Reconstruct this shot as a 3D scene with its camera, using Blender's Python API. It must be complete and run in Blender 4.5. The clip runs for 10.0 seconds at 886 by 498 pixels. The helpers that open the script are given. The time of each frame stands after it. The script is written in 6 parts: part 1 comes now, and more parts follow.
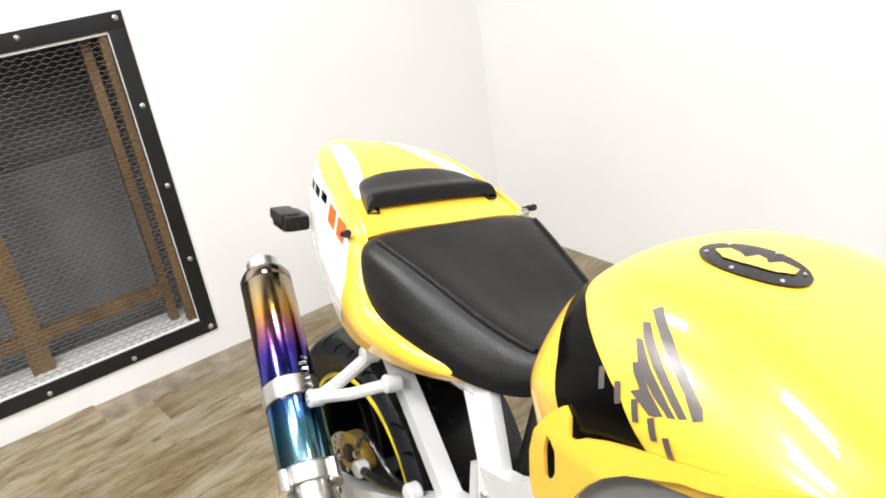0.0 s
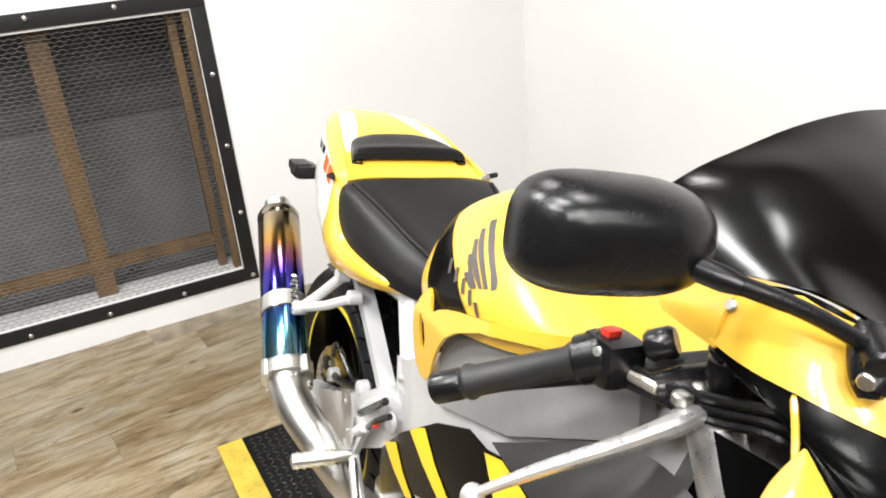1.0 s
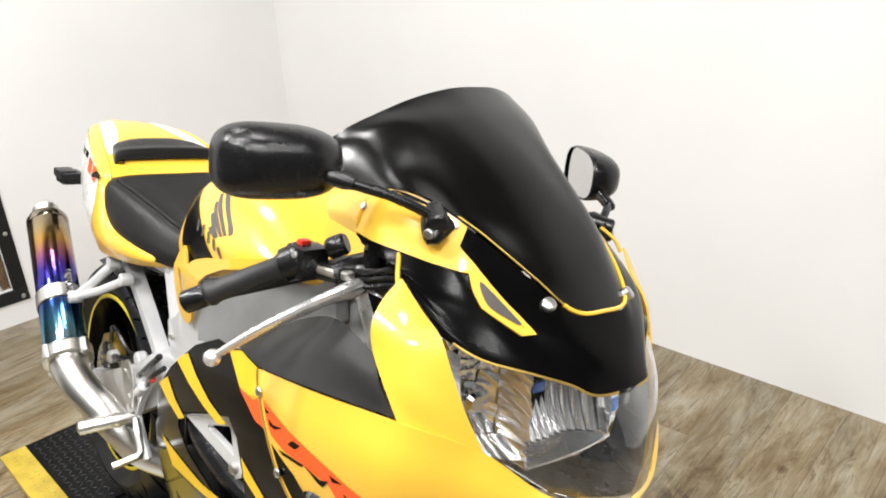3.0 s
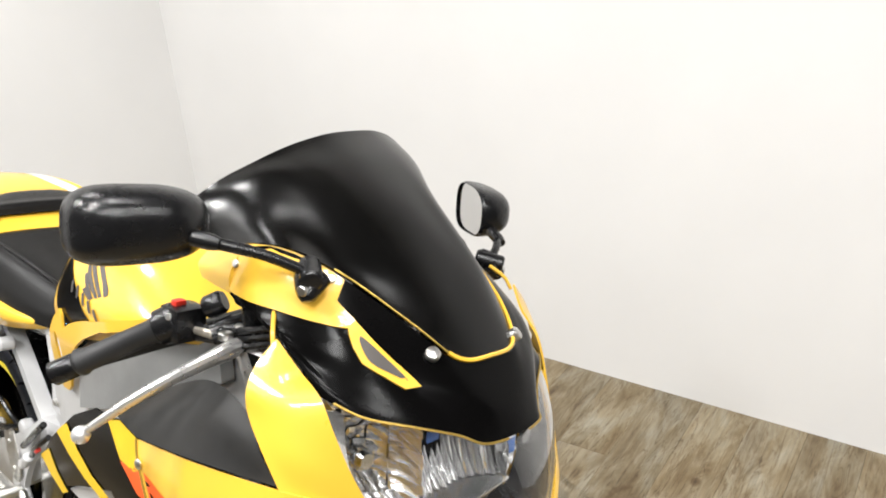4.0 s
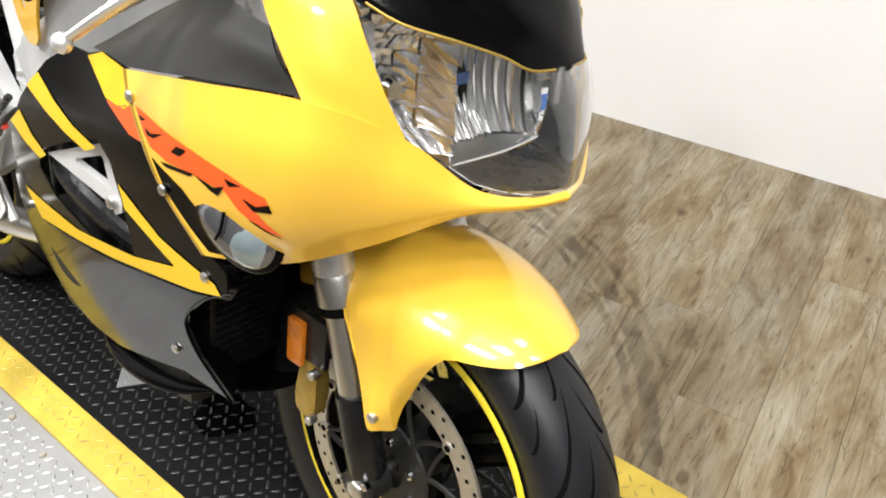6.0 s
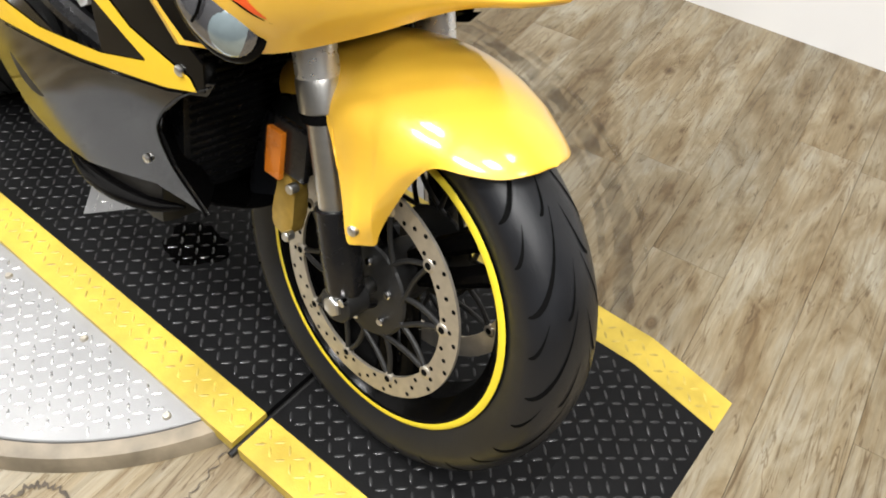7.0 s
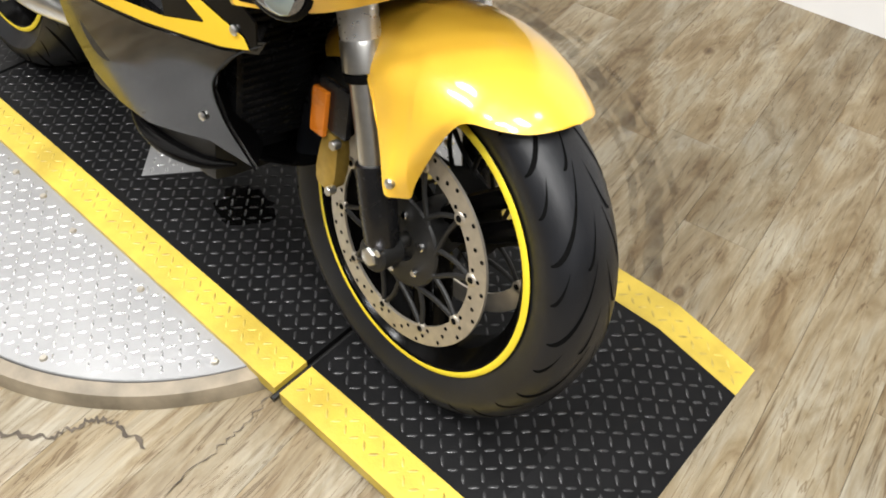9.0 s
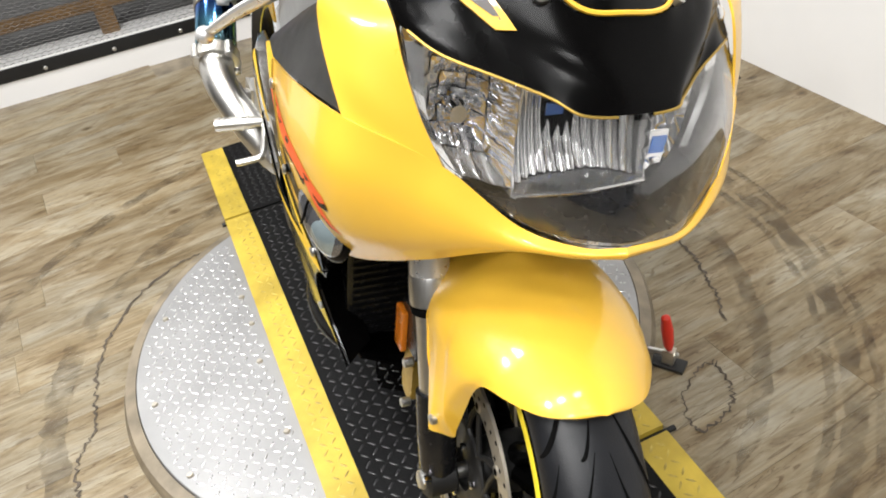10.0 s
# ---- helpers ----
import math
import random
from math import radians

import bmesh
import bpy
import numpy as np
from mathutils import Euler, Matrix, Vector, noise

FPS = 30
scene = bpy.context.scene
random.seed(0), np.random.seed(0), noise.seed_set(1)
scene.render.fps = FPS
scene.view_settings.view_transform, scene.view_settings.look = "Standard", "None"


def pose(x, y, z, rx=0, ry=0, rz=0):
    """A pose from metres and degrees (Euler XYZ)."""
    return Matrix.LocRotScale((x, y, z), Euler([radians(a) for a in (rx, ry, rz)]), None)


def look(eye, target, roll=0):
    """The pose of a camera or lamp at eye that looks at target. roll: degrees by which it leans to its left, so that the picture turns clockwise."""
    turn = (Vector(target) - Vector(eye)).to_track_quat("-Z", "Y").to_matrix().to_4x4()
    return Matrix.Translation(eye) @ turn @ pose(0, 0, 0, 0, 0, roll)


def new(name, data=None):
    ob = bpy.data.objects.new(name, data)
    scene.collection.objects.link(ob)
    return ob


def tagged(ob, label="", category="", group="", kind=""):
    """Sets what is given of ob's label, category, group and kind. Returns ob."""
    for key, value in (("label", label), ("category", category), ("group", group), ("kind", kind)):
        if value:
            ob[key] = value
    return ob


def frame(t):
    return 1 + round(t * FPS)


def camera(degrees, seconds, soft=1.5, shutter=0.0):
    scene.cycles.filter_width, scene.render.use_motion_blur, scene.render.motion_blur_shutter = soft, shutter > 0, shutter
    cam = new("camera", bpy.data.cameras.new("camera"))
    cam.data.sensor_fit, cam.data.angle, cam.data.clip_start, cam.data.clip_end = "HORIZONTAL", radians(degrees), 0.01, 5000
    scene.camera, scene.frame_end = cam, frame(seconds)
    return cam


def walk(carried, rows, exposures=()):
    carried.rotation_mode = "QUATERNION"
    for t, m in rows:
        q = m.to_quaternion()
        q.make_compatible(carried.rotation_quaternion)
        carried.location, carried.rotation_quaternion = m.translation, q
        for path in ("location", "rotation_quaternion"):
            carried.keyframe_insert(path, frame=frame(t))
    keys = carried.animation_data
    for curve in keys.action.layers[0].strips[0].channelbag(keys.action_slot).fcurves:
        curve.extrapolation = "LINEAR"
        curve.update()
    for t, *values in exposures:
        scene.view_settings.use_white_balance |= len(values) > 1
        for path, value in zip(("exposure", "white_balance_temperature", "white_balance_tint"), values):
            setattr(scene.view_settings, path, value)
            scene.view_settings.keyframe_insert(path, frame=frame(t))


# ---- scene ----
cam = camera(59.0, 10.0, soft=1.9)
PATH = [
    (0, (-0.159, -0.369, 1.37), (-1.705, 0.577, 0.525), -8.9),
    (0.5, (0.033, -0.363, 1.396), (-1.664, 0.436, 0.703), -7.3),
    (1, (0.203, -0.355, 1.371), (-1.448, 0.432, 0.56), -5.3),
    (1.5, (0.367, -0.476, 1.395), (-1.196, 0.471, 0.582), -4.3),
    (2, (0.478, -0.533, 1.398), (-1.042, 0.454, 0.552), -2.6),
    (2.5, (0.517, -0.513, 1.397), (-0.924, 0.616, 0.591), -2.5),
    (3, (0.534, -0.462, 1.397), (-0.83, 0.764, 0.599), -3.6),
    (3.2, (0.542, -0.438, 1.403), (-0.771, 0.855, 0.625), -3.5),
    (4.3, (0.549, -0.402, 1.413), (-0.655, 0.995, 0.64), -4.4),
    (4.5, (0.542, -0.405, 1.39), (-0.629, 1.005, 0.589), -4.0),
    (5, (0.515, -0.423, 1.344), (-0.653, 0.924, 0.436), -4.3),
    (5.5, (0.494, -0.442, 1.283), (-0.606, 0.838, 0.21), -1.8),
    (6, (0.475, -0.451, 1.228), (-0.525, 0.759, -0.012), -1.2),
    (6.2, (0.474, -0.46, 1.205), (-0.476, 0.724, -0.097), -0.1),
    (7.3, (0.478, -0.493, 1.139), (-0.297, 0.589, -0.354), 5.6),
    (7.5, (0.477, -0.499, 1.135), (-0.289, 0.579, -0.365), 6.7),
    (8, (0.499, -0.516, 1.138), (-0.311, 0.54, -0.355), 4.7),
    (8.5, (0.532, -0.554, 1.156), (-0.295, 0.49, -0.336), 3.0),
    (9, (0.54, -0.534, 1.166), (-0.337, 0.478, -0.319), 1.7),
    (9.2, (0.540, -0.491, 1.182), (-0.487, 0.413, -0.273), -1.2),
    (9.5, (0.574, -0.385, 1.206), (-0.668, 0.271, -0.218), -6.6),
    (9.6, (0.586, -0.327, 1.214), (-0.724, 0.276, -0.173), -8.2),
    (9.8, (0.613, -0.249, 1.234), (-0.804, 0.298, -0.063), -7.8),
    (10, (0.634, -0.181, 1.251), (-0.862, 0.293, 0.01), -9.3),
]
walk(cam, [(t, look(eye, target, roll)) for t, eye, target, roll in PATH], exposures=[(0.0, -0.03), (2.0, -0.12), (3.0, -0.24), (4.5, -0.28), (5.5, -0.16), (9.0, -0.10), (9.5, -0.18), (10.0, -0.22)])

# ---------- world, light ----------
world = bpy.data.worlds.new("world")
scene.world = world
world.use_nodes = True
world.node_tree.nodes["Background"].inputs[0].default_value = (1.0, 1.0, 1.0, 1)
world.node_tree.nodes["Background"].inputs[1].default_value = 0.02


def ceiling_spot(x, y, power, turn=0):
    lamp = bpy.data.lights.new("ceiling_lamp", "AREA")
    lamp.shape, lamp.size, lamp.size_y = "RECTANGLE", 0.40, 0.09
    lamp.energy, lamp.color = power * 0.53, (1.0, 0.99, 0.978)
    new("ceiling_lamp", lamp).matrix_basis = pose(x, y, 2.86, 0, 0, turn)


for lx, ly, power in ((-1.7, 0.3, 18), (-1.7, -1.1, 60), (-0.3, 0.3, 18), (-0.3, -0.65, 32), (-0.3, -1.5, 54), (1.2, 0.3, 16), (1.2, -0.65, 34), (1.2, -1.5, 44), (2.5, 0.1, 30), (2.5, -1.1, 50)):
    ceiling_spot(lx, ly - 0.10, power)
    ceiling_spot(lx, ly + 0.10, power)


# ---------- materials ----------
def mat(name, col, rough=0.5, metal=0.0, var=0.12, scale=9.0, bump=0.0, bump_scale=300.0, coat=0.0, spec=0.5, stretch=(1, 1, 1), rough_var=0.12):
    m = bpy.data.materials.new(name)
    m.use_nodes = True
    nt = m.node_tree
    b = nt.nodes["Principled BSDF"]
    b.inputs["Metallic"].default_value = metal
    b.inputs["Specular IOR Level"].default_value = spec
    b.inputs["Coat Weight"].default_value = coat
    b.inputs["Coat Roughness"].default_value = 0.04
    tc = nt.nodes.new("ShaderNodeTexCoord")
    mp = nt.nodes.new("ShaderNodeMapping")
    mp.inputs["Scale"].default_value = stretch
    nt.links.new(tc.outputs["Object"], mp.inputs["Vector"])
    n1 = nt.nodes.new("ShaderNodeTexNoise")
    n1.inputs["Scale"].default_value, n1.inputs["Detail"].default_value = scale, 6
    nt.links.new(mp.outputs["Vector"], n1.inputs["Vector"])
    ramp = nt.nodes.new("ShaderNodeValToRGB")
    ramp.color_ramp.elements[0].position, ramp.color_ramp.elements[1].position = 0.3, 0.72
    ramp.color_ramp.elements[0].color = (*[c * (1 - var) for c in col], 1)
    ramp.color_ramp.elements[1].color = (*[min(1, c * (1 + var)) for c in col], 1)
    nt.links.new(n1.outputs["Fac"], ramp.inputs["Fac"])
    nt.links.new(ramp.outputs["Color"], b.inputs["Base Color"])
    n2 = nt.nodes.new("ShaderNodeTexNoise")
    n2.inputs["Scale"].default_value, n2.inputs["Detail"].default_value = scale * 4.3, 4
    nt.links.new(mp.outputs["Vector"], n2.inputs["Vector"])
    mr = nt.nodes.new("ShaderNodeMapRange")
    mr.inputs["To Min"].default_value = max(0.02, rough - rough_var)
    mr.inputs["To Max"].default_value = min(1.0, rough + rough_var)
    nt.links.new(n2.outputs["Fac"], mr.inputs["Value"])
    nt.links.new(mr.outputs["Result"], b.inputs["Roughness"])
    if bump:
        n3 = nt.nodes.new("ShaderNodeTexNoise")
        n3.inputs["Scale"].default_value, n3.inputs["Detail"].default_value = bump_scale, 3
        nt.links.new(mp.outputs["Vector"], n3.inputs["Vector"])
        bp = nt.nodes.new("ShaderNodeBump")
        bp.inputs["Strength"].default_value, bp.inputs["Distance"].default_value = bump, 0.002
        nt.links.new(n3.outputs["Fac"], bp.inputs["Height"])
        nt.links.new(bp.outputs["Normal"], b.inputs["Normal"])
    return m


DECAL = mat("yellow_decal", (0.78, 0.50, 0.030), 0.45, var=0.04, spec=0.12)
YELLOW = mat("yellow_paint", (0.79, 0.465, 0.045), 0.30, var=0.03, spec=0.40, coat=0.65, rough_var=0.05)
LEMON = mat("yellow_rim_tape", (0.72, 0.56, 0.03), 0.4, var=0.05)
BLACK = mat("black_gloss_paint", (0.0020, 0.0019, 0.0019), 0.18, var=0.2, spec=0.07, coat=0.0, rough_var=0.02)
GREYGLOSS = mat("graphite_gloss_paint", (0.007, 0.0069, 0.0069), 0.10, var=0.2, spec=0.24, coat=0.0, rough_var=0.04)
WHITE = mat("white_paint", (0.78, 0.77, 0.74), 0.3, var=0.03, coat=0.7)
ORANGE = mat("orange_sticker", (0.85, 0.10, 0.012), 0.35, var=0.05)
STICKER = mat("graphite_sticker", (0.085, 0.075, 0.070), 0.35, metal=0.2, var=0.15)
SATIN = mat("black_satin_plastic", (0.0055, 0.0055, 0.006), 0.25, var=0.25, bump=0.10, bump_scale=900, scale=14, spec=0.4)
DUSTY = mat("dusty_black_plastic", (0.026, 0.0257, 0.025), 0.36, var=0.45, bump=0.12, bump_scale=700, scale=8, spec=0.25)
REFLECTOR = mat("silvered_reflector", (0.88, 0.88, 0.88), 0.10, metal=0.94, var=0.03, rough_var=0.05)
SMOKED = mat("smoked_grey_plastic", (0.007, 0.007, 0.0075), 0.28, var=0.2, spec=0.3)
SCREEN = mat("smoked_acrylic", (0.0016, 0.0015, 0.0014), 0.22, var=0.4, spec=0.36, coat=0.0, scale=7, rough_var=0.06)
RUBBER = mat("tyre_rubber", (0.0088, 0.0094, 0.0112), 0.38, var=0.25, bump=0.15, bump_scale=500, scale=11, spec=0.35)
GROOVE = mat("groove_rubber", (0.003, 0.003, 0.003), 0.9, var=0.2, spec=0.05)
GRIP = mat("grip_rubber", (0.011, 0.011, 0.0115), 0.5, var=0.2, bump=0.2, bump_scale=700)
VINYL = mat("seat_vinyl", (0.0045, 0.0043, 0.0042), 0.34, var=0.25, bump=0.25, bump_scale=520, scale=12, spec=0.28)
ALLOY = mat("silver_alloy_paint", (0.58, 0.58, 0.58), 0.40, metal=0.25, var=0.10, bump=0.06, bump_scale=600)
STEEL = mat("brushed_steel", (0.64, 0.63, 0.60), 0.32, metal=1.0, var=0.04, stretch=(1, 1, 6), scale=22, rough_var=0.05)
CHROME = mat("chrome", (0.80, 0.80, 0.80), 0.07, metal=1.0, var=0.03, rough_var=0.04)
ROTOR = mat("brake_rotor_steel", (0.50, 0.46, 0.39), 0.36, metal=0.8, var=0.12, scale=60)
DARKMETAL = mat("black_cast_metal", (0.012, 0.0118, 0.0115), 0.48, metal=0.2, var=0.3, bump=0.2, bump_scale=350)
GOLD = mat("gold_anodised", (0.42, 0.28, 0.06), 0.38, metal=0.7, var=0.2, scale=40)
SMOKECHROME = mat("smoked_chrome", (0.20, 0.20, 0.21), 0.14, metal=0.8, var=0.15)
PEARL = mat("pearly_signal_lens", (0.25, 0.31, 0.33), 0.12, metal=0.55, var=0.25, coat=0.8, scale=30)
POLISHED = mat("polished_alloy", (0.76, 0.755, 0.745), 0.30, metal=0.75, var=0.05, scale=30)
AMBER = mat("amber_reflector", (0.50, 0.14, 0.010), 0.25, var=0.08, coat=0.5)
RED = mat("red_plastic", (0.62, 0.03, 0.015), 0.4, var=0.08)
BLUE = mat("blue_plastic", (0.05, 0.14, 0.40), 0.4, var=0.08)
CEILPAINT = mat("dark_ceiling_paint", (0.045, 0.045, 0.045), 0.8, var=0.15, scale=2.0)
# dark grey of the unseen walls, chosen to darken reflections and fill
UNSEENWALL = mat("unseen_wall_grey", (0.05, 0.05, 0.05), 0.75, var=0.1, scale=2.0, bump=0.08, bump_scale=160)
AIRBOX = mat("matt_grey_plastic", (0.22, 0.22, 0.215), 0.5, var=0.2, scale=10)
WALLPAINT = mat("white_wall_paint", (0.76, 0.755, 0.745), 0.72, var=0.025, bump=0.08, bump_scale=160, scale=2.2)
PLATE_BLACK = mat("black_tread_plate", (0.0042, 0.0042, 0.0045), 0.46, metal=0.0, spec=0.16, var=0.35, bump=0.12, bump_scale=240, scale=9)
LUG_BLACK = mat("worn_black_tread", (0.034, 0.034, 0.035), 0.30, metal=0.3, var=0.35, scale=60)
WETLUG = mat("oily_tread", (0.09, 0.09, 0.09), 0.12, metal=0.7, var=0.2, scale=60)
PLATE_YELLOW = mat("yellow_floor_paint", (0.53, 0.385, 0.05), 0.42, var=0.24, bump=0.15, bump_scale=200, scale=12)
LUG_YELLOW = mat("worn_yellow_tread", (0.44, 0.33, 0.06), 0.36, var=0.45, scale=38)
PLATE_SILVER = mat("aluminium_tread_plate", (0.34, 0.34, 0.34), 0.46, metal=0.6, var=0.10, bump=0.08, bump_scale=260, scale=7)
LUG_SILVER = mat("polished_tread", (0.52, 0.52, 0.52), 0.28, metal=0.8, var=0.08, scale=60)
FRAMEBLACK = mat("black_frame_steel", (0.010, 0.0105, 0.0115), 0.42, metal=0.2, var=0.3, bump=0.1, scale=8)
MESHSTEEL = mat("expanded_steel", (0.055, 0.053, 0.051), 0.5, metal=0.6, var=0.3, scale=25)
RUST = mat("brown_stained_wood", (0.15, 0.085, 0.03), 0.6, var=0.45, bump=0.3, bump_scale=120, scale=12, stretch=(1, 1, 0.2))
DUCTGREY = mat("grey_duct_panel", (0.08, 0.078, 0.076), 0.6, var=0.15, scale=3)
FILTER = mat("pale_filter_panel", (0.13, 0.129, 0.127), 0.7, var=0.15, scale=6)


def titanium():
    m = mat("heat_tinted_titanium", (0.5, 0.5, 0.5), 0.16, metal=1.0, rough_var=0.05)
    nt = m.node_tree
    tc = nt.nodes.new("ShaderNodeTexCoord")
    sep = nt.nodes.new("ShaderNodeSeparateXYZ")
    nt.links.new(tc.outputs["Object"], sep.inputs[0])
    wob = nt.nodes.new("ShaderNodeTexNoise")
    wob.inputs["Scale"].default_value = 14
    nt.links.new(tc.outputs["Object"], wob.inputs["Vector"])
    add = nt.nodes.new("ShaderNodeMath")
    add.operation = "MULTIPLY_ADD"
    add.inputs[1].default_value, add.inputs[2].default_value = 0.03, 0
    nt.links.new(wob.outputs["Fac"], add.inputs[0])
    nt.links.new(sep.outputs["Z"], add.inputs[2])
    mr = nt.nodes.new("ShaderNodeMapRange")
    mr.inputs["From Min"].default_value, mr.inputs["From Max"].default_value = 0.0, 0.42
    nt.links.new(add.outputs[0], mr.inputs["Value"])
    r = nt.nodes.new("ShaderNodeValToRGB").color_ramp
    stops = ((0.0, (0.30, 0.42, 0.46)), (0.2, (0.10, 0.30, 0.42)), (0.40, (0.03, 0.06, 0.36)), (0.60, (0.06, 0.03, 0.28)),
             (0.70, (0.30, 0.10, 0.14)), (0.80, (0.48, 0.26, 0.05)), (0.90, (0.40, 0.30, 0.15)), (1.0, (0.26, 0.22, 0.17)))
    r.elements[0].position, r.elements[0].color = 0.0, (*stops[0][1], 1)
    r.elements[1].position, r.elements[1].color = 1.0, (*stops[-1][1], 1)
    for p, c in stops[1:-1]:
        r.elements.new(p).color = (*c, 1)
    node = [n for n in nt.nodes if n.type == "VALTORGB"][-1]
    nt.links.new(mr.outputs["Result"], node.inputs["Fac"])
    nt.links.new(node.outputs["Color"], nt.nodes["Principled BSDF"].inputs["Base Color"])
    return m


TITAN = titanium()


def clear_glass(name, tint=(1, 1, 1), rough=0.02):
    m = bpy.data.materials.new(name)
    m.use_nodes = True
    b = m.node_tree.nodes["Principled BSDF"]
    b.inputs["Base Color"].default_value = (*tint, 1)
    b.inputs["Transmission Weight"].default_value = 1.0
    b.inputs["Roughness"].default_value = rough
    b.inputs["IOR"].default_value = 1.30
    b.inputs["Coat Weight"].default_value = 0.6
    return m


LENS = clear_glass("clear_lens")


def wood():
    """Printed wood-look vinyl: pale khaki boards with brown flame, fine grain, cracks and knots; each board takes its own piece of it."""
    m = mat("vinyl_plank", (0.42, 0.33, 0.20), 0.42, spec=0.35, bump=0.10, bump_scale=40, stretch=(5, 0.6, 1))
    nt = m.node_tree
    nd, ln = nt.nodes, nt.links
    oi, tc = nd.new("ShaderNodeObjectInfo"), nd.new("ShaderNodeTexCoord")
    comb, off = nd.new("ShaderNodeCombineXYZ"), nd.new("ShaderNodeVectorMath")
    off.operation = "MULTIPLY_ADD"
    off.inputs[1].default_value = (13.7, 29.1, 0)
    ln.new(oi.outputs["Random"], comb.inputs["X"])
    ln.new(oi.outputs["Random"], comb.inputs["Y"])
    ln.new(comb.outputs[0], off.inputs[0])
    ln.new(tc.outputs["Object"], off.inputs[2])

    def noise(sx, sy, detail, distortion=0.0, rough=0.55):
        mp, n = nd.new("ShaderNodeMapping"), nd.new("ShaderNodeTexNoise")
        mp.inputs["Scale"].default_value = (sx, sy, 1)
        n.inputs["Scale"].default_value, n.inputs["Detail"].default_value = 1.0, detail
        n.inputs["Distortion"].default_value, n.inputs["Roughness"].default_value = distortion, rough
        ln.new(off.outputs[0], mp.inputs["Vector"])
        ln.new(mp.outputs["Vector"], n.inputs["Vector"])
        return n.outputs["Fac"]

    def ramp(fac, *stops):
        r = nd.new("ShaderNodeValToRGB")
        e = r.color_ramp.elements
        e[0].position, e[0].color = stops[0][0], (*stops[0][1], 1)
        e[1].position, e[1].color = stops[-1][0], (*stops[-1][1], 1)
        for p, c in stops[1:-1]:
            e.new(p).color = (*c, 1)
        ln.new(fac, r.inputs["Fac"])
        return r.outputs["Color"]

    def mix(kind, amount, a, b):
        x = nd.new("ShaderNodeMix")
        x.data_type, x.blend_type = "RGBA", kind
        x.inputs["Factor"].default_value = amount
        ln.new(a, x.inputs["A"])
        ln.new(b, x.inputs["B"])
        return x.outputs["Result"]

    white = (1, 1, 1)
    col = ramp(noise(17, 4.2, 7, 1.4, 0.66), (0.32, (0.135, 0.098, 0.055)), (0.43, (0.205, 0.166, 0.105)), (0.55, (0.260, 0.227, 0.162)), (0.72, (0.315, 0.286, 0.220)))
    col = mix("MULTIPLY", 0.75, col, ramp(noise(8, 3.0, 5, 0.8, 0.6), (0.36, (0.64, 0.51, 0.33)), (0.50, (0.95, 0.88, 0.76)), (0.60, white)))
    col = mix("OVERLAY", 0.38, col, noise(150, 7, 5))
    col = mix("MULTIPLY", 0.55, col, ramp(noise(46, 4.5, 5, 2.2, 0.7), (0.30, (0.40, 0.30, 0.20)), (0.39, white), (0.8, white)))
    # thin cracks along the grain
    col = mix("MULTIPLY", 0.75, col, ramp(noise(34, 2.4, 3, 1.2), (0.485, white), (0.497, (0.42, 0.33, 0.24)), (0.503, (0.42, 0.33, 0.24)), (0.515, white)))
    # knots
    mp, vor = nd.new("ShaderNodeMapping"), nd.new("ShaderNodeTexVoronoi")
    mp.inputs["Scale"].default_value = (8.0, 5.0, 1)
    vor.inputs["Scale"].default_value = 0.9
    ln.new(off.outputs[0], mp.inputs["Vector"])
    ln.new(mp.outputs["Vector"], vor.inputs["Vector"])
    col = mix("MULTIPLY", 0.85, col, ramp(vor.outputs["Distance"], (0.030, (0.22, 0.16, 0.11)), (0.050, (0.55, 0.45, 0.34)), (0.062, (0.40, 0.31, 0.22)), (0.11, white)))
    hs, vr = nd.new("ShaderNodeHueSaturation"), nd.new("ShaderNodeMapRange")
    vr.inputs["To Min"].default_value, vr.inputs["To Max"].default_value = 0.86, 1.12
    ln.new(oi.outputs["Random"], vr.inputs["Value"])
    ln.new(vr.outputs["Result"], hs.inputs["Value"])
    ln.new(col, hs.inputs["Color"])
    ln.new(hs.outputs["Color"], nd["Principled BSDF"].inputs["Base Color"])
    return m


WOOD = wood()
WOODTRIM = mat("worn_plank_trim", (0.20, 0.165, 0.115), 0.5, var=0.45, scale=14, bump=0.2, bump_scale=90)
CRACK = mat("torn_vinyl_edge", (0.07, 0.055, 0.04), 0.8, var=0.4, scale=30)


# ---------- mesh helpers ----------
def part(name, bm, material, parent=None, label="", smooth=35, basis=None):
    bmesh.ops.recalc_face_normals(bm, faces=bm.faces)
    for f in bm.faces:
        f.smooth = True
    lim = radians(smooth)
    for e in bm.edges:
        if len(e.link_faces) == 2 and e.calc_face_angle() > lim:
            e.smooth = False
    me = bpy.data.meshes.new(name)
    bm.to_mesh(me)
    bm.free()
    me.materials.append(material)
    ob = new(name, me)
    if parent:
        ob.parent = parent
    if basis:
        ob.matrix_basis = basis
    if label:
        tagged(ob, label)
    return ob


def V(*a):
    return Vector(a)


def catmull(p, n):
    """n + 1 points on a smooth line through the points p."""
    p = [Vector(q) for q in p]
    out, m = [], len(p) - 1
    for k in range(n + 1):
        s = k / n * m
        i = min(int(s), m - 1)
        t = s - i
        b, c = p[i], p[i + 1]
        a = p[i - 1] if i else b * 2 - c
        d = p[i + 2] if i + 2 <= m else c * 2 - b
        out.append(0.5 * ((2 * b) + (c - a) * t + (2 * a - 5 * b + 4 * c - d) * t * t + (3 * b - a - 3 * c + d) * t ** 3))
    return out


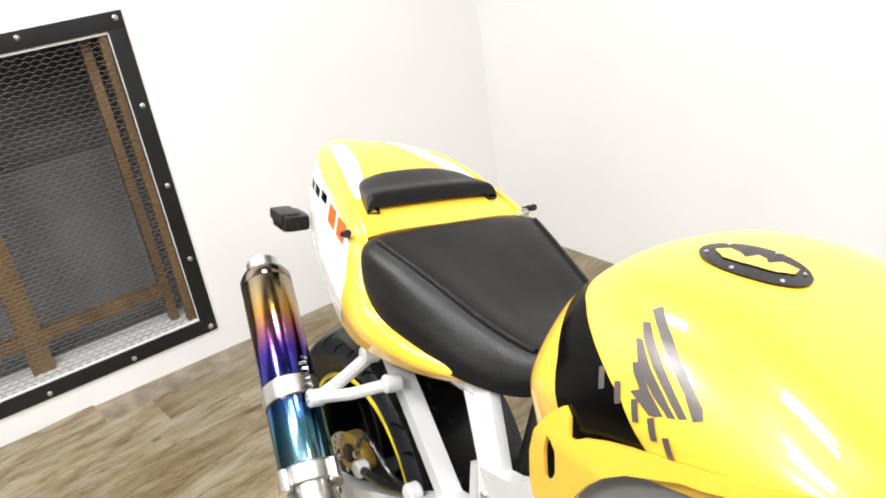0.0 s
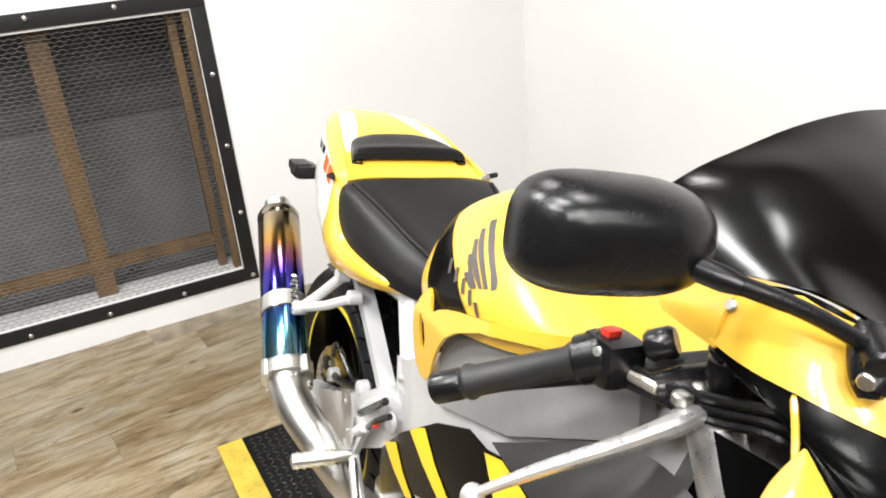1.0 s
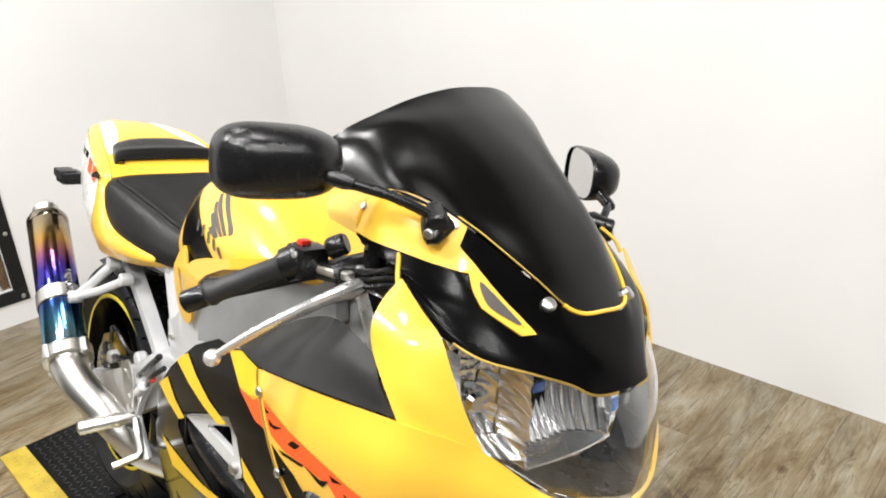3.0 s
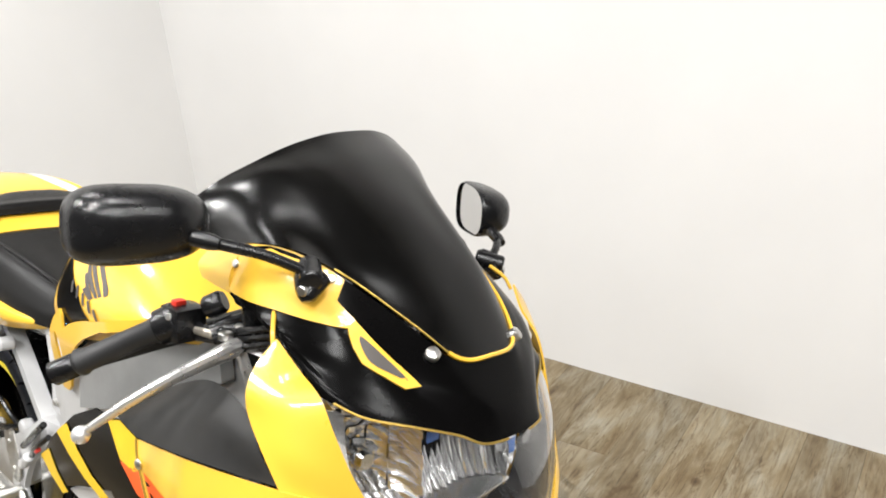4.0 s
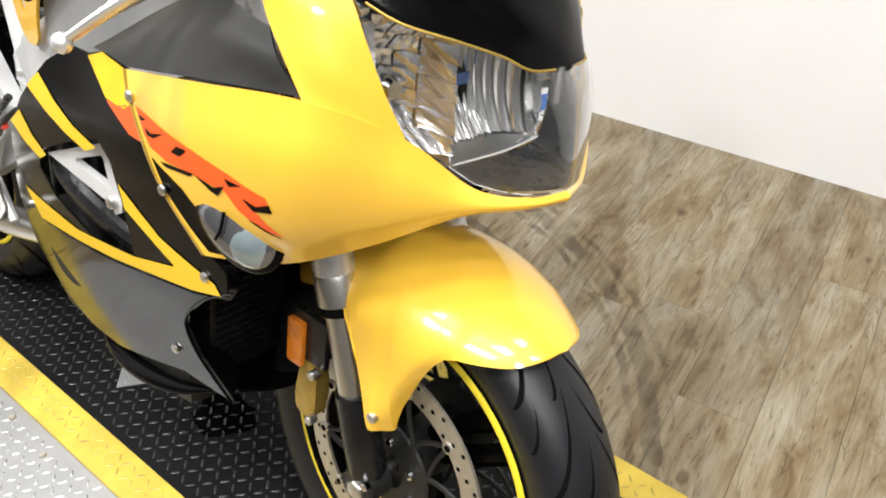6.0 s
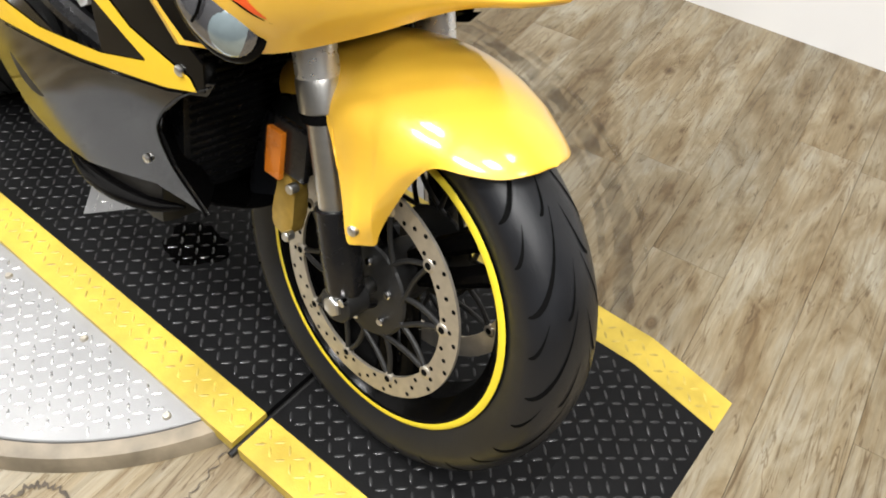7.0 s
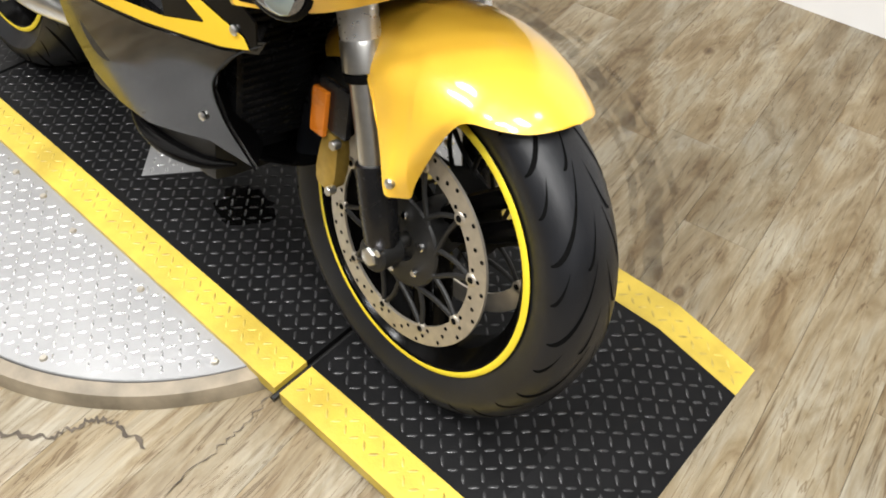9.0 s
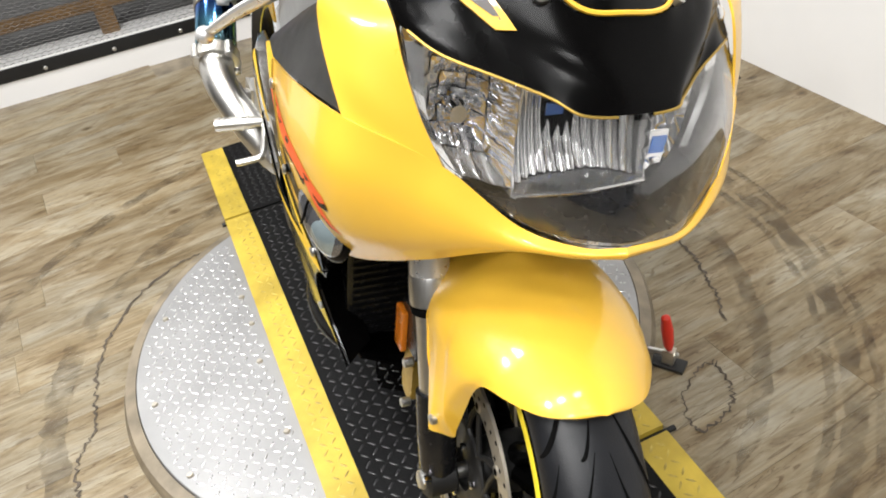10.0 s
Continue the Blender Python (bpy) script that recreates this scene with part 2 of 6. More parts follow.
def surface(rows, nu, nv):
    fine = [catmull(r, nv) for r in rows]
    cols = [catmull([f[j] for f in fine], nu) for j in range(nv + 1)]
    return [[cols[j][i] for j in range(nv + 1)] for i in range(nu + 1)]


def shell_bm(grid, thick, centre):
    """A sheet of that thickness whose outside faces away from the centre."""
    nu, nv = len(grid), len(grid[0])
    nor = [[None] * nv for _ in range(nu)]
    score = 0
    for i in range(nu):
        for j in range(nv):
            du = grid[min(i + 1, nu - 1)][j] - grid[max(i - 1, 0)][j]
            dv = grid[i][min(j + 1, nv - 1)] - grid[i][max(j - 1, 0)]
            n = du.cross(dv)
            nor[i][j] = n.normalized() if n.length > 1e-12 else Vector((0, 0, 0))
            score += nor[i][j].dot(grid[i][j] - Vector(centre))
    sgn = 1 if score > 0 else -1
    bm = bmesh.new()
    top = [[bm.verts.new(p) for p in r] for r in grid]
    low = [[bm.verts.new(grid[i][j] - nor[i][j] * sgn * thick) for j in range(nv)] for i in range(nu)]
    for i in range(nu - 1):
        for j in range(nv - 1):
            bm.faces.new((top[i][j], top[i + 1][j], top[i + 1][j + 1], top[i][j + 1]))
            bm.faces.new((low[i][j], low[i][j + 1], low[i + 1][j + 1], low[i + 1][j]))
    rim = [(i, 0) for i in range(nu)] + [(nu - 1, j) for j in range(1, nv)] + [(i, nv - 1) for i in range(nu - 2, -1, -1)] + [(0, j) for j in range(nv - 2, 0, -1)]
    for (a, b), (c, d) in zip(rim, rim[1:] + rim[:1]):
        bm.faces.new((top[a][b], top[c][d], low[c][d], low[a][b]))
    return bm


def tube_bm(path, radius, seg=10, caps=True, bm=None, flat=1.0):
    """A round bar along the path; radius is a number or one for each point."""
    bm = bm or bmesh.new()
    path = [Vector(p) for p in path]
    n = len(path)
    rad = radius if isinstance(radius, (list, tuple)) else [radius] * n
    rings, side = [], None
    for i, p in enumerate(path):
        d = (path[min(i + 1, n - 1)] - path[max(i - 1, 0)]).normalized()
        if side is None:
            side = d.orthogonal().normalized()
        side = (side - d * side.dot(d)).normalized()
        up = d.cross(side)
        rings.append([bm.verts.new(p + (side * math.cos(a) + up * math.sin(a) * flat) * rad[i]) for a in [k * 2 * math.pi / seg for k in range(seg)]])
    for a, b in zip(rings, rings[1:]):
        for k in range(seg):
            bm.faces.new((a[k], a[(k + 1) % seg], b[(k + 1) % seg], b[k]))
    if caps:
        bm.faces.new(list(reversed(rings[0])))
        bm.faces.new(rings[-1])
    return bm


def rod_bm(a, b, r, seg=14, bevel=0.0, bm=None):
    a, b = Vector(a), Vector(b)
    d = (b - a).normalized()
    if bevel:
        return tube_bm([a, a + d * 1e-4, a + d * bevel, b - d * bevel, b - d * 1e-4, b], [r - bevel, r - bevel * 0.9, r, r, r - bevel * 0.9, r - bevel], seg, bm=bm)
    return tube_bm([a, b], r, seg, bm=bm)


def lathe_bm(profile, seg=64, bm=None, closed=False, centre=(0, 0, 0)):
    """Spins (radius, y) points round the y axis through the centre."""
    bm = bm or bmesh.new()
    c = Vector(centre)
    rings = [[bm.verts.new(c + Vector((r * math.cos(a), y, r * math.sin(a)))) for a in [k * 2 * math.pi / seg for k in range(seg)]] for r, y in profile]
    pairs = list(zip(rings, rings[1:])) + ([(rings[-1], rings[0])] if closed else [])
    for a, b in pairs:
        for k in range(seg):
            bm.faces.new((a[k], a[(k + 1) % seg], b[(k + 1) % seg], b[k]))
    return bm


def box_bm(lo, hi, bevel=0.0, bm=None):
    b2 = bmesh.new()
    bmesh.ops.create_cube(b2, size=1)
    lo, hi = Vector(lo), Vector(hi)
    for v in b2.verts:
        v.co = Vector([lo[i] + (hi[i] - lo[i]) * (v.co[i] + 0.5) for i in range(3)])
    if bevel:
        bmesh.ops.bevel(b2, geom=b2.edges[:], offset=bevel, segments=2, profile=0.7, affect="EDGES")
    return b2


def prism_bm(poly, frm, thick, bevel=0.0):
    """The flat outline poly (u, v), set in space by the function frm(u, v, w), thick along w."""
    bm = bmesh.new()
    a = [bm.verts.new(frm(u, v, 0)) for u, v in poly]
    b = [bm.verts.new(frm(u, v, thick)) for u, v in poly]
    bm.faces.new(a)
    bm.faces.new(list(reversed(b)))
    for i in range(len(poly)):
        j = (i + 1) % len(poly)
        bm.faces.new((a[i], b[i], b[j], a[j]))
    if bevel:
        bmesh.ops.bevel(bm, geom=[e for e in bm.edges], offset=bevel, segments=2, profile=0.7, affect="EDGES")
    return bm


def inside(p, poly):
    x, y = p
    c = False
    for (x1, y1), (x2, y2) in zip(poly, poly[1:] + poly[:1]):
        if (y1 > y) != (y2 > y) and x < (x2 - x1) * (y - y1) / (y2 - y1) + x1:
            c = not c
    return c


def near_edge(p, polys):
    best = (9, p)
    for poly in polys:
        for (x1, y1), (x2, y2) in zip(poly, poly[1:] + poly[:1]):
            dx, dy = x2 - x1, y2 - y1
            t = max(0, min(1, ((p[0] - x1) * dx + (p[1] - y1) * dy) / (dx * dx + dy * dy + 1e-12)))
            q = (x1 + t * dx, y1 + t * dy)
            d = math.hypot(p[0] - q[0], p[1] - q[1])
            if d < best[0]:
                best = (d, q)
    return best


def rounded(poly, n=6):
    """A closed smooth outline through the points."""
    m = len(poly)
    ext = [(*poly[(i - 1) % m], 0) for i in range(m + 3)]
    pts = catmull(ext, (m + 2) * n)
    return [(p.x, p.y) for p in pts[n:-n - 1]][: m * n]


def sheet_bm(outline, put, cell=0.008, thick=0.003, holes=(), lift=0.0):
    """A curved panel: the flat outline, with holes, laid on the surface put(u, v) -> (place, outward normal)."""
    polys = [list(outline)] + [list(h) for h in holes]
    us, vs = [p[0] for p in polys[0]], [p[1] for p in polys[0]]
    u0, v0 = min(us) - cell, min(vs) - cell
    nu, nv = int((max(us) - u0) / cell) + 3, int((max(vs) - v0) / cell) + 3
    flat = {}
    for i in range(nu):
        for j in range(nv):
            p = (u0 + i * cell, v0 + j * cell)
            d, q = near_edge(p, polys)
            flat[i, j] = q if d < cell * 0.56 else p
    for poly in polys:
        for q in poly:
            i, j = round((q[0] - u0) / cell), round((q[1] - v0) / cell)
            if (i, j) in flat and math.hypot(flat[i, j][0] - q[0], flat[i, j][1] - q[1]) < cell * 0.8:
                flat[i, j] = q
    snapped = {k: near_edge(p, polys)[0] < 1e-6 for k, p in flat.items()}
    ok = {k: snapped[k] or (inside(p, polys[0]) and not any(inside(p, h) for h in polys[1:])) for k, p in flat.items()}
    bm = bmesh.new()
    top, low = {}, {}

    def vert(k):
        if k not in top:
            p, n = put(*flat[k])
            top[k] = bm.verts.new(p + n * lift)
            low[k] = bm.verts.new(p + n * (lift - thick)) if thick else None
        return top[k], low[k]

    def good(tr):
        if not all(ok[k] for k in tr):
            return False
        a = [flat[k] for k in tr]
        c = (sum(q[0] for q in a) / len(a), sum(q[1] for q in a) / len(a))
        area = abs(sum(a[m][0] * a[(m + 1) % len(a)][1] - a[(m + 1) % len(a)][0] * a[m][1] for m in range(len(a)))) / 2
        return area > cell * cell * 0.01 and inside(c, polys[0]) and not any(inside(c, h) for h in polys[1:])

    for i in range(nu - 1):
        for j in range(nv - 1):
            a, b, c, d = (i, j), (i + 1, j), (i + 1, j + 1), (i, j + 1)
            if sum(ok[k] for k in (a, b, c, d)) < 3:
                continue
            one = [tr for tr in ((a, b, c), (a, c, d)) if good(tr)]
            two = [tr for tr in ((a, b, d), (b, c, d)) if good(tr)]
            if len(one) == 2 and len(two) == 2:
                best = [(a, b, c, d)]
            else:
                best = one if len(one) >= len(two) else two
            for tr in best:
                vv = [vert(k) for k in tr]
                bm.faces.new([q[0] for q in vv])
                if thick:
                    bm.faces.new([q[1] for q in reversed(vv)])
    if thick:
        back = {t: low[k] for k, t in top.items()}
        for e in [e for e in bm.edges if e.is_boundary and e.verts[0] in back and e.verts[1] in back]:
            a, b = e.verts
            try:
                bm.faces.new((a, b, back[b], back[a]))
            except ValueError:
                pass
    return bm


def on_grid(grid, axis):
    """put() for sheet_bm: lays (u, v) on a dense grid, looking along the axis 'y' (u, v = x, z), 'z' (x, y) or 'x' (y, z)."""
    from mathutils.bvhtree import BVHTree
    nv = len(grid[0])
    verts = [p for r in grid for p in r]
    faces = [(i * nv + j, (i + 1) * nv + j, (i + 1) * nv + j + 1, i * nv + j + 1) for i in range(len(grid) - 1) for j in range(nv - 1)]
    tree = BVHTree.FromPolygons(verts, faces)
    k = {"x": 0, "-x": 0, "y": 1, "-y": 1, "z": 2}[axis]
    sign = -1 if axis.startswith("-") else 1

    def put(u, v):
        o = [0, 0, 0]
        rest = [i for i in range(3) if i != k]
        o[rest[0]], o[rest[1]] = u, v
        o[k] = 3.0 * sign
        d = [0, 0, 0]
        d[k] = -1.0 * sign
        p, n, _, _ = tree.ray_cast(Vector(o), Vector(d))
        if p is None:
            o[k] = 0.9 * sign
            p, n, _, _ = tree.find_nearest(Vector(o))
            q = p.copy()
            p = q
        if n.dot(Vector(d)) > 0:
            n = -n
        return p, n
    return put


# ---------- room ----------
def slab(name, lo, hi, material, basis=None, label="", bevel=0.0):
    return tagged(part(name, box_bm(lo, hi, bevel), material, None, basis=basis), label, kind="structure")


floor = slab("floor", (-2.77, -1.92, -0.12), (3.12, 1.92, -0.006), WOODTRIM, label="pale brown wood-look vinyl plank floor")
WX = -2.636  # face of the mesh wall
WIN_Y0, WIN_Y1, WIN_Z0, WIN_Z1 = -0.86, 0.135, 0.145, 1.105  # opening behind the mesh


def wall_with_opening():
    bm = bmesh.new()
    for lo, hi in (((WX - 0.14, -1.92, -0.05), (WX, WIN_Y0, 3.0)), ((WX - 0.14, WIN_Y1, -0.05), (WX, 1.75, 3.0)),
                   ((WX - 0.14, WIN_Y0, -0.05), (WX, WIN_Y1, WIN_Z0)), ((WX - 0.14, WIN_Y0, WIN_Z1), (WX, WIN_Y1, 3.0))):
        b = box_bm(lo, hi)
        me = bpy.data.meshes.new("tmp")
        b.to_mesh(me)
        bm.from_mesh(me)
        bpy.data.meshes.remove(me)
        b.free()
    bmesh.ops.remove_doubles(bm, verts=bm.verts, dist=1e-5)
    return tagged(part("wall_west", bm, WALLPAINT), "white painted wall with a mesh-covered opening", kind="structure")


wall_with_opening()
slab("wall_north", (-2.80, 0.0, -0.05), (3.13, 0.12, 3.0), WALLPAINT, pose(0, 1.632, 0, 0, 0, 3.6), "plain white painted wall")
# unseen walls, added dark; the south one blocks the west wall's reflection
slab("wall_south", (WX, -1.92, -0.05), (3.0, -1.80, 3.0), UNSEENWALL, label="unseen dark grey wall, added to keep reflections dark")
slab("wall_east", (3.0, -1.92, -0.05), (3.12, 1.95, 3.0), UNSEENWALL, label="unseen dark grey wall, added to keep reflections dark")
slab("ceiling", (-2.80, -1.95, 2.95), (3.15, 1.95, 3.05), CEILPAINT, label="dark painted ceiling")

# opening with expanded metal, frame and bolts
screen = tagged(new("vent_screen"), "black steel vent screen of expanded metal bolted to the wall", "vent screen")
screen.matrix_basis = pose(WX, 0, 0)
FY0, FY1, FZ0, FZ1, FW = -0.915, 0.190, 0.085, 1.165, 0.052
for lo, hi in (((0, FY0, FZ0), (0.006, FY1, FZ0 + FW)), ((0, FY0, FZ1 - FW), (0.006, FY1, FZ1)),
               ((0, FY0, FZ0 + FW), (0.0055, FY0 + FW, FZ1 - FW)), ((0, FY1 - FW, FZ0 + FW), (0.0055, FY1, FZ1 - FW))):
    part("frame_bar", box_bm(lo, hi, 0.0015), FRAMEBLACK, screen, "black steel flat bar")
bolt_mesh = None
for k in range(5):
    for y, z in ((FY1 - 0.022, FZ0 + 0.02 + k * 0.26), (FY0 + 0.022, FZ0 + 0.02 + k * 0.26), (FY0 + 0.022 + (k + 0.0) * 0.265, FZ0 + 0.018), (FY0 + 0.022 + k * 0.265, FZ1 - 0.018)):
        if bolt_mesh is None:
            b = bmesh.new()
            bmesh.ops.create_uvsphere(b, u_segments=12, v_segments=6, radius=0.0085)
            for v in b.verts:
                v.co.x *= 0.55
            o = part("bolt", b, STEEL, screen, "bright round-headed bolt")
            bolt_mesh = o.data
        else:
            o = new("bolt", bolt_mesh)
            o.parent = screen
        o.matrix_basis = pose(0.007, y, z)


def expanded_metal():
    bm = bmesh.new()
    pw, ph, r = 0.028, 0.0135, 0.0012
    y0, y1, z0, z1 = FY0 + 0.03, FY1 - 0.03, FZ0 + 0.03, FZ1 - 0.03
    ny, nz = int((y1 - y0) / pw * 2), int((z1 - z0) / ph)
    for j in range(nz + 1):
        z = z0 + j * ph
        prev = None
        for i in range(ny + 1):
            up = ph * 0.5 * (1 if (i + j) % 2 else 0)
            y = y0 + i * pw / 2
            zz = z + up
            ring = [bm.verts.new((-0.004 + dx, y, zz + dz)) for dx, dz in ((-r * 1.6, -r), (r * 1.6, -r * 0.4), (r * 0.6, r))]
            if prev:
                for a in range(3):
                    bm.faces.new((prev[a], ring[a], ring[(a + 1) % 3], prev[(a + 1) % 3]))
            prev = ring
    return part("expanded_metal", bm, MESHSTEEL, screen, "dark diamond-pattern expanded steel mesh", smooth=80)


tagged(expanded_metal(), kind="stuff")
# duct behind the screen
duct = tagged(new("vent_duct"), "deep grey ventilation opening with brown stained timber braces", "duct")
duct.matrix_basis = pose(WX, 0, 0)
part("back_panel", box_bm((-0.40, WIN_Y0, 0.70), (-0.38, WIN_Y1, WIN_Z1)), DUCTGREY, duct, "dull grey sheet panel")
part("filter_panel", box_bm((-0.36, WIN_Y0, WIN_Z0), (-0.34, WIN_Y1, 0.72)), FILTER, duct, "pale grey filter panel")
for lo, hi in (((-0.40, WIN_Y0 - 0.02, WIN_Z0), (-0.14, WIN_Y0, WIN_Z1)), ((-0.40, WIN_Y1, WIN_Z0), (-0.14, WIN_Y1 + 0.02, WIN_Z1)),
               ((-0.40, WIN_Y0 - 0.02, WIN_Z1), (-0.14, WIN_Y1 + 0.02, WIN_Z1 + 0.02)), ((-0.40, WIN_Y0 - 0.02, WIN_Z0 - 0.02), (-0.14, WIN_Y1 + 0.02, WIN_Z0))):
    part("side_panel", box_bm(lo, hi), FILTER, duct)
for lo, hi in (((-0.10, -0.385, WIN_Z0), (-0.06, -0.315, WIN_Z1)), ((-0.10, 0.062, WIN_Z0), (-0.06, 0.092, WIN_Z1)),
               ((-0.10, -0.80, 0.245), (-0.055, 0.062, 0.285)), ((-0.045, 0.108, WIN_Z0), (-0.008, 0.133, WIN_Z1))):
    part("brace", box_bm(lo, hi, 0.003), RUST, duct, "brown stained timber brace")

# ---------- turntable and wheel ramp ----------
TC, TR = V(-0.70, 0.078, 0), 0.572
STRIP_Y0, STRIP_Y1, BORDER, TOP = -0.190, 0.425, 0.071, 0.045


def lug_bm(bm, x, y, z, ang, ln=0.0100, wd=0.0022, ht=0.0015, tilt=0.0):
    ca, sa = math.cos(ang), math.sin(ang)

    def at(u, v, h):
        px = x + u * ca - v * sa
        return bm.verts.new((px, y + u * sa + v * ca, z + h + tilt * (px - x)))
    ring = [at(-ln, 0, 0), at(-ln * 0.45, -wd, 0), at(ln * 0.45, -wd, 0), at(ln, 0, 0), at(ln * 0.45, wd, 0), at(-ln * 0.45, wd, 0)]
    t1, t2 = at(-ln * 0.55, 0, ht), at(ln * 0.55, 0, ht)
    bm.faces.new((ring[0], ring[1], t1))
    bm.faces.new((ring[1], ring[2], t2, t1))
    bm.faces.new((ring[2], ring[3], t2))
    bm.faces.new((ring[3], ring[4], t2))
    bm.faces.new((ring[4], ring[5], t1, t2))
    bm.faces.new((ring[5], ring[0], t1))


def tread_bm(keep, height, box, pitch=0.0215, turn=0.0):
    """Raised lugs in the two directions of tread plate over the box, where keep(x, y) holds."""
    bm = bmesh.new()
    x0, y0, x1, y1 = box
    cx, cy = (x0 + x1) / 2, (y0 + y1) / 2
    n = int(math.hypot(x1 - x0, y1 - y0) / pitch / 2) + 2
    ca, sa = math.cos(turn), math.sin(turn)
    for i in range(-n, n + 1):
        for j in range(-n, n + 1):
            u, v = i * pitch, j * pitch
            x, y = cx + u * ca - v * sa, cy + u * sa + v * ca
            if x0 <= x <= x1 and y0 <= y <= y1 and keep(x, y):
                z, tilt = height(x)
                lug_bm(bm, x, y, z, turn + radians(45 if (i + j) % 2 else -45), tilt=tilt)
    return bm


def ramp_height(x):
    if x > 0.285:
        return 0.042 - (x - 0.285) * 0.255, -0.255
    if x > -0.11:
        return 0.042, 0.0
    if x < -1.27:
        return 0.044 + (x + 1.27) * 0.08, 0.08
    return TOP, 0.0


def plank_plate(thing, name, x0, x1, y0, y1, material, label):
    """A plate that follows the ramp's height from x0 to x1."""
    xs = [x0] + [x for x in (-1.27, -0.11, 0.285) if x0 < x < x1] + [x1]
    bm = bmesh.new()
    rows = []
    for x in xs:
        xx = min(max(x, x0 + 1e-4), x1 - 1e-4)
        z = ramp_height(xx)[0]
        rows.append([bm.verts.new((x, y, h)) for y, h in ((y0, z), (y1, z), (y1, max(z - 0.03, -0.002)), (y0, max(z - 0.03, -0.002)))])
    for a, b in zip(rows, rows[1:]):
        for k in range(4):
            bm.faces.new((a[k], a[(k + 1) % 4], b[(k + 1) % 4], b[k]))
    bm.faces.new(rows[0])
    bm.faces.new(list(reversed(rows[-1])))
    return part(name, bm, material, thing, label, smooth=2)


def tread_strip(name, label, x0, x1):
    thing = tagged(new(name), label, "ramp", "wheel ramp sections")
    for pn, y0, y1, m, lm, lab in (("tread_plate", STRIP_Y0 + BORDER, STRIP_Y1 - BORDER, PLATE_BLACK, LUG_BLACK, "black painted tread plate"),
                                   ("border_plate", STRIP_Y0, STRIP_Y0 + BORDER - 0.0008, PLATE_YELLOW, LUG_YELLOW, "yellow painted border"),
                                   ("border_plate", STRIP_Y1 - BORDER + 0.0008, STRIP_Y1, PLATE_YELLOW, LUG_YELLOW, "yellow painted border")):
        p = plank_plate(thing, pn, x0, x1, y0, y1, m, lab)
        t = part("raised_tread", tread_bm(lambda x, y, a=y0, b=y1, c=x0, d=x1: a + 0.007 < y < b - 0.007 and c + 0.011 < x < d - 0.011, ramp_height, (x0, STRIP_Y0, x1, STRIP_Y1)), lm, p, smooth=80)
        tagged(t, kind="stuff")
    return thing


tread_strip("turntable_ramp", "black tread plate track with yellow borders across the turntable", -1.262, -0.118)
tread_strip("front_ramp", "black tread plate end ramp with yellow borders", -0.106, 0.452)
tread_strip("rear_ramp", "black tread plate end ramp with yellow borders", -1.755, -1.274)
plate = tagged(part("triangular_plate", prism_bm([(-0.716, -0.048), (-0.838, 0.075), (-0.602, 0.088)], lambda u, v, w: V(u, v, TOP + 0.0005 + w), 0.0012), PLATE_SILVER),
               "bare silver triangular tread plate on the black track", "metal plate")
tagged(part("raised_tread", tread_bm(lambda x, y: inside((x, y), [(-0.716, -0.036), (-0.815, 0.067), (-0.625, 0.078)]), lambda x: (TOP + 0.0017, 0), (-0.85, -0.06, -0.58, 0.1)), LUG_SILVER, plate, smooth=80), kind="stuff")
for x in (-0.112, -1.268):
    tagged(part("steel_rod", rod_bm((x, STRIP_Y0 - 0.012, 0.030), (x, STRIP_Y1 + 0.022, 0.030), 0.006), DARKMETAL), "black steel hinge rod between ramp sections", "rod", "hinge rods")

bm = bmesh.new()
orn = random.Random(5)
bm.faces.new([bm.verts.new((-0.490 + (0.066 + orn.uniform(-0.012, 0.012)) * math.cos(a), 0.045 + (0.050 + orn.uniform(-0.01, 0.01)) * math.sin(a), TOP + 0.0003)) for a in [k * math.pi / 12 for k in range(24)]])
oil = tagged(part("oil_stain", bm, BLACK), "glossy black oil stain on the black tread plate", "oil stain")
tagged(part("wet_tread", tread_bm(lambda x, y: math.hypot((x + 0.490) / 0.066, (y - 0.045) / 0.050) < 1, lambda x: (TOP + 0.0003, 0), (-1.262, STRIP_Y0, -0.118, STRIP_Y1)), WETLUG, oil, smooth=80), kind="stuff")

turntable = tagged(new("turntable"), "round silver aluminium tread plate turntable with a plank-covered rim", "turntable")
bm = bmesh.new()
N = 128
rim = [[bm.verts.new(TC + V(r * math.cos(k * 2 * math.pi / N), r * math.sin(k * 2 * math.pi / N), z)) for k in range(N)] for r, z in ((TR, 0.0), (TR, 0.031), (TR - 0.002, 0.033))]
for a, b in zip(rim, rim[1:]):
    for k in range(N):
        bm.faces.new((a[k], a[(k + 1) % N], b[(k + 1) % N], b[k]))
bm.faces.new(rim[-1])
disc_plate = part("disc_plate", bm, PLATE_SILVER, turntable, "silver aluminium tread plate")
off_strip = lambda x, y: (y < STRIP_Y0 - 0.012 or y > STRIP_Y1 + 0.012) and math.hypot(x - TC.x, y - TC.y) < TR - 0.014
tagged(part("raised_tread", tread_bm(off_strip, lambda x: (0.033, 0), (TC.x - TR, TC.y - TR, TC.x + TR, TC.y + TR), turn=radians(9)), LUG_SILVER, disc_plate, smooth=80), kind="stuff")
bm = bmesh.new()
prof = [(TR + 0.002, 0.030), (TR + 0.026, 0.026), (TR + 0.036, 0.004), (TR + 0.036, -0.003), (TR + 0.001, -0.003)]
rings = [[bm.verts.new(TC + V(r * math.cos(k * 2 * math.pi / N), r * math.sin(k * 2 * math.pi / N), z)) for k in range(N)] for r, z in prof]
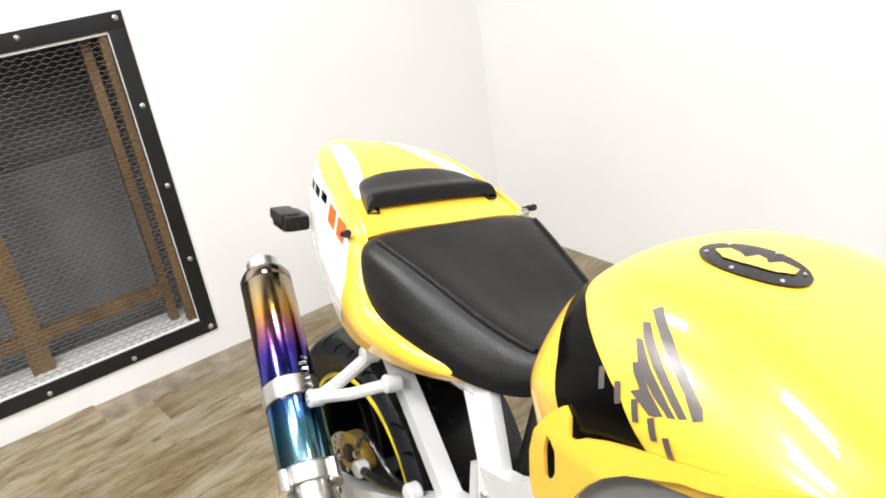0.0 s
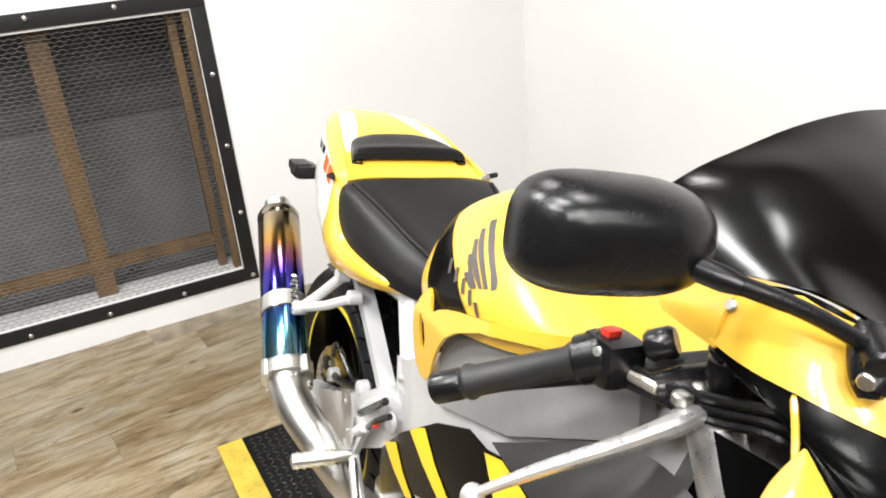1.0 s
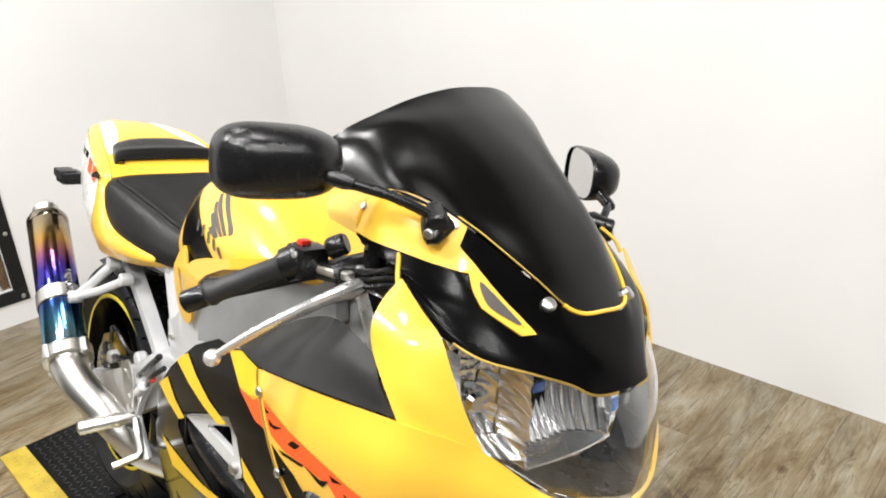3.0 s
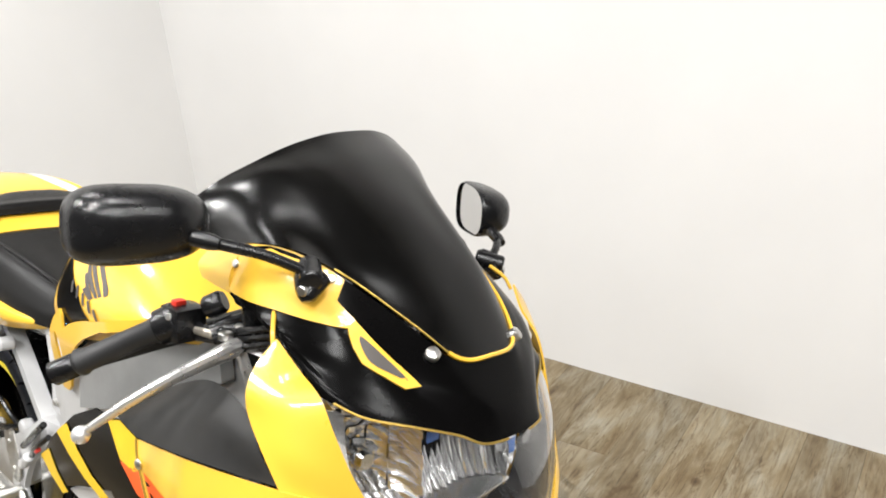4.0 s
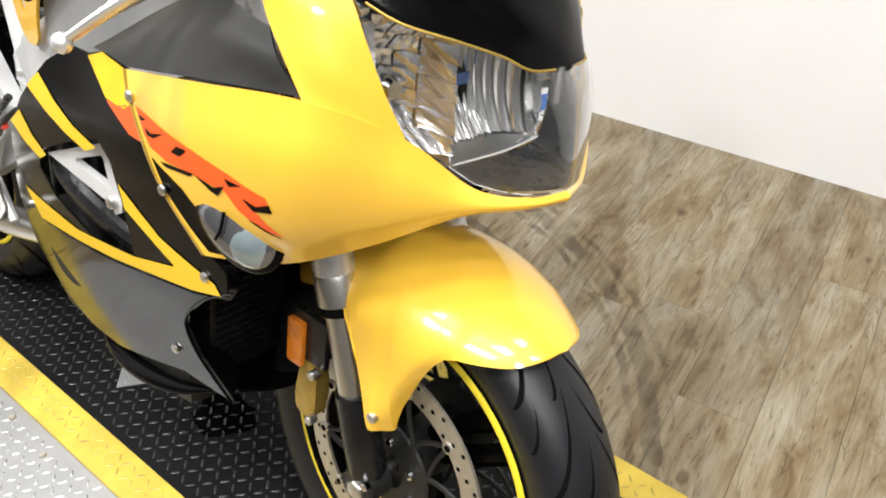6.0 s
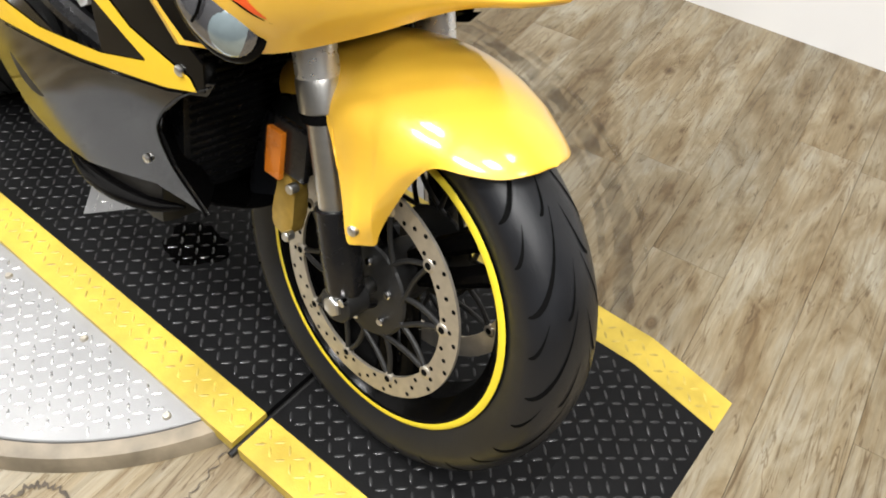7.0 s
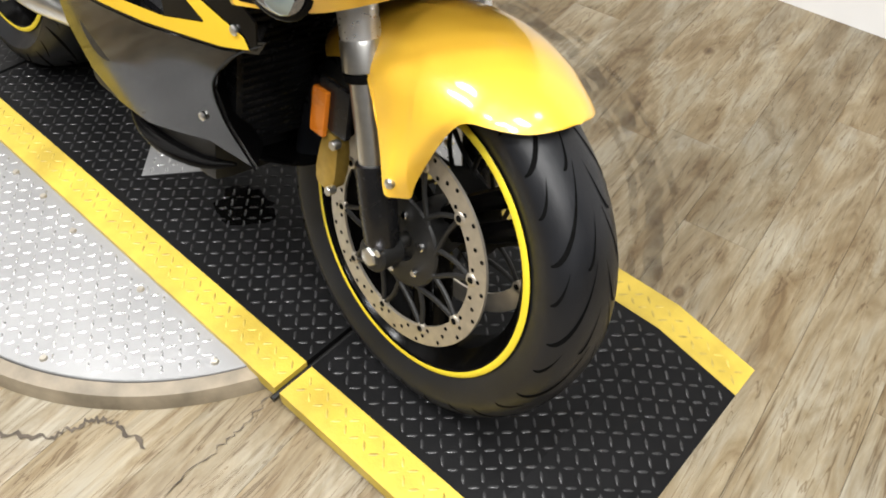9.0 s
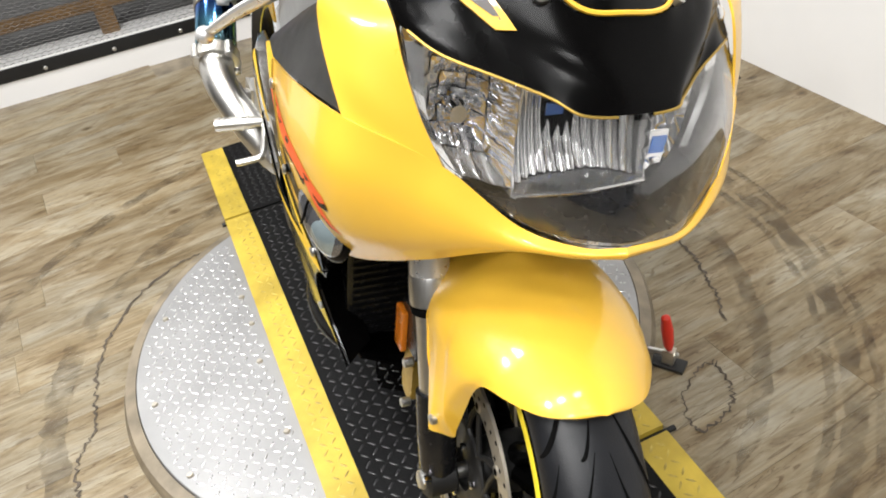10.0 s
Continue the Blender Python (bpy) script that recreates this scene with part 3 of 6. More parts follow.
for a, b in zip(rings, rings[1:] + rings[:1]):
    for k in range(N):
        bm.faces.new((a[k], a[(k + 1) % N], b[(k + 1) % N], b[k]))
part("rim_trim", bm, WOODTRIM, turntable, "scuffed plank-coloured rim trim")
for x, y in ((-0.458, -0.416), (-0.239, -0.222), (-0.468, -0.218), (-0.681, -0.458), (-0.691, -0.224), (-0.822, -0.214), (-0.95, -0.40), (-0.93, -0.216), (-0.60, 0.58), (-0.85, 0.60), (-0.40, 0.50)):
    b = bmesh.new()
    bmesh.ops.create_cone(b, cap_ends=True, segments=12, radius1=0.0075, radius2=0.0055, depth=0.004)
    part("screw", b, ROTOR, turntable, "small domed screw", basis=pose(x, y, 0.035))

clamp = tagged(new("toggle_clamp"), "small steel toggle clamp with a red handle on the floor", "clamp")
clamp.matrix_basis = pose(-0.268, 0.548, 0, 0, 0, 35)
part("base", box_bm((-0.035, -0.018, 0), (0.035, 0.018, 0.008), 0.002), DARKMETAL, clamp)
part("bracket", box_bm((-0.012, -0.010, 0.008), (0.012, 0.010, 0.045), 0.003), ROTOR, clamp)
part("arm", rod_bm((-0.045, 0, 0.028), (0.02, 0, 0.034), 0.006, 10, 0.002), STEEL, clamp)
part("handle", tube_bm([(0.0, 0, 0.042), (-0.003, 0, 0.06), (-0.008, 0, 0.10), (-0.012, 0, 0.130), (-0.0125, 0, 0.134)], [0.005, 0.011, 0.0125, 0.009, 0.004], 12), RED, clamp, "red plastic handle grip")

# scuffs and tears in the floor covering
def arc_mark(name, label, r0, r1, a0, a1, material, z=0.0008, wob=0.004, seed=1, centre=(-0.74, 0.016)):
    rnd = random.Random(seed)
    bm = bmesh.new()
    n = int(abs(a1 - a0) / 1.6) + 2
    prev = None
    for k in range(n + 1):
        a = radians(a0 + (a1 - a0) * k / n)
        j, w = rnd.uniform(-wob, wob), rnd.uniform(0.75, 1.1) * min(1, 6 * min(k / n, 1 - k / n) + 0.15)
        mid, half = (r0 + r1) / 2 + j, (r1 - r0) / 2 * w
        cur = [bm.verts.new((centre[0] + r * math.cos(a), centre[1] + r * math.sin(a), z)) for r in (mid - half, mid + half)]
        if prev:
            bm.faces.new((prev[0], prev[1], cur[1], cur[0]))
        prev = cur
    return tagged(part(name, bm, material), label, "scuff mark", "marks on the floor")


def faint(name, col, alpha, scale=14.0):
    m = mat(name, col, 0.5, var=0.3, scale=scale)
    nt = m.node_tree
    no = nt.nodes.new("ShaderNodeTexNoise")
    no.inputs["Scale"].default_value, no.inputs["Detail"].default_value = scale, 6
    tc = nt.nodes.new("ShaderNodeTexCoord")
    nt.links.new(tc.outputs["Object"], no.inputs["Vector"])
    mr = nt.nodes.new("ShaderNodeMapRange")
    mr.inputs["From Min"].default_value, mr.inputs["From Max"].default_value = 0.38, 0.68
    mr.inputs["To Max"].default_value = alpha
    nt.links.new(no.outputs["Fac"], mr.inputs["Value"])
    nt.links.new(mr.outputs["Result"], nt.nodes["Principled BSDF"].inputs["Alpha"])
    return m


SCUFFS = faint("rubber_scuff", (0.06, 0.044, 0.028), 0.48)
for r, w, a0, a1, sd in ((0.985, 0.022, 8, 128, 1), (0.942, 0.010, 12, 112, 2), (1.030, 0.010, 30, 100, 3), (1.03, 0.02, 185, 285, 4), (0.76, 0.03, 190, 300, 5), (0.82, 0.02, 30, 95, 6)):
    arc_mark("tyre_scuff", "faint dark tyre scuff arc on the plank floor", r - w, r + w, a0, a1, SCUFFS, seed=sd, z=0.0006 + sd * 0.0002, centre=(TC.x, TC.y))


def tear(pts, seed, w=0.004):
    rnd = random.Random(seed)
    path = catmull([(x, y, 0) for x, y in pts], 10 * (len(pts) - 1))
    bm = bmesh.new()
    prev = None
    for i, p in enumerate(path):
        d = (path[min(i + 1, len(path) - 1)] - path[max(i - 1, 0)]).normalized()
        s = V(-d.y, d.x, 0)
        j = rnd.uniform(-0.006, 0.006)
        h = w * rnd.uniform(0.25, 1.0) * (0.2 if i in (0, len(path) - 1) else 1)
        cur = [bm.verts.new(p + s * (j + h) + V(0, 0, 0.0022)), bm.verts.new(p + s * (j - h) + V(0, 0, 0.0022))]
        if prev:
            bm.faces.new((prev[0], prev[1], cur[1], cur[0]))
        prev = cur
    tagged(part("floor_tear", bm, CRACK), "dark ragged tear in the vinyl floor covering", "floor tear", "marks on the floor")


tear([(-1.212, -0.279), (-1.205, -0.345), (-1.130, -0.455), (-1.035, -0.525), (-0.930, -0.570), (-0.832, -0.585)], 3, 0.0045)
tear([(-0.832, -0.585), (-0.764, -0.592), (-0.700, -0.600), (-0.645, -0.632), (-0.566, -0.638), (-0.499, -0.628), (-0.403, -0.611), (-0.311, -0.591)], 4, 0.0040)
tear([(-0.505, -0.552), (-0.424, -0.543), (-0.347, -0.493), (-0.328, -0.457), (-0.312, -0.415), (-0.281, -0.400), (-0.207, -0.388)], 5, 0.0045)
tear([(-0.228, 0.633), (-0.166, 0.618), (-0.129, 0.595), (-0.102, 0.546), (-0.101, 0.500), (-0.139, 0.493)], 6)
tear([(-0.139, 0.493), (-0.186, 0.525), (-0.226, 0.589), (-0.228, 0.633)], 7, 0.0030)
tear([(-0.616, 0.811), (-0.554, 0.807), (-0.497, 0.796), (-0.428, 0.775), (-0.372, 0.757), (-0.307, 0.720)], 8, 0.0045)
tear([(-0.135, -0.193), (-0.122, -0.267), (-0.121, -0.310), (-0.118, -0.420)], 9, 0.0018)


# ---------- motorcycle ----------
bike = tagged(new("motorcycle"), "yellow and black sport motorcycle leaning on the tread plate track", "motorcycle")
bike.matrix_basis = pose(0, 0, 0.035, -12.5, 0, -2.4)


STEER = pose(0.004, 0, 0.001, 0, 0, -3.2)  # the front wheel stands turned a little to the right


def wheel(name, cx, R, half, rim_r, rim_half, rear=False):
    """Tyre with grooves, black cast rim with a yellow stripe, spokes and hub, about the axle at (cx, 0, R)."""
    c = (cx, 0, R)
    turned = None if rear else STEER
    prof = []
    for k in range(17):
        a = -1 + k / 8
        y = half * math.sin(a * math.pi / 2)
        r = R - (R - rim_r - 0.035) * (1 - math.cos(a * math.pi / 2)) ** 1.15
        prof.append((r, y))
    prof = [(rim_r - 0.003, -rim_half + 0.004), (rim_r + 0.010, -rim_half - 0.002)] + prof + [(rim_r + 0.010, rim_half + 0.002), (rim_r - 0.003, rim_half - 0.004)]
    tyre = part(name + "_tyre", lathe_bm(prof, 120, centre=c), RUBBER, bike, "black road tyre with curved tread grooves", basis=turned)
    bm = bmesh.new()

    def crown(s, ang, lift=0.0004):
        y = half * math.sin(s * math.pi / 2)
        r = R - (R - rim_r - 0.035) * (1 - math.cos(s * math.pi / 2)) ** 1.15 + lift
        return V(cx + r * math.cos(ang), y, R + r * math.sin(ang))
    n = 15
    for k in range(n):
        for side in (-1, 1):
            base = 2 * math.pi * (k + (0.5 if side > 0 else 0)) / n
            for s0, s1, d0, d1, w in ((0.12, 0.88, 0.04, -0.36, 0.0066), (0.05, 0.30, 0.24, 0.02, 0.0054), (0.58, 0.92, 0.02, -0.14, 0.0046)):
                prev = None
                for q in range(13):
                    t = q / 12
                    s = side * (s0 + (s1 - s0) * t)
                    ang = base + (d0 + (d1 - d0) * (1 - (1 - t) ** 2.0)) * (1 if not rear else -1)
                    h = w * math.sin(math.pi * (0.06 + 0.88 * t)) / R
                    cur = [bm.verts.new(crown(s, ang - h)), bm.verts.new(crown(s, ang + h))]
                    if prev:
                        bm.faces.new((prev[0], prev[1], cur[1], cur[0]))
                    prev = cur
    tagged(part("tread_groove", bm, GROOVE, tyre, smooth=80), kind="stuff")
    rp = [(rim_r + 0.001, -rim_half), (rim_r - 0.004, -rim_half - 0.003), (rim_r - 0.012, -rim_half), (rim_r - 0.020, -rim_half + 0.012), (rim_r - 0.035, -rim_half * 0.5), (rim_r - 0.036, rim_half * 0.5),
          (rim_r - 0.020, rim_half - 0.012), (rim_r - 0.012, rim_half), (rim_r - 0.004, rim_half + 0.003), (rim_r + 0.001, rim_half), (rim_r - 0.02, 0.0)]
    rim_ob = part(name + "_rim", lathe_bm(rp, 96, closed=True, centre=c), BLACK, bike, "gloss black cast rim", basis=turned)
    for sg in (-1, 1):
        part("rim_stripe", lathe_bm([(rim_r + 0.0005, sg * (rim_half + 0.0012)), (rim_r - 0.0035, sg * (rim_half + 0.0042)), (rim_r - 0.0092, sg * (rim_half + 0.0030))], 96, centre=c), LEMON, rim_ob, "yellow rim tape stripe", smooth=80)
    for k in range(3):
        a = radians(90 + 120 * k + (70 if not rear else 40))
        for d in (-0.16, 0.16):
            p = [V(cx + r * math.cos(a + d * f), 0, R + r * math.sin(a + d * f)) for r, f in ((0.035, 2.2), (0.10, 1.4), (rim_r - 0.03, 0.75))]
            part("spoke", tube_bm(catmull(p, 6), [0.017, 0.016, 0.0155, 0.015, 0.015, 0.016, 0.019], 10, flat=1.0), BLACK, rim_ob)
    part("hub", lathe_bm([(0.012, -0.06), (0.036, -0.06), (0.040, -0.03), (0.045, 0), (0.040, 0.03), (0.036, 0.06), (0.012, 0.06)], 32, centre=c), DARKMETAL, rim_ob)
    return tyre


wheel("front", 0.0, 0.300, 0.061, 0.2225, 0.049)
wheel("rear", -1.28, 0.312, 0.096, 0.2225, 0.076, rear=True)


def brake_disc(name, cx, cz, y, ro, ri, out):
    c = (cx, y, cz)
    ring = part(name, lathe_bm([(ro, -0.0022), (ro, 0.0022), (ri, 0.0022), (ri, -0.0022)], 96, closed=True, centre=c), ROTOR, bike, "drilled steel brake disc", basis=STEER if cx == 0.0 else None)
    bm = bmesh.new()
    for k in range(40):
        for q, f in enumerate((0.22, 0.52, 0.80)):
            if (k + q) % 2 == 0:
                a = 2 * math.pi * (k + 0.33 * q) / 40
                r = ri + (ro - ri) * f
                bm2 = [bm.verts.new((cx + r * math.cos(a) + 0.0034 * math.cos(t), y + out * 0.0025, cz + r * math.sin(a) + 0.0034 * math.sin(t))) for t in [m * math.pi / 4 for m in range(8)]]
                bm.faces.new(bm2)
    tagged(part("drill_hole", bm, GROOVE, ring), kind="stuff")
    for k in range(10):
        a = 2 * math.pi * k / 10 + 0.2
        p2 = V(cx + (ri + 0.004) * math.cos(a), y, cz + (ri + 0.004) * math.sin(a))
        for lean in (-0.62, 0.24):
            p0 = V(cx + 0.066 * math.cos(a + lean), y, cz + 0.066 * math.sin(a + lean))
            p1 = (p0 + p2) / 2 + V(0.006 * math.cos(a + 1.4), 0, 0.006 * math.sin(a + 1.4))
            part("carrier_arm", tube_bm(catmull([p0, p1, p2], 6), 0.0038, 8), DARKMETAL, ring)
        part("bobbin", rod_bm(p2 + V(0, -0.004, 0), p2 + V(0, 0.004, 0), 0.0100, 16, 0.002), ROTOR, ring)
        part("bobbin_hole", rod_bm(p2 + V(0, -0.0046, 0), p2 + V(0, 0.0046, 0), 0.0052, 12, 0.0005), GROOVE, ring)
    part("carrier", lathe_bm([(0.030, -0.006), (0.052, -0.006), (0.070, -0.003), (0.073, 0), (0.070, 0.003), (0.052, 0.006), (0.030, 0.006)], 40, closed=True, centre=c), DARKMETAL, ring)
    for k in range(6):
        a = 2 * math.pi * k / 6 + 0.45
        p = V(cx + 0.050 * math.cos(a), y + out * 0.006, cz + 0.050 * math.sin(a))
        part("disc_bolt", rod_bm(p, p + V(0, out * 0.007, 0), 0.006, 10, 0.0015), CHROME, ring)
    return ring


brake_disc("front_disc", 0.0, 0.300, -0.066, 0.165, 0.134, -1)
brake_disc("front_disc", 0.0, 0.300, 0.066, 0.165, 0.134, 1)
brake_disc("rear_disc", -1.28, 0.312, -0.088, 0.110, 0.080, -1)

# fork legs
FD = V(-0.33, 0, 1).normalized()
for sg in (-1, 1):
    y = sg * 0.106
    foot = V(-0.004, y, 0.318)
    leg = part("fork_leg", rod_bm(foot + FD * 0.105, foot + FD * 0.30, 0.0205, 24), STEEL, bike, "bright chromed lower fork tube")
    part("fork_bottom", tube_bm([foot - FD * 0.012, foot, foot + FD * 0.05, foot + FD * 0.112, foot + FD * 0.114], [0.020, 0.026, 0.0265, 0.0255, 0.022], 20), SATIN, leg, "black fork bottom casting")
    part("axle_clamp", rod_bm((0, y - 0.022, 0.300), (0, y + 0.022, 0.300), 0.026, 24, 0.004), DARKMETAL, leg)
    part("axle_bolt", rod_bm((0, y + sg * 0.006, 0.300), (0, y + sg * 0.0285, 0.300), 0.0145, 6, 0.003), STEEL, leg, "bright hexagon axle bolt")
    part("dust_seal", rod_bm(foot + FD * 0.222, foot + FD * 0.234, 0.0255, 24, 0.002), GROOVE, leg)
    part("fork_collar", tube_bm([foot + FD * 0.234, foot + FD * 0.236, foot + FD * 0.270, foot + FD * 0.276], [0.024, 0.0275, 0.0275, 0.026], 24), STEEL, leg, "polished fork collar")
    part("outer_tube", rod_bm(foot + FD * 0.274, foot + FD * 0.66, 0.0262, 24), POLISHED, leg, "polished silver upper fork tube")
    part("pinch_bolt", rod_bm(foot + V(0.02, sg * 0.018, 0.0), foot + V(0.02, sg * 0.028, 0.0), 0.006, 8, 0.001), CHROME, leg)
    # caliper and reflector
    cal = part("front_caliper", prism_bm(rounded([(-0.142, 0.348), (-0.134, 0.415), (-0.120, 0.430), (-0.104, 0.415), (-0.103, 0.350), (-0.120, 0.336)], 4), lambda u, v, w, s=sg: V(u, s * (0.090 + w), v), 0.024, 0.004), GOLD, bike, "gold anodised four-piston brake caliper")
    for bz in (0.35, 0.425):
        part("caliper_bolt", rod_bm((-0.098, sg * 0.116, bz), (-0.098, sg * 0.130, bz), 0.007, 10, 0.0015), STEEL, cal)
    part("brake_hose", tube_bm(catmull([(-0.11, sg * 0.11, 0.44), (-0.10, sg * 0.095, 0.50), (-0.13, sg * 0.09, 0.60), (-0.16, sg * 0.07, 0.75)], 16), 0.0045, 8), SATIN, cal)
    refl = part("side_reflector", box_bm((-0.148, min(sg * 0.118, sg * 0.127), 0.425), (-0.120, max(sg * 0.118, sg * 0.127), 0.492), 0.003), AMBER, bike, "amber side reflector")
    part("bracket", box_bm((-0.145, min(sg * 0.108, sg * 0.118), 0.435), (-0.085, max(sg * 0.108, sg * 0.118), 0.505), 0.002), SATIN, refl)
part("fork_upper", rod_bm((-0.192, -0.150, 0.930), (-0.105, -0.146, 0.785), 0.0240, 24), POLISHED, bike, "polished silver tube behind the lever")
part("front_axle", rod_bm((0, -0.125, 0.300), (0, 0.125, 0.300), 0.011, 16), STEEL, bike)


# front mudguard: a section carried round the wheel
def mudguard():
    c = V(0, 0, 0.300)
    # angle on the wheel, crown radius, lower edge (x, y, z), inward turn of the edge
    spec = ((56.3, 0.328, 0.1785, 0.006, 0.5700, 0), (56.8, 0.328, 0.177, 0.022, 0.569, 0), (57.8, 0.328, 0.173, 0.036, 0.5675, 0), (59.5, 0.328, 0.165, 0.052, 0.564, 0),
            (62, 0.329, 0.154, 0.066, 0.561, 0), (65, 0.328, 0.137, 0.080, 0.559, 0), (69, 0.327, 0.119, 0.092, 0.558, 0), (73, 0.327, 0.104, 0.102, 0.557, 0.002),
            (77, 0.327, 0.090, 0.110, 0.549, 0.006), (80, 0.327, 0.076, 0.117, 0.528, 0.012), (83, 0.327, 0.064, 0.121, 0.505, 0.018), (86, 0.327, 0.051, 0.125, 0.474, 0.024),
            (89, 0.327, 0.040, 0.128, 0.445, 0.028), (91.5, 0.327, 0.037, 0.129, 0.424, 0.026), (92.7, 0.327, 0.036, 0.129, 0.412, 0.026), (93.5, 0.327, 0.033, 0.129, 0.4085, 0.022), (95, 0.327, 0.024, 0.130, 0.4085, 0.012),
            (98, 0.327, 0.017, 0.131, 0.4115, 0), (101, 0.327, 0.009, 0.131, 0.421, 0), (104, 0.327, 0.003, 0.130, 0.436, 0), (108, 0.327, -0.009, 0.128, 0.466, 0),
            (114, 0.327, -0.032, 0.124, 0.512, 0), (121, 0.327, -0.056, 0.116, 0.555, 0), (130, 0.326, -0.130, 0.100, 0.530, 0), (138, 0.325, -0.190, 0.080, 0.500, 0))
    n = 12

    def bulge(d):
        u = min(1.0, d / 0.085)
        return math.sqrt(1 - (1 - u) ** 2.2) + 0.10 * min(1.0, d / 0.20)

    rows = []
    for deg, r, ex, ey, ez, turn in spec:
        end, rho = math.atan2(ez - c.z, ex), math.hypot(ex, ez - c.z)
        half_sec = []
        for i in range(n + 1):
            q = (i / n) ** 2
            a = radians(deg) + (end - radians(deg)) * q
            rr = r + (rho - r) * q
            y = ey * bulge((r - rho) * q) / bulge(r - rho) - turn * (i / n) ** 14
            half_sec.append(V(rr * math.cos(a), y, c.z + rr * math.sin(a)))
        row = [V(p.x, -p.y, p.z) for p in reversed(half_sec)] + half_sec[1:]
        rows.append([STEER @ p for p in row])
    grid = surface(rows, 110, 72)
    return part("front_mudguard", shell_bm(grid, 0.003, (0, 0, 0.3)), YELLOW, bike, "yellow painted front mudguard")


guard = mudguard()
for sg in (-1, 1):
    part("skirt_bolt", rod_bm((0.015, sg * 0.124, 0.432), (0.015, sg * 0.134, 0.432), 0.0072, 12, 0.002), STEEL, guard, "bright steel skirt bolt")

# ----- nose: headlight lens, yellow surround, black upper cowl, windscreen -----
rows_c = [
    [(-0.272, -0.256, 0.797), (-0.259, -0.259, 0.765), (-0.215, -0.258, 0.690), (-0.155, -0.243, 0.618)],
    [(-0.140, -0.258, 0.822), (-0.135, -0.264, 0.760), (-0.115, -0.252, 0.690), (-0.100, -0.230, 0.632)],
    [(-0.006, -0.242, 0.842), (-0.008, -0.250, 0.780), (-0.020, -0.235, 0.708), (-0.046, -0.205, 0.647)],
    [(0.044, -0.158, 0.806), (0.047, -0.172, 0.765), (0.039, -0.171, 0.722), (0.018, -0.160, 0.682)],
    [(0.082, -0.088, 0.752), (0.088, -0.099, 0.742), (0.086, -0.101, 0.731), (0.076, -0.095, 0.720)],
    [(0.118, -0.038, 0.743), (0.124, -0.040, 0.739), (0.122, -0.041, 0.734), (0.115, -0.040, 0.728)],
    [(0.136, 0.0, 0.748), (0.142, 0.0, 0.744), (0.140, 0.0, 0.738), (0.133, 0.0, 0.732)]]
rows_d = [
    [(-0.058, -0.213, 0.980), (-0.057, -0.236, 0.960), (-0.051, -0.252, 0.938), (-0.045, -0.253, 0.912), (-0.026, -0.249, 0.878), (-0.006, -0.242, 0.842)],
    [(-0.057, -0.212, 0.980), (-0.042, -0.222, 0.952), (-0.025, -0.229, 0.929), (-0.012, -0.229, 0.902), (0.006, -0.222, 0.866), (0.020, -0.207, 0.825)],
    [(-0.056, -0.211, 0.979), (-0.032, -0.200, 0.950), (-0.004, -0.196, 0.930), (0.014, -0.191, 0.896), (0.029, -0.178, 0.852), (0.044, -0.158, 0.806)]]
rows_c_left = [
    [(-0.010, 0.205, 0.842), (-0.012, 0.214, 0.780), (-0.022, 0.205, 0.710), (-0.048, 0.190, 0.652)],
    [(0.024, 0.194, 0.806), (0.024, 0.203, 0.760), (0.018, 0.194, 0.720), (0.004, 0.180, 0.682)],
    [(0.058, 0.162, 0.760), (0.061, 0.168, 0.744), (0.056, 0.162, 0.725), (0.044, 0.150, 0.708)],
    [(0.098, 0.098, 0.730), (0.102, 0.100, 0.725), (0.099, 0.098, 0.718), (0.090, 0.093, 0.711)]]
rows_d_left = [
    [(-0.058, 0.188, 0.975), (-0.058, 0.208, 0.956), (-0.054, 0.221, 0.935), (-0.048, 0.223, 0.910), (-0.030, 0.217, 0.877), (-0.012, 0.207, 0.842)],
    [(-0.057, 0.187, 0.975), (-0.044, 0.196, 0.948), (-0.030, 0.203, 0.926), (-0.018, 0.206, 0.900), (-0.004, 0.206, 0.864), (0.008, 0.200, 0.825)],
    [(-0.056, 0.186, 0.974), (-0.034, 0.180, 0.946), (-0.006, 0.178, 0.922), (0.006, 0.182, 0.892), (0.014, 0.189, 0.850), (0.024, 0.194, 0.806)]]
NARROW = 0.90  # the bodywork's left half sits a little closer in towards the top


def other_side(r):
    return [V(p[0], -p[1] * (0.86 + 0.14 * max(0, min(1, (0.86 - p[2]) / 0.10))), p[2]) for p in r]


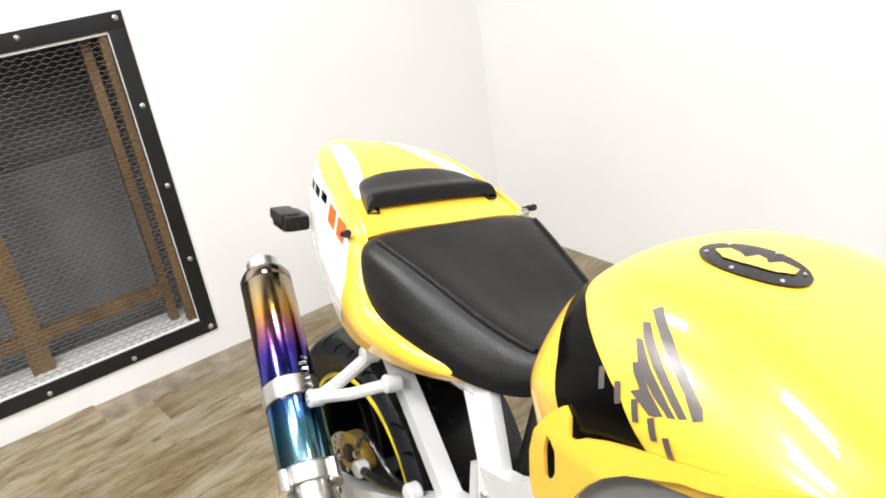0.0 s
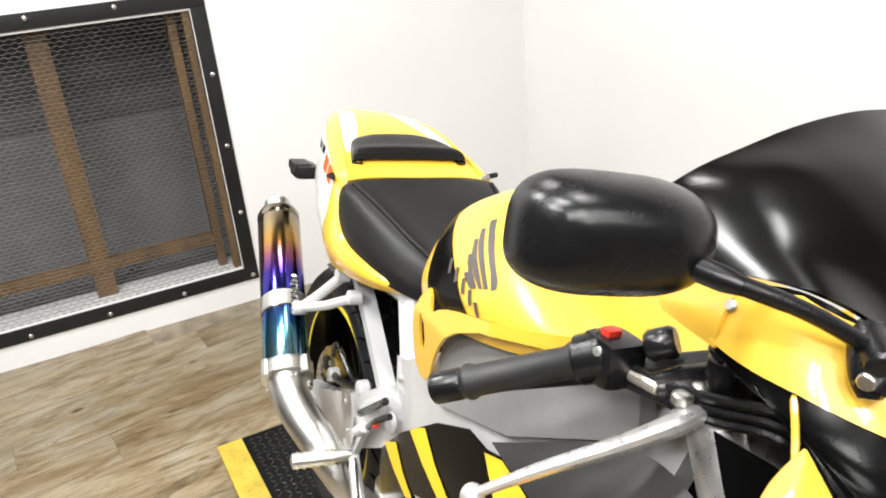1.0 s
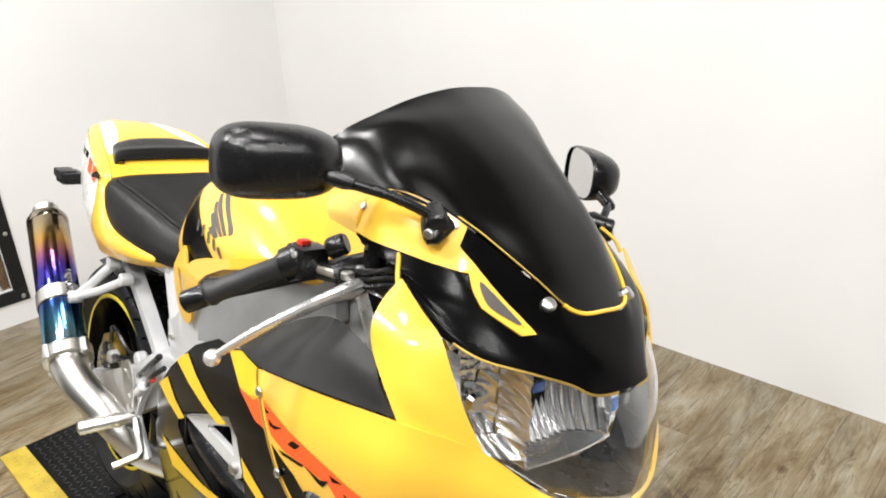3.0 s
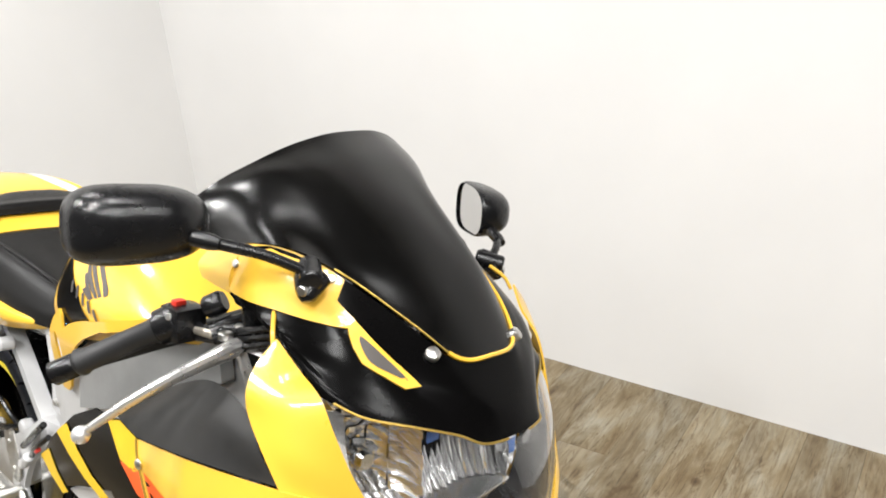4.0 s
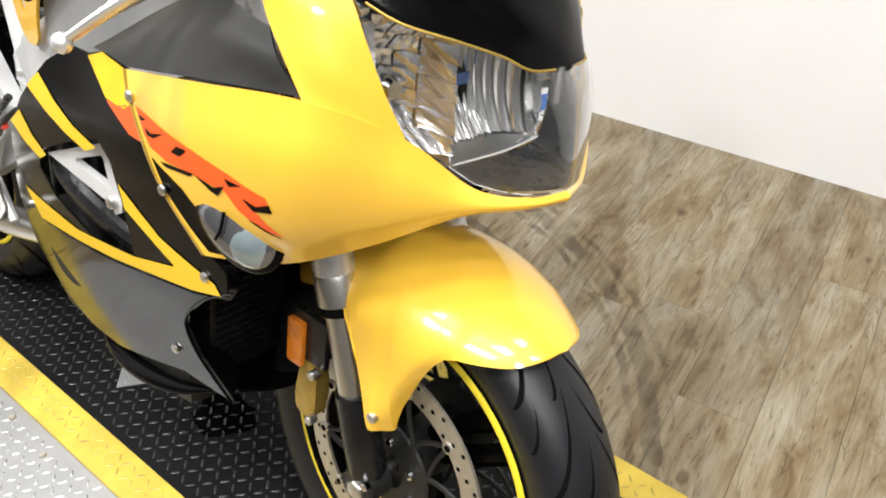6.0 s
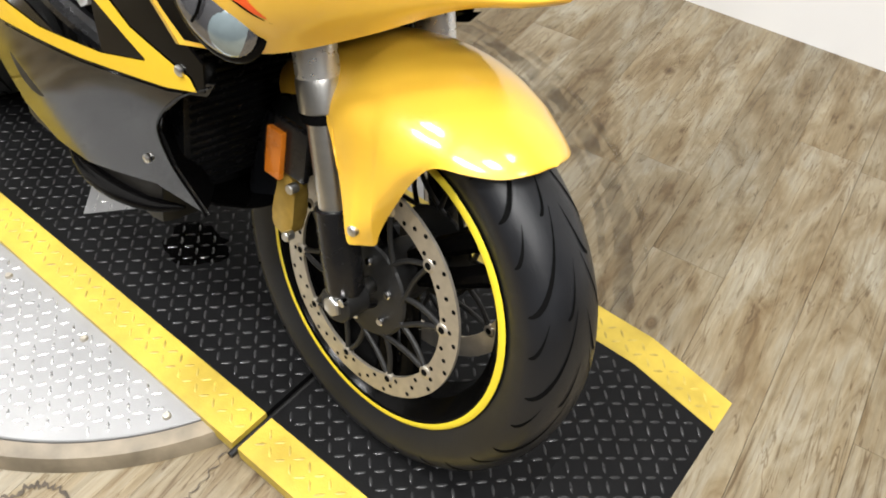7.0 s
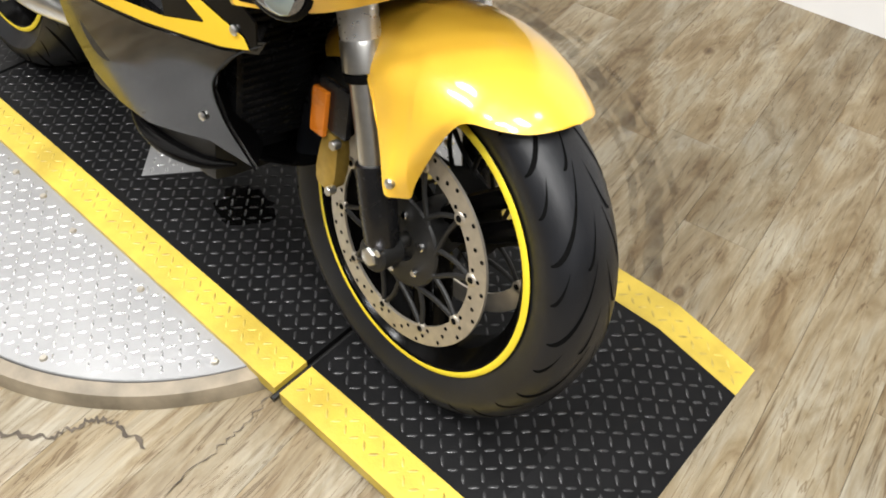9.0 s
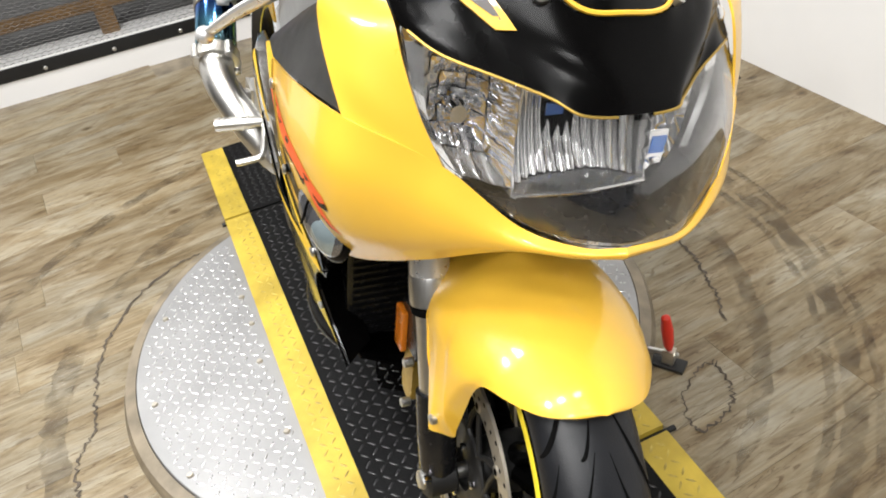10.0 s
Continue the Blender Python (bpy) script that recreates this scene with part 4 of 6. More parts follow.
for sg in (1, -1):
    flip = (lambda r: [V(*p) for p in r]) if sg == 1 else other_side
    gc = surface([flip(r) for r in rows_c] if sg == 1 else [flip(r) for r in rows_c[:2]] + [[V(*p) for p in r] for r in rows_c_left] + [[V(*p) for p in rows_c[6]]], 60, 24)
    side_panel = part("front_fairing", shell_bm(gc, 0.003, (-0.2, 0, 0.75)), YELLOW, bike, "glossy yellow front side fairing")
    gd = surface([[V(*p) for p in r] for r in (rows_d if sg == 1 else rows_d_left)], 14, 30)
    part("headlight_cheek", shell_bm(gd, 0.003, (-0.2, 0, 0.85)), YELLOW, side_panel, "glossy yellow cheek beside the headlight")
    if sg == 1:
        put_c = on_grid(gc, "-y")
        # orange slanted graphic with black notches
        part("orange_graphic", sheet_bm([(-0.250, 0.765), (-0.211, 0.759), (-0.176, 0.755), (-0.144, 0.753), (-0.118, 0.750), (-0.087, 0.747), (-0.063, 0.742), (-0.040, 0.738), (-0.036, 0.727), (-0.057, 0.719), (-0.065, 0.724), (-0.049, 0.708), (-0.033, 0.692), (-0.057, 0.696), (-0.080, 0.707), (-0.097, 0.724), (-0.109, 0.723), (-0.144, 0.724), (-0.194, 0.720), (-0.224, 0.726), (-0.236, 0.738)], put_c, 0.0035, 0.0, lift=0.0006), ORANGE, side_panel, "orange slanted graphic block")
        for notch in (((-0.244, 0.757), (-0.228, 0.755), (-0.240, 0.751)), ((-0.233, 0.746), (-0.220, 0.743), (-0.192, 0.752), (-0.216, 0.739), (-0.228, 0.738)), ((-0.182, 0.736), (-0.169, 0.747), (-0.150, 0.749), (-0.165, 0.737)), ((-0.207, 0.716), (-0.144, 0.726), (-0.151, 0.720), (-0.197, 0.713)),
                      ((-0.144, 0.726), (-0.113, 0.722), (-0.095, 0.730), (-0.109, 0.714), (-0.118, 0.715)), ((-0.093, 0.740), (-0.069, 0.740), (-0.088, 0.733)), ((-0.072, 0.727), (-0.054, 0.723), (-0.037, 0.731), (-0.035, 0.722), (-0.059, 0.716)), ((-0.073, 0.703), (-0.058, 0.700), (-0.030, 0.688), (-0.051, 0.694))):
            part("black_notch", sheet_bm(list(notch), put_c, 0.002, 0.0, lift=0.0011), BLACK, side_panel)
        part("black_wedge", sheet_bm([(-0.224, 0.715), (-0.205, 0.708), (-0.172, 0.697), (-0.141, 0.674), (-0.120, 0.650), (-0.118, 0.632), (-0.148, 0.626), (-0.172, 0.648), (-0.205, 0.684)], put_c, 0.004, 0.0, lift=0.0006), BLACK, side_panel)
        for p in ((-0.259, -0.259, 0.772), (-0.205, -0.258, 0.683)):
            part("fairing_screw", rod_bm(V(*p), V(*p) + V(0, -0.005, 0), 0.0068, 12, 0.0018), STEEL, side_panel, "small steel button screw")
        part("panel_seam", tube_bm([V(p.x - 0.002, p.y - 0.0005, p.z) for p in gc[0]], 0.0016, 6), GOLD, side_panel)
    part("cheek_strip", tube_bm(catmull(flip([(-0.060, -0.214, 0.968), (-0.070, -0.208, 0.984), (-0.088, -0.194, 0.998)]), 8), 0.0026, 6), YELLOW, side_panel, "thin yellow edge strip")

lens_rows = [
    [(-0.002, -0.193, 0.930), (0.044, -0.140, 0.906), (0.082, -0.078, 0.882), (0.104, 0, 0.866)],
    [(0.022, -0.183, 0.872), (0.062, -0.128, 0.852), (0.102, -0.064, 0.828), (0.122, 0, 0.822)],
    [(0.042, -0.158, 0.812), (0.075, -0.110, 0.797), (0.112, -0.056, 0.782), (0.132, 0, 0.778)],
    [(0.080, -0.088, 0.756), (0.098, -0.062, 0.748), (0.117, -0.036, 0.745), (0.134, 0, 0.748)]]
lens_left = [
    [(0.080, 0.062, 0.872), (0.040, 0.115, 0.896), (0.000, 0.174, 0.898)],
    [(0.103, 0.066, 0.830), (0.066, 0.125, 0.846), (0.012, 0.186, 0.856)],
    [(0.114, 0.062, 0.784), (0.082, 0.118, 0.795), (0.026, 0.191, 0.808)],
    [(0.120, 0.050, 0.740), (0.098, 0.097, 0.733), (0.058, 0.161, 0.763)]]
lens_rows = [r + q for r, q in zip(lens_rows, lens_left)]
lens_grid = surface(lens_rows, 30, 60)
light = part("headlight", shell_bm([[p - V(0.150, 0, 0.0) + V(0, -p.y * 0.05, 0) for p in r] for r in surface(lens_rows, 12, 24)], 0.004, (-0.4, 0, 0.82)), GROOVE, bike, "large clear twin headlight with a smoked lower lip")
part("headlight_lens", shell_bm(lens_grid, 0.003, (-0.3, 0, 0.82)), LENS, light, "clear polycarbonate lens").visible_shadow = False
# smoked surround that runs from the reflectors out to the lens, along the bottom and up the far side
lip_in = [(0.020, -0.122, 0.764), (0.036, -0.088, 0.758), (0.044, -0.050, 0.757), (0.048, 0, 0.757), (0.044, 0.050, 0.756), (0.036, 0.086, 0.757), (0.022, 0.122, 0.788), (0.004, 0.142, 0.838), (-0.010, 0.148, 0.890)]
lip_out = [(0.054, -0.128, 0.780), (0.074, -0.090, 0.758), (0.095, -0.060, 0.750), (0.126, 0, 0.749), (0.112, 0.052, 0.744), (0.090, 0.098, 0.738), (0.052, 0.154, 0.766), (0.021, 0.183, 0.810), (-0.004, 0.168, 0.892)]
part("smoked_lip", shell_bm(surface([[V(*p) for p in lip_in], [V(*a).lerp(V(*b), 0.5) - V(0.004, 0, 0) for a, b in zip(lip_in, lip_out)], [V(*p) for p in lip_out]], 10, 48), 0.002, (0.05, 0, 0.6)), SMOKED, light, "smoked grey surround below the reflectors")
part("tray", prism_bm([(-0.055, -0.077), (0.041, -0.077), (0.047, 0), (0.041, 0.077), (-0.055, 0.077)], lambda u, v, w: V(u, v, 0.757 + w), 0.003, 0.001), REFLECTOR, light, "flat silver reflector tray")
part("tray_rim", tube_bm(catmull([(0.041, -0.078, 0.761), (0.047, 0, 0.761), (0.041, 0.078, 0.761)], 12), 0.0022, 6), REFLECTOR, light, "bright front rim of the tray")


def facets(place, nu, nv, bulge, step):
    """A reflector of pillowed cells over place(u, v); step: how far each second cell stands proud."""
    bm = bmesh.new()
    for i in range(nu):
        for j in range(nv):
            q = 4
            g = []
            for a in range(q + 1):
                row = []
                for b in range(q + 1):
                    fu, fv = a / q, b / q
                    p = place((i + fu * 0.97) / nu, (j + fv * 0.97) / nv)
                    row.append(bm.verts.new(p + V(bulge * math.sin(fu * math.pi) * math.sin(fv * math.pi) + step * ((i + j) % 2), 0, 0)))
                g.append(row)
            for a in range(q):
                for b in range(q):
                    bm.faces.new((g[a][b], g[a + 1][b], g[a + 1][b + 1], g[a][b + 1]))
    return bm


def flute(t0, t1):
    """One upright half-round strip of the middle reflector, curving forward to the tray."""
    g = []
    for i in range(13):
        u = i / 12
        row = []
        for q in range(7):
            f = q / 6
            y = -0.075 + 0.150 * (t0 + (t1 - t0) * f)
            back = -0.050 + 0.050 * (abs(y) / 0.075) ** 2
            row.append(V(back + 0.052 * u ** 2.4 * (1 - 0.5 * abs(y) / 0.075) + 0.014 * (1 - u) ** 2 + 0.0055 * math.sin(f * math.pi), y + 0.010 * (1 - u) * (0.5 - t0), 0.886 - u * 0.124))
        g.append(row)
    return g


FLUTES = 13
for k in range(FLUTES):
    part("flute", shell_bm(flute(k / FLUTES, (k + 0.94) / FLUTES), 0.0012, (-0.3, 0, 0.8)), REFLECTOR, light, smooth=60)
for sg in (-1, 1):
    wide = 1.0 if sg < 0 else NARROW

    def bowl(u, v, s=sg, w=wide):
        y = 0.082 + 0.086 * u
        z = 0.772 + (0.128 + 0.012 * u) * v + 0.020 * u * (1 - v)
        front = 0.030 - 0.036 * u + 0.012 * (1 - v)
        e = max(abs(2 * u - 1), abs(2 * v - 1)) ** 2.0
        return V(-0.034 + (front + 0.034) * e, s * w * y, z)
    refl = part("reflector", facets(bowl, 6, 7, 0.0042, 0.0022), REFLECTOR, light, "stepped chrome reflector bowl", smooth=40)
    part("divider", prism_bm([(-0.050, 0.760), (0.040, 0.760), (0.022, 0.815), (0.012, 0.882), (-0.050, 0.886)], lambda u, v, w, s=sg: V(u, s * (0.0775 + w), v), 0.0022, 0.0006), REFLECTOR, refl, "bright upright divider")
    cc, ax = V(-0.028, sg * wide * 0.122, 0.832), V(1, sg * 0.10, 0.06).normalized()
    b = bmesh.new()
    bmesh.ops.create_uvsphere(b, u_segments=16, v_segments=10, radius=0.0115)
    part("bulb", b, GREYGLOSS, refl, basis=Matrix.Translation(cc + ax * 0.004))
    part("bulb_shield", tube_bm([cc, cc + ax * 0.016, cc + ax * 0.022], [0.0135, 0.014, 0.009], 14), CHROME, refl, "chromed bulb shield")
    part("marker_panel", shell_bm(surface([[(-0.010, sg * 0.184 * wide, 0.914), (0.012, sg * 0.174 * wide, 0.850), (0.032, sg * 0.146 * wide, 0.790)], [(-0.002, sg * 0.166 * wide, 0.904), (0.010, sg * 0.164 * wide, 0.846), (0.030, sg * 0.136 * wide, 0.788)]], 6, 12), 0.002, (-0.3, 0, 0.82)), REFLECTOR, light, "silvered side reflector")
    b = bmesh.new()
    bmesh.ops.create_uvsphere(b, u_segments=14, v_segments=8, radius=0.011)
    part("pilot_lamp", b, CHROME, light, "small bright pilot lamp", basis=pose(-0.012, sg * 0.176 * wide, 0.918))
for lo, hi, m, lab in (((-0.010, -0.026, 0.823), (-0.007, -0.006, 0.836), BLUE, "small blue tab inside the lens"), ((0.026, 0.082, 0.772), (0.029, 0.104, 0.812), WHITE, "white tab holder"), ((0.0295, 0.084, 0.786), (0.0315, 0.102, 0.806), BLUE, "small blue tab inside the lens")):
    part("lens_tab", box_bm(lo, hi, 0.001), m, light, lab)

# black upper cowl between headlight and screen
cowl_r = [
    [(-0.160, -0.192, 1.050), (-0.108, -0.180, 1.062), (-0.058, -0.132, 1.034), (0.008, -0.082, 0.984), (0.046, -0.048, 0.950), (0.056, 0, 0.945)],
    [(-0.156, -0.208, 1.008), (-0.105, -0.203, 1.002), (-0.035, -0.160, 0.994), (0.030, -0.105, 0.945), (0.072, -0.048, 0.920), (0.082, 0, 0.912)],
    [(-0.080, -0.205, 0.986), (-0.034, -0.192, 0.964), (0.012, -0.150, 0.944), (0.052, -0.098, 0.918), (0.086, -0.046, 0.896), (0.097, 0, 0.890)],
    [(-0.002, -0.194, 0.931), (0.028, -0.165, 0.912), (0.058, -0.120, 0.899), (0.082, -0.078, 0.886), (0.099, -0.050, 0.874), (0.106, 0, 0.873)]]
cowl_l = [
    [(0.050, 0.052, 0.948), (0.004, 0.080, 0.980), (-0.048, 0.078, 1.028), (-0.110, 0.128, 1.036), (-0.222, 0.180, 1.020)],
    [(0.070, 0.048, 0.920), (0.034, 0.090, 0.945), (-0.032, 0.118, 0.990), (-0.100, 0.150, 0.992), (-0.205, 0.190, 0.998)],
    [(0.085, 0.046, 0.896), (0.054, 0.090, 0.918), (0.014, 0.128, 0.942), (-0.034, 0.160, 0.955), (-0.080, 0.175, 0.972)],
    [(0.099, 0.046, 0.873), (0.082, 0.066, 0.876), (0.056, 0.098, 0.888), (0.032, 0.136, 0.900), (0.002, 0.172, 0.900)]]
cowl_grid = surface([a + b for a, b in zip(cowl_r, cowl_l)], 36, 80)
cowl = part("upper_cowl", shell_bm(cowl_grid, 0.003, (-0.3, 0, 0.85)), BLACK, bike, "gloss black nose cowl above the headlight")
for p, n in ((V(0.032, -0.073, 0.958), V(0.6, -0.35, 0.7).normalized()), (V(0.040, 0.062, 0.955), V(0.6, 0.4, 0.7).normalized())):
    part("cowl_bolt", rod_bm(p - n * 0.006, p + n * 0.008, 0.0085, 16, 0.002), STEEL, cowl, "chromed round screen bolt")
for a, b in ((2, 38), (43, 79)):
    part("gold_edge", tube_bm([V(q.x + 0.001, q.y, q.z - 0.001) for q in cowl_grid[-1]][a:b], 0.0014, 6), GOLD, cowl)
# yellow stay round the mirror foot, tapering to a blade with a dark slot
put_s = on_grid(cowl_grid, "-y")
stay_line = [(-0.158, 1.046), (-0.134, 1.054), (-0.110, 1.060), (-0.076, 1.046), (-0.053, 1.030), (-0.044, 1.012), (-0.026, 0.997), (-0.013, 0.985), (0.015, 0.958), (0.036, 0.9385), (0.0425, 0.932), (0.036, 0.931), (0.020, 0.944),
             (0.003, 0.957), (-0.010, 0.972), (-0.022, 0.988), (-0.040, 0.992), (-0.062, 0.996), (-0.084, 1.000), (-0.120, 1.005), (-0.154, 1.009)]
stay = part("mirror_stay", sheet_bm(stay_line, put_s, 0.004, 0.004, lift=0.003), YELLOW, bike, "yellow screen stay tapering to a blade")
tail_rows = [[(-0.226, -0.190, 1.034), (-0.190, -0.192, 1.044), (-0.152, -0.192, 1.053)], [(-0.222, -0.204, 1.022), (-0.184, -0.207, 1.026), (-0.150, -0.208, 1.028)], [(-0.210, -0.206, 1.009), (-0.180, -0.208, 1.007), (-0.148, -0.210, 1.006)]]
part("stay_tail", shell_bm(surface([[V(*p) for p in r] for r in tail_rows], 8, 12), 0.004, (-0.2, 0, 1.0)), YELLOW, stay)
part("blade_slot", sheet_bm(rounded([(-0.012, 0.980), (-0.004, 0.974), (0.014, 0.957), (0.033, 0.938), (0.020, 0.947), (0.004, 0.960)], 4), put_s, 0.002, 0.0, lift=0.0038), STICKER, stay, "dark slot in the blade")
for p in ((-0.150, 1.036), (-0.060, 1.031)):
    q, n = put_s(*p)
    part("stay_screw", rod_bm(q + n * 0.002, q + n * 0.0062, 0.0048, 12, 0.0012), STEEL, stay, "small steel button screw")
ws_r = [
    [(-0.225, -0.192, 1.042), (-0.106, -0.176, 1.064), (-0.056, -0.130, 1.037), (0.008, -0.080, 0.987), (0.044, -0.044, 0.952), (0.054, 0, 0.948)],
    [(-0.234, -0.192, 1.054), (-0.150, -0.166, 1.080), (-0.085, -0.122, 1.062), (-0.034, -0.080, 1.036), (-0.006, -0.040, 1.020), (0.003, 0, 1.015)],
    [(-0.244, -0.190, 1.066), (-0.190, -0.158, 1.098), (-0.140, -0.118, 1.099), (-0.104, -0.076, 1.092), (-0.082, -0.036, 1.086), (-0.074, 0, 1.084)],
    [(-0.253, -0.188, 1.079), (-0.225, -0.155, 1.108), (-0.198, -0.118, 1.123), (-0.176, -0.076, 1.129), (-0.163, -0.036, 1.132), (-0.158, 0, 1.134)],
    [(-0.262, -0.184, 1.092), (-0.258, -0.150, 1.113), (-0.252, -0.112, 1.131), (-0.248, -0.074, 1.147), (-0.244, -0.036, 1.159), (-0.240, 0, 1.167)]]
ws_l = [
    [(0.047, 0.050, 0.951), (0.004, 0.078, 0.983), (-0.048, 0.076, 1.031), (-0.110, 0.126, 1.039), (-0.224, 0.180, 1.030)],
    [(0.000, 0.034, 1.018), (-0.020, 0.058, 1.030), (-0.060, 0.074, 1.048), (-0.130, 0.118, 1.058), (-0.236, 0.178, 1.046)],
    [(-0.078, 0.032, 1.084), (-0.094, 0.056, 1.092), (-0.125, 0.080, 1.098), (-0.172, 0.120, 1.095), (-0.246, 0.178, 1.066)],
    [(-0.160, 0.040, 1.135), (-0.170, 0.074, 1.136), (-0.186, 0.104, 1.133), (-0.212, 0.134, 1.122), (-0.254, 0.176, 1.088)],
    [(-0.238, 0.042, 1.170), (-0.240, 0.078, 1.169), (-0.244, 0.112, 1.160), (-0.252, 0.142, 1.142), (-0.262, 0.172, 1.110)]]
ws_rows = [a + b for a, b in zip(ws_r, ws_l)]
ws_grid = surface(ws_rows, 40, 64)
ws = part("windscreen", shell_bm(ws_grid, 0.003, (-0.3, 0, 0.98)), SCREEN, bike, "dark smoked glossy windscreen")
part("screen_edge", tube_bm([p + V(0.0015, 0, 0.0005) for p in ws_grid[0]][24:52], 0.0026, 6), YELLOW, ws, "thin yellow line along the screen's foot")
part("screen_bead", tube_bm([p + V(0.0015, 0, 0.0005) for p in ws_grid[0]][12:25], 0.0013, 6), GOLD, ws)


# mirrors
def mirror(sg, c, fwd, lat, tip):
    """A pod at c that points along fwd, long along lat; tip: the stalk's upper end."""
    foot = V(-0.056, sg * 0.172, 1.044) if sg < 0 else V(-0.120, 0.208, 0.992)
    o = foot - V(-0.052, sg * 0.176, 1.034)
    tip, c, fwd, lat = Vector(tip), Vector(c), Vector(fwd).normalized(), Vector(lat).normalized()
    bow = (foot + tip) / 2 + V(0.003, 0, 0.004)
    m = part("mirror_arm", tube_bm(catmull([foot, bow, tip], 12), [0.0060] * 8 + [0.0064] * 5, 12), SATIN, bike, "black mirror on a curved stalk")
    part("pivot_barrel", rod_bm(foot + V(-0.018, -sg * 0.012, 0.004), foot + V(0.016, sg * 0.012, -0.004), 0.0125, 16, 0.003), SATIN, m)
    part("pivot_plate", tube_bm(catmull([foot + V(-0.016, -sg * 0.006, 0.010), foot + V(0.0, sg * 0.006, -0.006), foot + V(0.010, sg * 0.012, -0.026)], 8), [0.008, 0.011, 0.013, 0.0135, 0.0135, 0.013, 0.012, 0.010, 0.006], 14, flat=0.7), SATIN, m)
    part("pivot_foot", tube_bm([o + V(-0.050, sg * 0.168, 1.030), o + V(-0.046, sg * 0.182, 1.020), o + V(-0.044, sg * 0.188, 1.012)], [0.015, 0.013, 0.010], 12), SATIN, m)
    part("pivot_screw", rod_bm(o + V(-0.046, sg * 0.182, 1.022), o + V(-0.042, sg * 0.196, 1.020), 0.006, 10, 0.001), STEEL, m)
    d = (c - tip).normalized()
    part("stalk_knuckle", tube_bm([tip - d * 0.012, tip, tip + d * 0.025], [0.0064, 0.0088, 0.009], 12), SATIN, m)
    bm = bmesh.new()
    rings = []
    for i in range(1, 17):
        t = i / 16
        depth, k = 0.056 * math.cos(t * math.pi / 2), math.sin(t * math.pi / 2) ** 0.62
        ring = []
        for q in range(44):
            a = 2 * math.pi * q / 44
            ca, sa = math.cos(a), math.sin(a)
            yy = 0.071 * math.copysign(abs(ca) ** 0.66, ca) * k
            zz = 0.041 * math.copysign(abs(sa) ** 0.66, sa) * k * (1 + 0.10 * ca)
            ring.append(bm.verts.new(c + fwd * depth + lat * yy + V(0, 0, zz)))
        rings.append(ring)
    for a, b in zip(rings, rings[1:]):
        for q in range(44):
            bm.faces.new((a[q], a[(q + 1) % 44], b[(q + 1) % 44], b[q]))
    bm.faces.new(rings[0])
    inner = [bm.verts.new(v.co + (c - v.co) * 0.06 - fwd * 0.005) for v in rings[-1]]
    for q in range(44):
        bm.faces.new((rings[-1][q], rings[-1][(q + 1) % 44], inner[(q + 1) % 44], inner[q]))
    glass_pts = [v.co + fwd * 0.004 for v in inner]
    housing = part("mirror_housing", bm, SATIN, m, "satin black mirror housing")
    g = bmesh.new()
    g.faces.new([g.verts.new(p) for p in glass_pts])
    part("mirror_glass", g, CHROME, housing, "mirror glass")


mirror(-1, (-0.184, -0.296, 1.085), (0.94, -0.30, 0.05), (-0.30, -0.94, 0), (-0.112, -0.256, 1.076))
mirror(1, (-0.240, 0.300, 1.040), (0.52, 0.85, 0), (-0.85, 0.52, 0), (-0.150, 0.262, 1.012))

# ----- side fairing, cut from one side surface -----
SX = (-0.90, -0.70, -0.50, -0.30, -0.15, 0.0)
SZ = (0.20, 0.30, 0.40, 0.50, 0.60, 0.70, 0.82)
SIDE = ((0.130, 0.150, 0.168, 0.180, 0.190, 0.200, 0.200), (0.150, 0.170, 0.188, 0.205, 0.218, 0.226, 0.226), (0.158, 0.180, 0.200, 0.220, 0.234, 0.242, 0.238),
        (0.150, 0.176, 0.198, 0.222, 0.240, 0.254, 0.250), (0.140, 0.168, 0.192, 0.218, 0.238, 0.254, 0.256), (0.130, 0.155, 0.180, 0.205, 0.225, 0.240, 0.245))


def side_grid(sg):
    return surface([[V(x, sg * y, z) for y, z in zip(r, SZ)] for x, r in zip(SX, SIDE)], 60, 48)


def zpoly(*p):
    return list(p)


